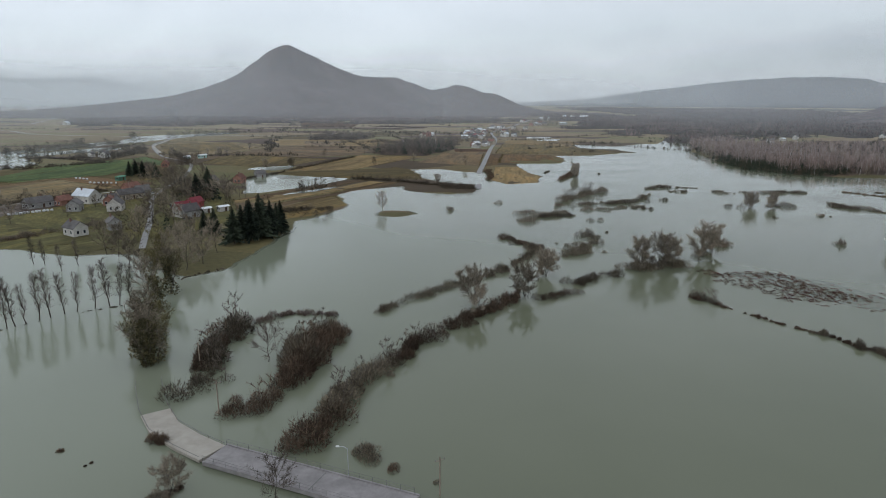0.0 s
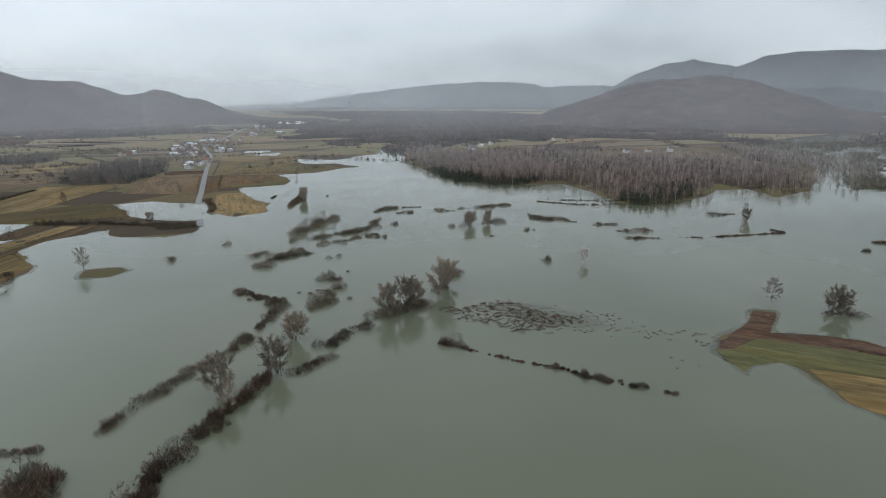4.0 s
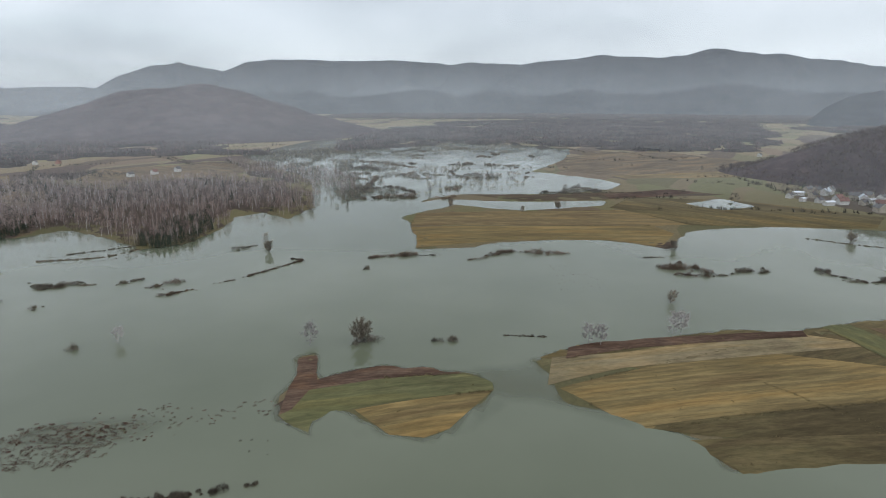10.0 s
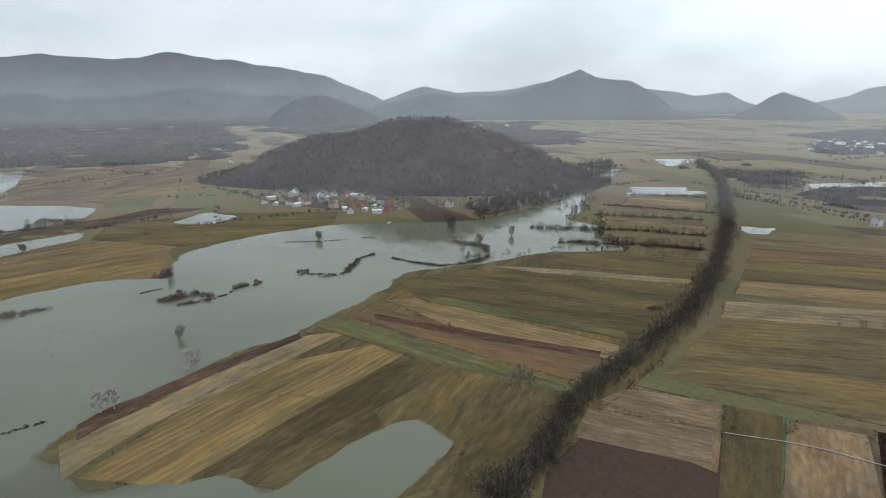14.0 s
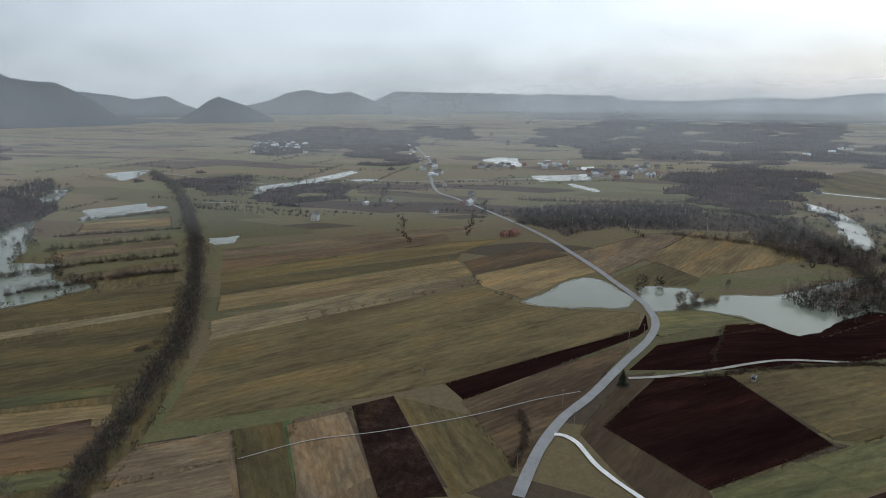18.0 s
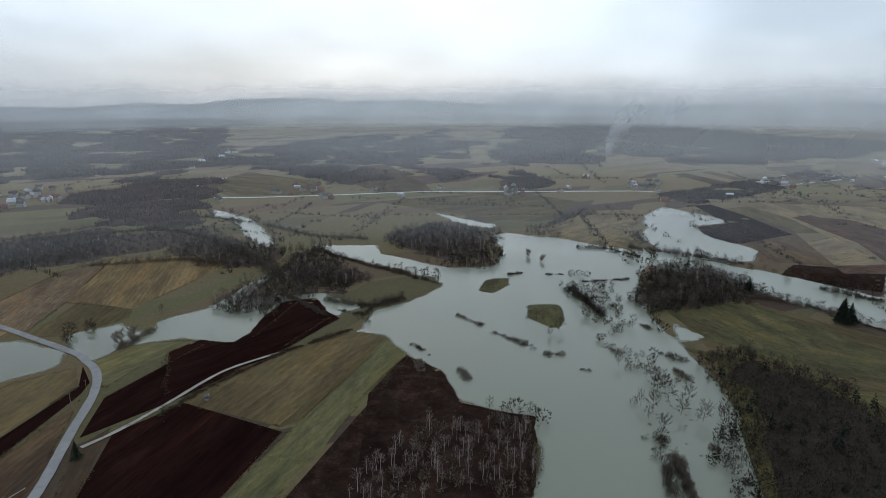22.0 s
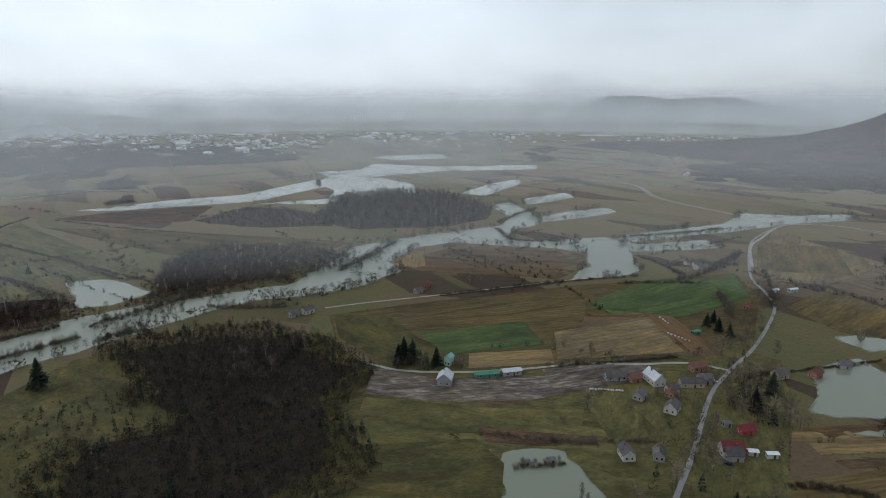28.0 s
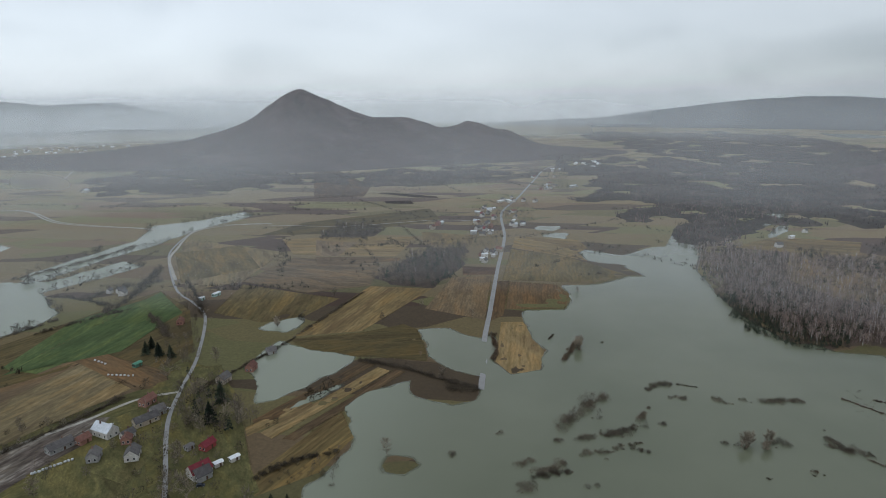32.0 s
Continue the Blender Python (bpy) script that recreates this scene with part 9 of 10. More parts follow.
HOUSES.append(("white", "white", 8, 5, 3.0, 89.5, 920.6, 56))
HOUSES.append(("white", "white", 9, 6, 3.0, 101, 895.1, 52))
HOUSES.append(("tan", "slate", 8, 6, 3.2, 88.1, 985.7, 62))
HOUSES.append(("white", "slate", 8, 6, 3.2, 106.4, 1146.6, 65))
HOUSES.append(("white", "white", 14, 6, 3.0, 82.6, 1102.1, 37))
HOUSES.append(("white", "white", 14, 6, 3.0, 100.5, 1101.8, 53))
HOUSES.append(("white", "slate", 9, 7, 3.6, 124.1, 1107.5, 60))
HOUSES.append(("white", "slate", 8, 6, 3.4, 143.3, 1101, 58))
HOUSES.append(("white", "slate", 8, 7, 3.4, 180.4, 1447.1, 66))
HOUSES.append(("brick", "rust", 9, 7, 3.4, 175.7, 1254.5, 63))
HOUSES.append(("white", "white", 9, 7, 3.4, 192.8, 1312.4, 61))
HOUSES.append(("white", "slate", 9, 7, 3.4, 196, 1270.2, 62))
HOUSES.append(("white", "slate", 9, 7, 3.4, 247.8, 1583.4, 67))
HOUSES.append(("white", "white", 9, 7, 3.4, 268.8, 1608.3, 67))
HOUSES.append(("tan", "slate", 9, 7, 3.4, 231.2, 1456.1, 68))
HOUSES.append(("white", "slate", 7, 6, 3.2, 40.6, 733, 68))
HOUSES.append(("brick", "slate", 8, 6, 3.2, 34.6, 716.6, 68))
HOUSES.append(("white", "slate", 8, 6, 3.2, 37.2, 685.9, 56))
HOUSES.append(("grey", "slate", 6, 5, 3.0, 53, 738.5, 61))
HOUSES.append(("white", "white", 6, 4, 2.8, 48.1, 711.2, 64))
HOUSES.append(("white", "metal", 16, 9, 4.0, 288.9, 2491.8, 69))
HOUSES.append(("white", "slate", 9, 7, 3.6, 555.2, 633, 180))
HOUSES.append(("white", "rust", 9, 7, 3.6, 586.5, 627.4, 2))
HOUSES.append(("white", "slate", 9, 7, 4, 618.9, 621.5, 4))
HOUSES.append(("white", "slate", 10, 7, 4, 397.3, 757.9, 12))
HOUSES.append(("white", "slate", 11, 6, 3.2, 51.8, 1039.5, 65))
HOUSES.append(("white", "metal", 9, 7, 4.4, 58.4, 1006.3, 16))
HOUSES.append(("tan", "red", 9, 7, 3.2, 63.4, 950.6, 127))
HOUSES.append(("white", "metal", 11, 7, 3.6, 34.8, 912.7, 148))
HOUSES.append(("white", "slate", 11, 7, 3.2, 39.1, 869.7, 41))
HOUSES.append(("white", "red", 9, 6, 4.4, 44.7, 854.1, 109))
HOUSES.append(("tan", "white", 9, 6, 4.4, 52.2, 839.3, 165))
HOUSES.append(("tan", "slate", 10, 7, 3.2, 40.7, 827, 156))
HOUSES.append(("grey", "white", 10, 7, 4.4, 28.4, 836.1, 8))
HOUSES.append(("white", "slate", 9, 7, 4.4, 88.7, 1115.1, 129))
HOUSES.append(("grey", "white", 9, 7, 3.2, 96.1, 1110.5, 45))
HOUSES.append(("white", "slate", 8, 7, 3.6, 106.1, 1103.8, 112))
HOUSES.append(("tan", "rust", 11, 6, 3.2, 125.8, 1119.9, 117))
HOUSES.append(("white", "rust", 9, 7, 3.2, 145.7, 1108.8, 106))
HOUSES.append(("white", "rust", 11, 6, 3.2, 97.4, 1000.7, 23))
HOUSES.append(("tan", "slate", 8, 7, 4.4, 94.4, 945.2, 67))
HOUSES.append(("white", "metal", 10, 6, 4.4, 89.2, 884.6, 59))
HOUSES.append(("grey", "slate", 9, 6, 3.2, 102.6, 903.7, 144))
HOUSES.append(("white", "white", 10, 7, 3.6, -17.1, 905.9, 66))
HOUSES.append(("tan", "rust", 8, 6, 4.4, -27.7, 869, 51))
HOUSES.append(("tan", "red", 8, 6, 3.2, 184.4, 1455.3, 14))
HOUSES.append(("tan", "rust", 11, 6, 3.2, 204.4, 1335.7, 20))
HOUSES.append(("white", "white", 11, 6, 4.4, 251.7, 1611.1, 160))
HOUSES.append(("white", "red", 9, 6, 3.2, 272.4, 1613.5, 71))
HOUSES.append(("white", "white", 8, 6, 4.4, 37.9, 709.4, 25))
HOUSES.append(("white", "white", 9, 6, 3.6, 36, 691.8, 138))
HOUSES.append(("white", "slate", 10, 7, 3.2, 49.2, 722.3, 124))
HOUSES.append(("tan", "rust", 10, 6, 4.4, 57, 735.2, 137))
HOUSES.append(("white", "metal", 10, 7, 3.6, 186.5, 1262.4, 62))
HOUSES.append(("tan", "slate", 11, 7, 3.2, 210.3, 1299.9, 139))
HOUSES.append(("grey", "white", 10, 7, 4.4, 241.7, 1285.9, 15))
HOUSES.append(("grey", "metal", 8, 7, 3.2, 251.9, 1294.5, 102))
HOUSES.append(("white", "red", 8, 7, 3.6, 45.8, 972.8, 113))
HOUSES.append(("white", "slate", 11, 6, 3.6, 50.6, 905.5, 59))
HOUSES.append(("grey", "white", 11, 6, 3.2, 39.5, 993.2, 160))
HOUSES.append(("tan", "slate", 4, 3, 2.4, -171.6, 201.2, 63))
HOUSES.append(("grey", "slate", 4, 3, 2.4, -165.9, 211.8, 63))
HOUSES.append(("grey", "slate", 9, 8, 3.4, -117, 280, 51))
HOUSES.append(("brick", "rust", 6, 6, 3.0, -170, 311, 106))
HOUSES.append(("grey", "slate", 9, 7, 3.6, -168, 342, 53))
HOUSES.append(("grey", "slate", 5, 4, 2.4, -134, 305, 60))
HOUSES.append(("white", "white", 11, 8, 4.0, -808, -620, 44))
HOUSES.append(("white", "slate", 11, 8, 4.0, -779, -578, 13))
HOUSES.append(("tan", "slate", 11, 8, 4.0, -795, -575, 90))
HOUSES.append(("white", "slate", 11, 8, 4.0, -571, -649, 176))
HOUSES.append(("tan", "slate", 11, 8, 4.0, -589, -655, 32))
HOUSES.append(("brick", "rust", 11, 8, 4.0, -624, -723, 123))
HOUSES.append(("white", "white", 11, 8, 4.0, -806, -720, 118))
HOUSES.append(("white", "white", 11, 8, 4.0, -1027, -525, 56))
HOUSES.append(("white", "slate", 11, 8, 4.0, -1023, -512, 123))
HOUSES.append(("white", "metal", 11, 8, 4.0, -988, -474, 122))
HOUSES.append(("tan", "slate", 11, 8, 4.0, -866, -459, 121))
HOUSES.append(("white", "white", 11, 8, 4.0, -813, -459, 132))
HOUSES.append(("white", "white", 11, 8, 4.0, -708, -491, 51))
HOUSES.append(("brick", "rust", 11, 8, 4.0, -705, -484, 93))
HOUSES.append(("white", "slate", 11, 8, 4.0, -218, -838, 100))
HOUSES.append(("tan", "slate", 11, 8, 4.0, -346, -859, 41))
HOUSES.append(("white", "slate", 11, 8, 4.0, -365, -854, 103))
HOUSES.append(("brick", "rust", 11, 8, 4.0, -365, -834, 163))
HOUSES.append(("tan", "slate", 11, 8, 4.0, -302, -858, 172))
HOUSES.append(("white", "slate", 11, 8, 4.0, -346, -771, 125))
HOUSES.append(("white", "slate", 11, 8, 4.0, -281, -1272, 157))
HOUSES.append(("tan", "slate", 11, 8, 4.0, -438, -803, 105))
HOUSES.append(("white", "white", 11, 8, 4.0, -441, -730, 123))

# ---- houses ----
def plain(name, a, b, rough=0.85, scale=1.5, **more):
    return surface(name, a, b, scale, rough=rough, bump=0.15, big=0.3, **more)


WALLS = {"white": plain("whitewashed_plaster", (0.30, 0.285, 0.26), (0.58, 0.56, 0.52)), "grey": plain("grey_render", (0.20, 0.20, 0.19), (0.34, 0.33, 0.32)),
         "tan": plain("bare_block_wall", (0.26, 0.22, 0.17), (0.42, 0.37, 0.30)), "brick": plain("brick_wall", (0.20, 0.10, 0.075), (0.32, 0.18, 0.14)),
         "red": plain("red_boards", (0.22, 0.05, 0.05), (0.34, 0.09, 0.08)), "metal": plain("dull_sheet_wall", (0.20, 0.21, 0.22), (0.32, 0.33, 0.34)),
         "green": plain("green_sheet_wall", (0.07, 0.14, 0.10), (0.12, 0.22, 0.16)), "teal": plain("pale_green_wall", (0.28, 0.42, 0.38), (0.42, 0.56, 0.52))}
ROOFS = {"metal": plain("pale_metal_roof", (0.36, 0.39, 0.42), (0.58, 0.61, 0.64), 0.45), "slate": plain("grey_tile_roof", (0.075, 0.070, 0.070), (0.15, 0.14, 0.135), island=0.4),
         "rust": plain("weathered_red_tiles", (0.12, 0.060, 0.048), (0.22, 0.115, 0.092), island=0.4), "red": plain("crimson_sheet_roof", (0.115, 0.018, 0.026), (0.20, 0.038, 0.048), 0.5),
         "white": plain("white_sheet_roof", (0.52, 0.54, 0.56), (0.78, 0.80, 0.82), 0.5), "green": plain("green_sheet_roof", (0.055, 0.16, 0.105), (0.10, 0.25, 0.17), 0.5),
         "teal": plain("teal_sheet_roof", (0.16, 0.34, 0.30), (0.26, 0.46, 0.42), 0.5)}
GLASS = surface("dark_window_glass", (0.012, 0.014, 0.018), (0.03, 0.034, 0.04), 0.5, rough=0.08, bump=0)
DOOR = plain("brown_door", (0.05, 0.03, 0.02), (0.11, 0.07, 0.045))
FRAME = plain("window_frame_paint", (0.45, 0.44, 0.42), (0.66, 0.65, 0.62))
CHIMNEY = plain("sooty_brick", (0.10, 0.06, 0.05), (0.22, 0.14, 0.11))


def box(bm, x0, x1, y0, y1, z0, z1):
    v = [bm.verts.new(p) for p in ((x0, y0, z0), (x1, y0, z0), (x1, y1, z0), (x0, y1, z0), (x0, y0, z1), (x1, y0, z1), (x1, y1, z1), (x0, y1, z1))]
    for q in ((3, 2, 1, 0), (4, 5, 6, 7), (0, 1, 5, 4), (1, 2, 6, 5), (2, 3, 7, 6), (3, 0, 4, 7)):
        bm.faces.new([v[i] for i in q])


def window(parent, x0, x1, y0, y1, framed):
    """A dark pane between z 1.0 and 2.2, flat across its thinner side, with a frame of four bars round it."""
    bm = bmesh.new()
    box(bm, x0, x1, y0, y1, 1.0, 2.2)
    pane = part("window", bm, GLASS, parent)
    if framed:
        bm = bmesh.new()
        flat_y = (y1 - y0) < (x1 - x0)
        gx0, gx1, gy0, gy1 = (x0, x1, y0 - 0.02, y1 + 0.02) if flat_y else (x0 - 0.02, x1 + 0.02, y0, y1)
        box(bm, gx0, gx1, gy0, gy1, 0.90, 1.0)
        box(bm, gx0, gx1, gy0, gy1, 2.2, 2.3)
        for s in (0, 1):
            if flat_y:
                a = x0 - 0.1 if s == 0 else x1
                box(bm, a, a + 0.1, gy0, gy1, 0.90, 2.3)
            else:
                a = y0 - 0.1 if s == 0 else y1
                box(bm, gx0, gx1, a, a + 0.1, 0.90, 2.3)
        part("window_frame", bm, FRAME, pane, "white painted window frame")


def house(walls, roof, length, width, eaves, near, framed=False):
    """A gabled house on its own base, ridge along x."""
    length, width = length * 0.82, width * 0.82
    shed = eaves < 2.9 or roof == "white"
    rise = width * (0.18 if shed else 0.42)
    thing = tagged(new("house" if not shed else "shed"))
    L, W = length / 2, width / 2
    bm = bmesh.new()
    lo = [bm.verts.new(p) for p in ((-L, -W, -0.5), (L, -W, -0.5), (L, W, -0.5), (-L, W, -0.5))]
    hi = [bm.verts.new(p) for p in ((-L, -W, eaves), (L, -W, eaves), (L, W, eaves), (-L, W, eaves))]
    top = [bm.verts.new((-L, 0, eaves + rise)), bm.verts.new((L, 0, eaves + rise))]
    bm.faces.new((lo[0], lo[1], hi[1], hi[0])); bm.faces.new((lo[2], lo[3], hi[3], hi[2]))
    bm.faces.new((lo[1], lo[2], hi[2], top[1], hi[1])); bm.faces.new((lo[3], lo[0], hi[0], top[0], hi[3]))
    part("wall", bm, WALLS[walls], thing)
    o, th = 0.45, 0.16
    slope = rise / W
    for s in (-1, 1):
        bm = bmesh.new()
        y1, z1 = s * (W + o), eaves - o * slope
        zt = eaves + rise
        lowv = [bm.verts.new(p) for p in ((-L - o, y1, z1 + 0.03), (L + o, y1, z1 + 0.03), (L + o, s * 0.012, zt + 0.03), (-L - o, s * 0.012, zt + 0.03))]
        upv = [bm.verts.new(p) for p in ((-L - o, y1, z1 + th), (L + o, y1, z1 + th), (L + o, s * 0.012, zt + th), (-L - o, s * 0.012, zt + th))]
        bm.faces.new(lowv[::-1]); bm.faces.new(upv)
        for k in range(4):
            bm.faces.new((lowv[k], lowv[(k + 1) % 4], upv[(k + 1) % 4], upv[k]))
        bmesh.ops.recalc_face_normals(bm, faces=bm.faces[:])
        part("roof", bm, ROOFS[roof], thing)
    if not shed:
        bm = bmesh.new()
        box(bm, L * 0.3, L * 0.3 + 0.6, W * 0.15, W * 0.15 + 0.6, eaves + rise * 0.4, eaves + rise + 1.0)
        part("chimney", bm, CHIMNEY, thing)
    if near:
        for s in (-1, 1):
            for k in range(max(1, int(length / 4))):
                x = -L + (k + 0.5) * length / max(1, int(length / 4))
                if s == 1 or abs(x - L * 0.1 - 0.5) > 1.2:
                    window(thing, x - 0.5, x + 0.5, s * W - 0.03, s * W + 0.03, framed)
            for y in (-W * 0.45, W * 0.45):
                window(thing, s * L - 0.03, s * L + 0.03, y - 0.45, y + 0.45, framed)
        bm = bmesh.new()
        box(bm, L * 0.1, L * 0.1 + 1.0, -W - 0.04, -W + 0.04, -0.3, 2.05)
        part("door", bm, DOOR, thing)
    return thing


WALL_WORDS = {"white": "whitewashed", "grey": "grey rendered", "tan": "bare block", "brick": "brick", "red": "red boarded", "metal": "metal-clad", "green": "green metal", "teal": "pale green"}
ROOF_WORDS = {"metal": "pale metal roof", "slate": "grey tiled roof", "rust": "weathered red tiled roof", "red": "crimson metal roof", "white": "white sheet roof", "green": "green metal roof", "teal": "teal metal roof"}
for walls, roof, length, width, eaves, x, y, turn in HOUSES:
    h = house(walls, roof, length, width, eaves, math.hypot(x, y) < 640, math.hypot(x, y) < 440)
    h.matrix_basis = pose(x, y, level(x, y) + 0.1, 0, 0, turn)
    shed = eaves < 2.9 or roof == "white"
    tagged(h, f"{WALL_WORDS[walls]} {'shed' if shed else 'house'} with a {ROOF_WORDS[roof]}", "shed" if shed else "house")

# ---- plan of the small things ----
BRIDGE_LINE = [(-35.4, 85.5, 0.75), (-30.6, 83.5, 0.75), (-22.9, 80.3, 0.75), (-13.2, 76.3, 0.75), (-4.2, 72.6, 0.75)]
LAMP_AT = (-13.8, 79.9)
POLES = [(27.6, -160.2), (25.6, -182.4), (18.7, -210.7), (12.5, -193.3), (-5.4, -284.3), (-12.7, -295.8), (-159.9, 329.0), (-178.2, 348.3), (-29.9, 300.8), (-49.8, 117.2), (-39.4, 98.6), (124.0, -400.5), (230.7, -329.0), (-0.4, 76.0)]
TUFTS = []
TUFTS.append(("rusty tussocks of drowned plants in a flooded plot", [(84, 192), (106, 195), (112, 179), (118, 162), (102, 165), (91, 176), (83, 187)], 1.35, 0.62, 0.25))
TUFTS.append(("thinning rusty tussocks in a flooded plot", [(107, 196), (125, 170), (146, 135), (140, 131), (111, 155), (102, 165)], 2.0, 0.40, 0.5))
TUFTS.append(("dark sods showing above flood water", [(338, 84), (336, 69), (300, 50), (284, 53), (298, 70)], 4.2, 0.3, 0.4))
TUFTS.append(("dark sods along a drowned field edge", [(122, 126), (128, 112), (124, 110), (120, 120)], 3, 0.3, 0.5))
TUFTS.append(("dark sods along a drowned field edge", [(133, 121), (146, 128), (144, 123), (130, 116)], 2.0, 0.5, 0.3))
TUFTS.append(("dark sods along the drowned marsh edge", [(248, 378), (293, 356), (334, 327), (314, 308), (270, 319), (236, 349)], 4.0, 0.6, 0.45))
TUFTS.append(("dark sods along a drowned bank", [(-244, -158), (-268, -153), (-244, -120), (-207, -100), (-200, -115), (-226, -140)], 6.5, 0.7, 0.5))
TUFTS.append(("dark sods along a drowned shore", [(-173, -169), (-177, -160), (-161, -144), (-161, -150)], 2.5, 0.5, 0.3))
BALES = [((-202.2, 280.8), (-188.9, 294.7), 12), ((-227.4, 393.5), (-207.3, 391.8), 7), ((-250.2, 417.5), (-236.0, 410.0), 4)]
TOWNS = []
TOWNS.append((90, [(-2797, -623), (-4293, -187), (-4016, 973), (-2437, 603), (-1862, 167), (-1869, -275)]))
TOWNS.append((26, [(-1427, -550), (-1874, -551), (-1755, -386), (-1263, -368)]))
TOWNS.append((30, [(-1708, 432), (-2422, 1072), (-2116, 1277), (-1621, 874)]))
TOWNS.append((150, [(-2521, 87), (-4237, 304), (-3601, 877), (-2265, 448)]))
TOWNS.append((60, [(-2552, 624), (-2329, 942), (-1835, 818), (-1995, 522)]))
TOWNS.append((15, [(-964, -497), (-1059, -526), (-1148, -473), (-964, -442)]))
TOWNS.append((16, [(-1853, 2517), (-2154, 3451), (-1500, 2723), (-1466, 2152)]))
TOWNS.append((12, [(819, -1157), (970, -1456), (714, -1314), (646, -1139)]))
TOWNS.append((10, [(876, -1256), (926, -1433), (733, -1302), (719, -1151)]))
TOWNS.append((14, [(370, -957), (406, -1149), (358, -1107), (247, -788), (260, -755)]))
TOWNS.append((14, [(270, -990), (225, -1151), (174, -1096), (190, -976)]))
TOWNS.append((14, [(91, -1050), (-16, -1086), (-32, -976), (47, -929)]))
TOWNS.append((10, [(-953, -500), (-1098, -545), (-1040, -481), (-958, -461)]))
TOWNS.append((40, [(-2159, 917), (-2664, 1532), (-2148, 2020), (-1568, 1431), (-1675, 970)]))
TOWNS.append((60, [(-1710, 2132), (-2599, 3444), (-1972, 3840), (-1118, 2245), (-1233, 1903)]))
TOWNS.append((30, [(-1832, 1059), (-2543, 1992), (-2022, 2042), (-1545, 1462)]))
TOWNS.append((8, [(-336, -1494), (-465, -1612), (-414, -1404), (-324, -1363)]))
TOWNS.append((10, [(2251, -779), (2084, -1319), (1741, -1138), (1928, -691)]))
TOWNS.append((8, [(326, 1862), (438, 1774), (375, 1631), (302, 1633)]))
TOWNS.append((10, [(-2716, -2261), (-3207, -2179), (-2709, -1802), (-2416, -1972)]))
TOWNS.append((8, [(-1605, 1880), (-1704, 2640), (-1205, 2193), (-1261, 1693)]))
TOWNS.append((9, [(-320, -949), (-421, -913), (-353, -752), (-314, -772), (-299, -872)]))
TOWNS.append((9, [(20, -1074), (-39, -1121), (-82, -1043), (-27, -921), (19, -945)]))
TOWNS.append((7, [(-630, -735), (-708, -659), (-647, -599), (-564, -642)]))
TOWNS.append((7, [(-839, -663), (-891, -636), (-763, -539), (-743, -578)]))
TOWNS.append((7, [(-1057, -553), (-1234, -468), (-1126, -426), (-947, -475)]))
TOWNS.append((14, [(1004, -1461), (815, -1437), (668, -1163), (810, -1187)]))
TOWNS.append((3, [(203, -705), (183, -717), (161, -634), (174, -615)]))
TOWNS.append((9, [(45, -1061), (-29, -1104), (-28, -960), (24, -918)]))
TOWNS.append((10, [(563, -1465), (330, -1065), (235, -765), (254, -754), (351, -953)]))
TOWNS.append((10, [(304, -1198), (73, -1114), (71, -992), (258, -1055)]))
TOWNS.append((320, [(-3207, -677), (-3843, -252), (-3914, 519), (-3167, 609), (-2473, 277), (-2294, -350)]))
TOWNS.append((170, [(-3914, 519), (-4224, 2002), (-2592, 1246), (-2499, 488)]))
TOWNS.append((45, [(-1538, -586), (-1857, -600), (-1797, -405), (-1252, -350), (-1192, -415)]))
TOWNS.append((170, [(-4333, 150), (-4514, 1098), (-2899, 1665), (-2122, 1224), (-2009, 493), (-2085, 72)]))
TOWNS.append((50, [(-2657, 1527), (-2092, 2344), (-1465, 1652), (-1826, 1056)]))
TOWNS.append((25, [(-2231, 2864), (-2115, 3835), (-1482, 2803), (-1650, 2204)]))
TOWNS.append((20, [(-2790, -2312), (-3115, -2123), (-2654, -1803), (-2375, -1962)]))
TOWNS.append((26, [(723, -101), (690, -159), (599, -219), (538, -189), (547, -150), (656, -81)]))
TOWNS.append((8, [(697, -423), (669, -469), (615, -427), (635, -384)]))
TOWNS.append((45, [(-1208, -430), (-1787, -527), (-1860, -454), (-1544, -373), (-1342, -392), (-1186, -386)]))
TOWNS.append((130, [(-2950, -763), (-4368, -560), (-4858, 1187), (-2707, 711), (-2451, 380), (-2607, -130), (-2027, -248)]))
CARS = [("white", -164.8, 347.1, 40), ("dark", -115.1, 273.3, 15), ("white", -188.1, 328.1, 100)]

# ---- bridge and drowned road ----
CONCRETE = plain("bridge_concrete", (0.165, 0.152, 0.150), (0.270, 0.252, 0.248), scale=0.8)
SILT_ROAD = plain("silt_covered_road", (0.26, 0.235, 0.20), (0.36, 0.33, 0.285), 0.5, scale=0.5)
RAIL = plain("painted_steel_rail", (0.10, 0.10, 0.10), (0.20, 0.19, 0.18))
STEEL = plain("galvanised_steel", (0.30, 0.31, 0.31), (0.46, 0.47, 0.47), 0.5)
POLE = plain("weathered_pole", (0.16, 0.13, 0.10), (0.30, 0.25, 0.20))
BRIDGE = BRIDGE_LINE
APPROACH = APPROACH_LINE
WIDE = 4.9


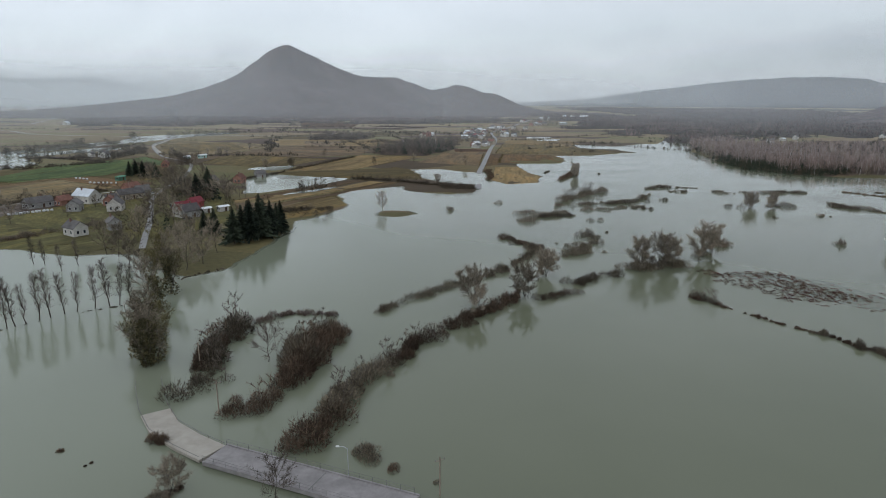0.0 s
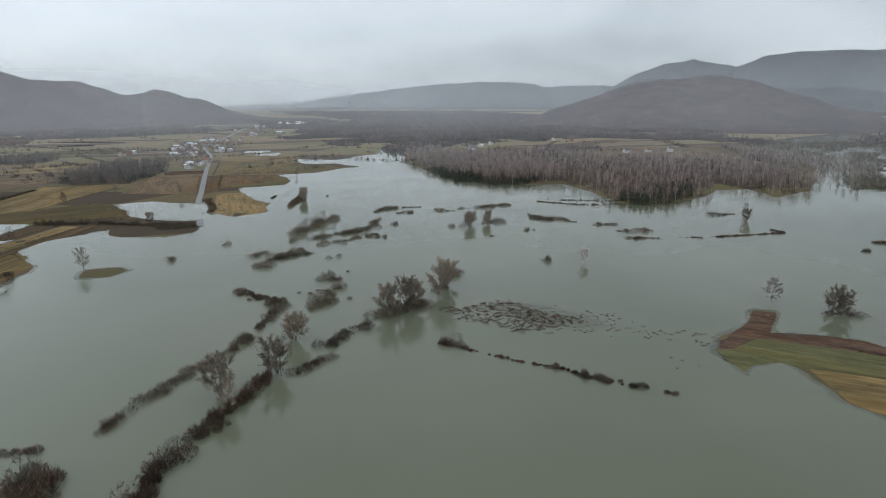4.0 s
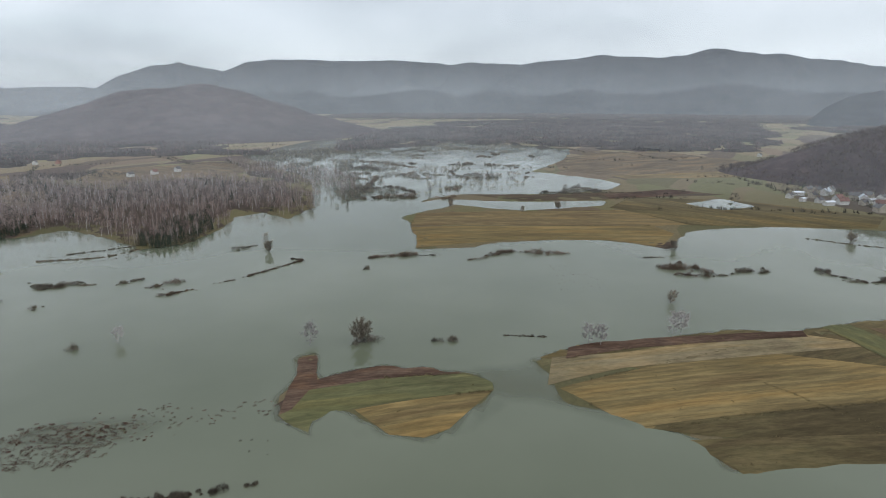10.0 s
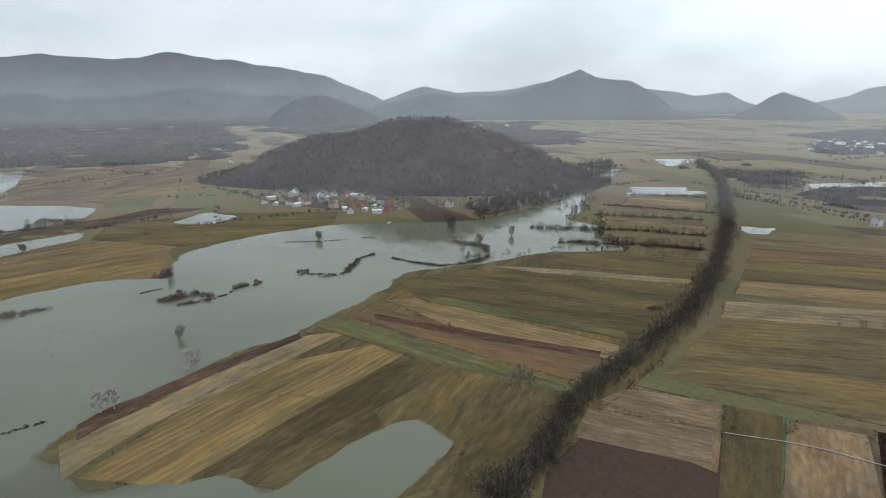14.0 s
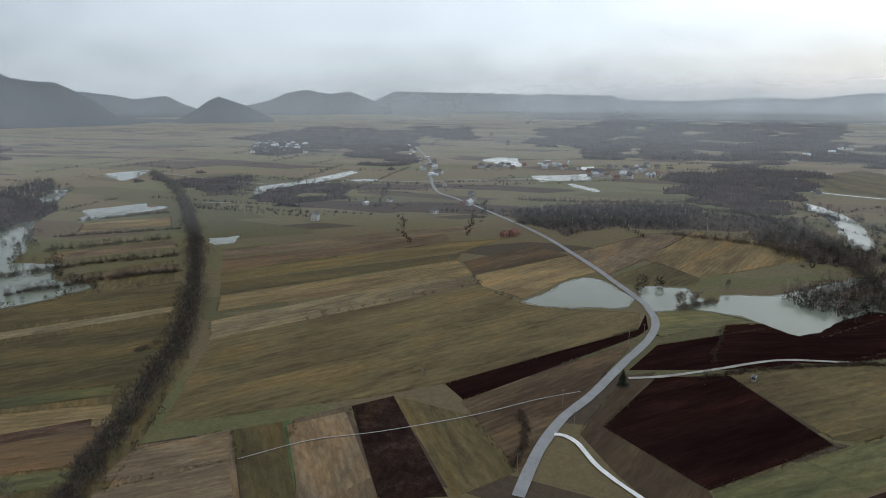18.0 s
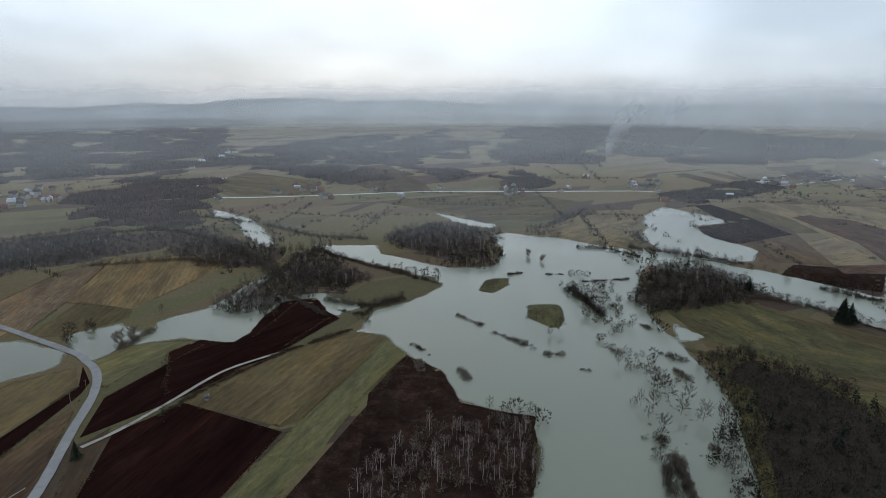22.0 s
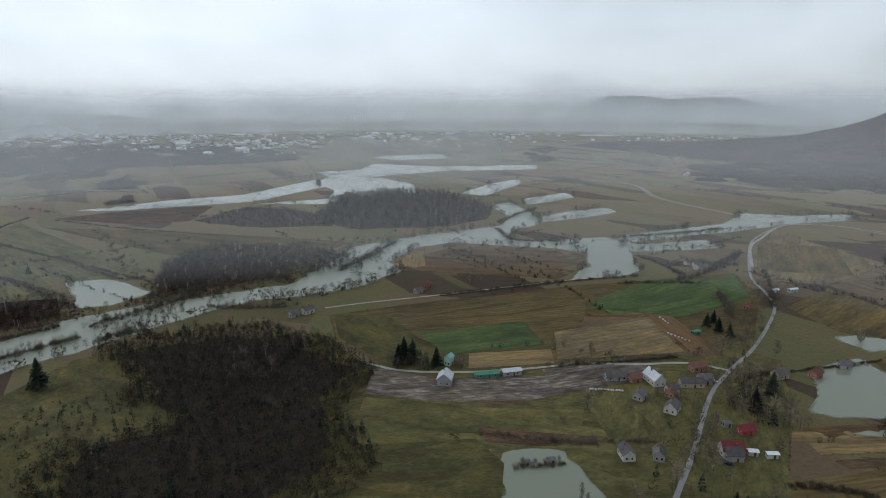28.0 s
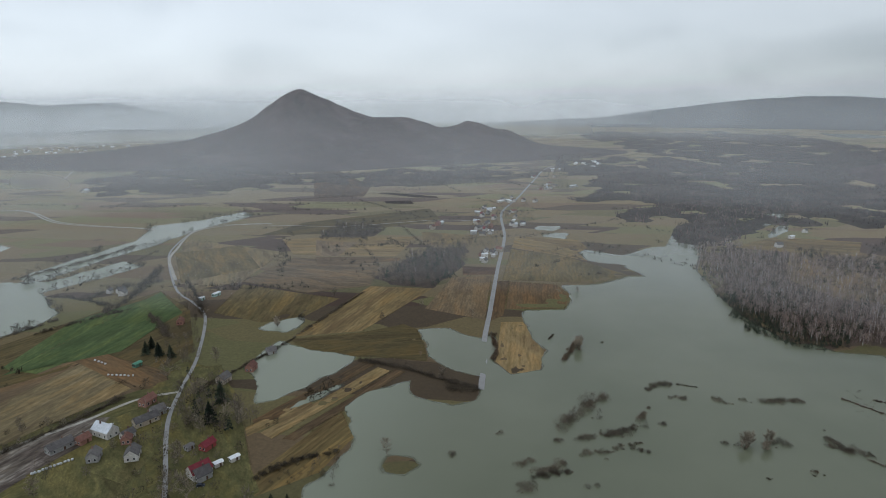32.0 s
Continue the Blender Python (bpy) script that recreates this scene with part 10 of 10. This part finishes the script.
def strip(line, width, top, thick):
    """A slab along a line of (x, y, z)."""
    bm = bmesh.new()
    rows = []
    pts = [Vector(p) for p in line]
    for k, p in enumerate(pts):
        d = (pts[min(k + 1, len(pts) - 1)] - pts[max(k - 1, 0)]); d.z = 0; d.normalize()
        s = Vector((-d.y, d.x, 0)) * width / 2
        rows.append([bm.verts.new(p - s + Vector((0, 0, top))), bm.verts.new(p + s + Vector((0, 0, top))), bm.verts.new(p + s + Vector((0, 0, top - thick))), bm.verts.new(p - s + Vector((0, 0, top - thick)))])
    for a, b in zip(rows, rows[1:]):
        for k in range(4):
            bm.faces.new((a[k], a[(k + 1) % 4], b[(k + 1) % 4], b[k]))
    bm.faces.new(rows[0][::-1]); bm.faces.new(rows[-1])
    bmesh.ops.recalc_face_normals(bm, faces=bm.faces[:])
    return bm


def offset(line, by):
    pts = [Vector(p) for p in line]
    out = []
    for k, p in enumerate(pts):
        d = (pts[min(k + 1, len(pts) - 1)] - pts[max(k - 1, 0)]); d.z = 0; d.normalize()
        out.append(p + Vector((-d.y, d.x, 0)) * by)
    return out


def evenly(line, step):
    pts = [Vector(p) for p in line]
    out, left = [], 0.0
    for a, b in zip(pts, pts[1:]):
        n = (b - a).length
        while left < n:
            out.append(a + (b - a) * (left / n)); left += step
        left -= n
    return out


def tube(points, r, sides=6):
    v, f = limb([tuple(p) for p in points], [r] * len(points), sides)
    bm = bmesh.new()
    vs = [bm.verts.new(p) for p in v]
    for q in f:
        bm.faces.new([vs[i] for i in q])
    return bm


bridge = tagged(new("bridge"), "low concrete road bridge with thin steel railings over flood water", "bridge")
part("deck", strip(BRIDGE, WIDE, 0.0, 0.45), CONCRETE, bridge)
for s in (-1, 1):
    edge = offset(BRIDGE, s * (WIDE / 2 + 0.14))
    part("kerb", strip(edge, 0.28, 0.16, 0.70), CONCRETE, bridge, "pale concrete edge beam")
    posts = evenly(edge, 2.2)
    for p in posts:
        part("post", tube([p, p + Vector((0, 0, 1.05))], 0.04, 4), RAIL, bridge)
    for z in (0.55, 1.02):
        part("rail", tube([p + Vector((0, 0, z)) for p in (posts[0], posts[len(posts) // 2], posts[-1])], 0.03, 4), RAIL, bridge)
joint = [BRIDGE[2], BRIDGE[3]]
jm = (Vector(joint[0]) + Vector(joint[1])) / 2
jd = (Vector(joint[1]) - Vector(joint[0])).normalized()
part("expansion_joint", strip([jm - jd * 0.09, jm + jd * 0.09], WIDE - 0.4, 0.006, 0.03), RAIL, bridge)
approach = part("drowned_road", strip(APPROACH, WIDE, 0.0, 0.5), SILT_ROAD)
tagged(approach, "pale silted road sinking under the flood water", "road", kind="structure")
for s in (-1, 1):
    guard = tagged(new("guard_rail"), "low guard rail along the silted flooded road", "guard rail", "guard rails of the road")
    side = offset(APPROACH, s * (WIDE / 2 - 0.1))
    for p in evenly(side, 3.5):
        part("post", tube([p + Vector((0, 0, -0.3)), p + Vector((0, 0, 0.62))], 0.05, 4), POLE, guard)
    part("beam", tube([p + Vector((0, 0, 0.5)) for p in side], 0.05, 4), RAIL, guard)


def street_lamp(x, y):
    z = level(x, y)
    lamp = tagged(new("street_lamp"), "slim street lamp with a white base", "street lamp")
    lamp.location = (x, y, z)
    part("pole", tube([(0, 0, -0.2), (0, 0, 6.4)], 0.07), STEEL, lamp)
    part("base", tube([(0, 0, -0.2), (0, 0, 1.7)], 0.12), plain("white_paint", (0.6, 0.6, 0.58), (0.8, 0.8, 0.78)), lamp, "white painted base")
    part("arm", tube([(0, 0, 6.3), (-0.6, 0.1, 6.6), (-1.3, 0.2, 6.6)], 0.045), STEEL, lamp)
    bm = bmesh.new()
    box(bm, -1.75, -1.2, 0.1, 0.34, 6.5, 6.68)
    bmesh.ops.bevel(bm, geom=bm.edges[:], offset=0.05, segments=1, affect="EDGES")
    part("lamp_head", bm, plain("white_lamp", (0.6, 0.6, 0.6), (0.8, 0.8, 0.8)), lamp)


street_lamp(*LAMP_AT)


def utility_pole(x, y, h, turn):
    p = tagged(new("utility_pole"), "thin weathered wooden utility pole", "pole", "utility poles")
    p.matrix_basis = pose(x, y, level(x, y), 0, 0, turn)
    part("pole", tube([(0, 0, -0.4), (0, 0, h)], 0.11), POLE, p)
    part("crossarm", tube([(-0.8, 0, h - 0.5), (0.8, 0, h - 0.5)], 0.06, 4), POLE, p)
    for x in (-0.7, 0.7):
        part("insulator", tube([(x, 0, h - 0.46), (x, 0, h - 0.2)], 0.06, 5), CONCRETE, p)


for x, y in POLES:
    utility_pole(x, y, 7.5, 30)

# ---- drowned tufts ----
def tufts(name, label, poly, gap, size, mat, thin, seed):
    rng = np.random.RandomState(seed)
    hearts, rods = [], []
    a = np.array(poly, float)
    for x, y in spots_in(poly, gap, 0.5, rng):
        if rng.rand() < thin:
            continue
        h = size * rng.uniform(0.5, 1.3)
        u, v = bush(rng, h * 1.5, h, 24, 0.11)
        hearts.append(moved(u, (x, y, -0.05))); rods.append(moved(v, (x, y, -0.05)))
    thing = tagged(new(name), label, "tussock", kind="stuff")
    tagged(joined("sods", hearts, mat, thing), kind="stuff")
    tagged(joined("stalks", rods, mat, thing), kind="stuff")


for k, (label, poly, gap, size, thin) in enumerate(TUFTS):
    tufts("tussocks", label, poly, gap, size, RED_TUFT if k < 2 else MUD, thin, 70 + k)

# ---- wrapped bales in the farmyards ----
WRAP = plain("white_plastic_wrap", (0.42, 0.43, 0.44), (0.62, 0.63, 0.64), 0.5)
first = None
for (x0, y0), (x1, y1), n in BALES:
    for k in range(n):
        t = (k + 0.5) / n
        x, y = x0 + (x1 - x0) * t + random.uniform(-0.3, 0.3), y0 + (y1 - y0) * t + random.uniform(-0.3, 0.3)
        at = pose(x, y, level(x, y) + 0.65, 0, 0, random.uniform(0, 180))
        if first is None:
            bm = bmesh.new()
            bmesh.ops.create_cone(bm, cap_ends=True, segments=14, radius1=0.62, radius2=0.62, depth=1.2, matrix=Matrix.Rotation(math.pi / 2, 4, "X"))
            bmesh.ops.bevel(bm, geom=bm.edges[:], offset=0.12, segments=2, affect="EDGES")
            first = part("hay_bale", bm, WRAP, smooth=True)
            tagged(first, "white plastic-wrapped round hay bale on wet ground", "hay bale", "wrapped hay bales")
            first.matrix_basis = at
        else:
            copy_thing(first, at)

# ---- far town and hamlets ----
models = []
for k, (w, r, L, W, e) in enumerate((("white", "slate", 11, 8, 5), ("white", "rust", 10, 8, 3.6), ("tan", "slate", 10, 8, 4.5), ("white", "metal", 12, 8, 4.2), ("white", "white", 11, 6, 3.2), ("brick", "rust", 9, 7, 3.4))):
    h = house(w, r, L, W, e, False)
    tagged(h, f"small distant {WALL_WORDS[w]} house of the town", "house", "houses of the far town")
    models.append(h)
rng = np.random.RandomState(90)
used = set()
mass = {"wall": [], "roof": [], "dark_roof": []}


def far_house(x, y, turn, L, W, e):
    """Walls and roof of one house too far off to be told apart, as arrays."""
    v = np.array([(-L, -W, -.5), (L, -W, -.5), (L, W, -.5), (-L, W, -.5), (-L, -W, e), (L, -W, e), (L, W, e), (-L, W, e), (-L, 0, e * 1.6), (L, 0, e * 1.6)], float)
    w = np.array([(0, 1, 5), (0, 5, 4), (2, 3, 7), (2, 7, 6), (1, 2, 6), (1, 6, 5), (3, 0, 4), (3, 4, 7), (5, 6, 9), (7, 4, 8)])
    r = np.array([(4, 5, 9), (4, 9, 8), (6, 7, 8), (6, 8, 9)])
    at = (x, y, level(x, y))
    mass["wall"].append(moved((v, w), at, turn)); mass["roof" if rng.rand() < 0.5 else "dark_roof"].append(moved((v * np.array([1.05, 1.08, 1.0]) + np.array([0, 0, 0.05]), r), at, turn))


for count, poly in TOWNS:
    a = np.array(poly, float)
    for n in range(count):
        for _ in range(40):
            x, y = rng.uniform(a[:, 0].min(), a[:, 0].max()), rng.uniform(a[:, 1].min(), a[:, 1].max())
            if outside(np.array([x]), np.array([y]), poly)[0] < 0 and level(x, y) > 0.2:
                break
        k = int(rng.choice(6, p=(0.3, 0.2, 0.15, 0.1, 0.15, 0.1)))
        turn = rng.uniform(0, 180)
        if math.hypot(x, y) > 1400:
            if x < -1800:
                # town blocks and halls
                far_house(x, y, radians(turn), rng.uniform(5, 9) * (2.6 if rng.rand() < 0.22 else 1.2), rng.uniform(4.5, 7.5), rng.uniform(4, 9))
            else:
                far_house(x, y, radians(turn), rng.uniform(4.5, 7), rng.uniform(3.5, 5), rng.uniform(3, 5.5))
            continue
        at = pose(x, y, level(x, y) + 0.1, 0, 0, turn)
        if k in used:
            copy_thing(models[k], at)
        else:
            models[k].matrix_basis = at
            used.add(k)
for k, h in enumerate(models):
    if k not in used:
        x, y = TOWNS[1][1][k % 4]
        h.matrix_basis = pose(x, y, level(x, y) + 0.1, 0, 0, 30 * k)
town = tagged(new("town"), "distant town of pale houses in the mist", "town", kind="stuff")
# whitened walls and half the roofs stand for wet roofs mirroring the sky
tagged(joined("wall", mass["wall"], plain("whitened_town_wall", (0.52, 0.51, 0.49), (0.82, 0.80, 0.77)), town), kind="stuff")
tagged(joined("roof", mass["roof"], ROOFS["white"], town), kind="stuff")
tagged(joined("dark_roof", mass["dark_roof"], ROOFS["slate"], town), kind="stuff")

# ---- smoke from chimneys and brush fires on the far plain: x, y, height ----
SMOKES = [(-1240, -1056, 121), (-1897, -1540, 91), (-2139, -1571, 125), (-2327, -1653, 115), (-2281, -1783, 92), (-1157, -986, 83)]


def smoke_material():
    m, nn, ll, bsdf = nodes_of("white_smoke")
    nn.remove(bsdf)
    geo = nn.new("ShaderNodeNewGeometry")
    ns = nn.new("ShaderNodeTexNoise"); ns.inputs["Scale"].default_value = 0.035; ns.inputs["Detail"].default_value = 4
    ll.new(geo.outputs["Position"], ns.inputs["Vector"])
    mr = nn.new("ShaderNodeMapRange"); mr.inputs["From Min"].default_value, mr.inputs["From Max"].default_value = 0.36, 0.68
    mr.inputs["To Min"].default_value, mr.inputs["To Max"].default_value = 0.0, 0.26
    ll.new(ns.outputs["Fac"], mr.inputs["Value"])
    tr, df, tl = nn.new("ShaderNodeBsdfTransparent"), nn.new("ShaderNodeBsdfDiffuse"), nn.new("ShaderNodeBsdfTranslucent")
    df.inputs["Color"].default_value = tl.inputs["Color"].default_value = (0.92, 0.94, 0.96, 1)
    both, mix = nn.new("ShaderNodeMixShader"), nn.new("ShaderNodeMixShader")
    both.inputs[0].default_value = 0.5
    ll.new(df.outputs[0], both.inputs[1]); ll.new(tl.outputs[0], both.inputs[2])
    ll.new(mr.outputs[0], mix.inputs[0]); ll.new(tr.outputs[0], mix.inputs[1]); ll.new(both.outputs[0], mix.inputs[2])
    ll.new(mix.outputs[0], nn["Material Output"].inputs[0])
    return m


SMOKE = smoke_material()
rng = np.random.RandomState(44)
for x, y, h in SMOKES:
    line, rad = [], []
    for k in range(15):
        t = k / 14
        line.append((x - 0.30 * h * t * t + 4 * math.sin(5 * t + x), y + 0.55 * h * t ** 1.5 + 5 * math.sin(7 * t), 1 + h * t))
        rad.append((4.5 + 0.15 * h * t) * (0.75 + 0.5 * rng.rand()))
    v, f = limb(line, rad, 9)
    plume = joined("smoke_plume", [(v + rng.normal(0, 0.8, v.shape), f)], SMOKE, smooth=True)
    tagged(plume, "thin white smoke rising over the far plain", "smoke", kind="stuff")

# ---- parked cars on the village road ----
PAINT = {"white": plain("white_car_paint", (0.52, 0.53, 0.54), (0.66, 0.67, 0.68), 0.3), "dark": plain("dark_blue_car_paint", (0.020, 0.024, 0.035), (0.045, 0.05, 0.065), 0.3)}
TYRE = plain("tyre_rubber", (0.012, 0.012, 0.012), (0.03, 0.03, 0.03))


def car(paint, x, y, turn):
    thing = tagged(new("car"), f"small {'white' if paint == 'white' else 'dark blue'} car parked beside the village road", "car", "parked cars")
    bm = bmesh.new()
    side = [(-2.05, 0.35), (2.0, 0.35), (2.1, 0.75), (1.1, 0.92), (0.45, 1.42), (-1.2, 1.45), (-1.95, 0.95), (-2.1, 0.75)]
    a, b = [bm.verts.new((px, -0.82, pz)) for px, pz in side], [bm.verts.new((px, 0.82, pz)) for px, pz in side]
    bm.faces.new(a); bm.faces.new(b[::-1])
    for k in range(len(side)):
        bm.faces.new((a[k], b[k], b[(k + 1) % len(side)], a[(k + 1) % len(side)]))
    bmesh.ops.recalc_face_normals(bm, faces=bm.faces[:])
    bmesh.ops.bevel(bm, geom=bm.edges[:], offset=0.06, segments=2, affect="EDGES")
    part("body", bm, PAINT[paint], thing)
    for s in (-1, 1):
        bm = bmesh.new()
        v = [bm.verts.new((px, s * 0.828, pz)) for px, pz in ((-1.55, 0.98), (0.85, 0.98), (0.38, 1.34), (-1.15, 1.36))]
        bm.faces.new(v)
        bmesh.ops.solidify(bm, geom=bm.faces[:], thickness=0.02)
        part("side_window", bm, GLASS, thing, "dark side windows")
        for wx in (-1.3, 1.3):
            bm = bmesh.new()
            bmesh.ops.create_cone(bm, cap_ends=True, segments=16, radius1=0.32, radius2=0.32, depth=0.2, matrix=Matrix.Translation((wx, s * 0.76, 0.32)) @ Matrix.Rotation(math.pi / 2, 4, "X"))
            wheel = part("wheel", bm, TYRE, thing)
            bm = bmesh.new()
            bmesh.ops.create_cone(bm, cap_ends=True, segments=12, radius1=0.19, radius2=0.17, depth=0.05, matrix=Matrix.Translation((wx, s * 0.875, 0.32)) @ Matrix.Rotation(math.pi / 2, 4, "X"))
            part("rim", bm, STEEL, wheel, "grey steel rim")
    bm = bmesh.new()
    bm.faces.new([bm.verts.new(p) for p in ((1.07, -0.68, 0.985), (1.07, 0.68, 0.985), (0.53, 0.6, 1.40), (0.53, -0.6, 1.40))])
    bmesh.ops.solidify(bm, geom=bm.faces[:], thickness=0.02)
    part("windscreen", bm, GLASS, thing)
    thing.matrix_basis = pose(x, y, level(x, y) + 0.12, 0, 0, turn)


for paint, x, y, turn in CARS:
    car(paint, x, y, turn)
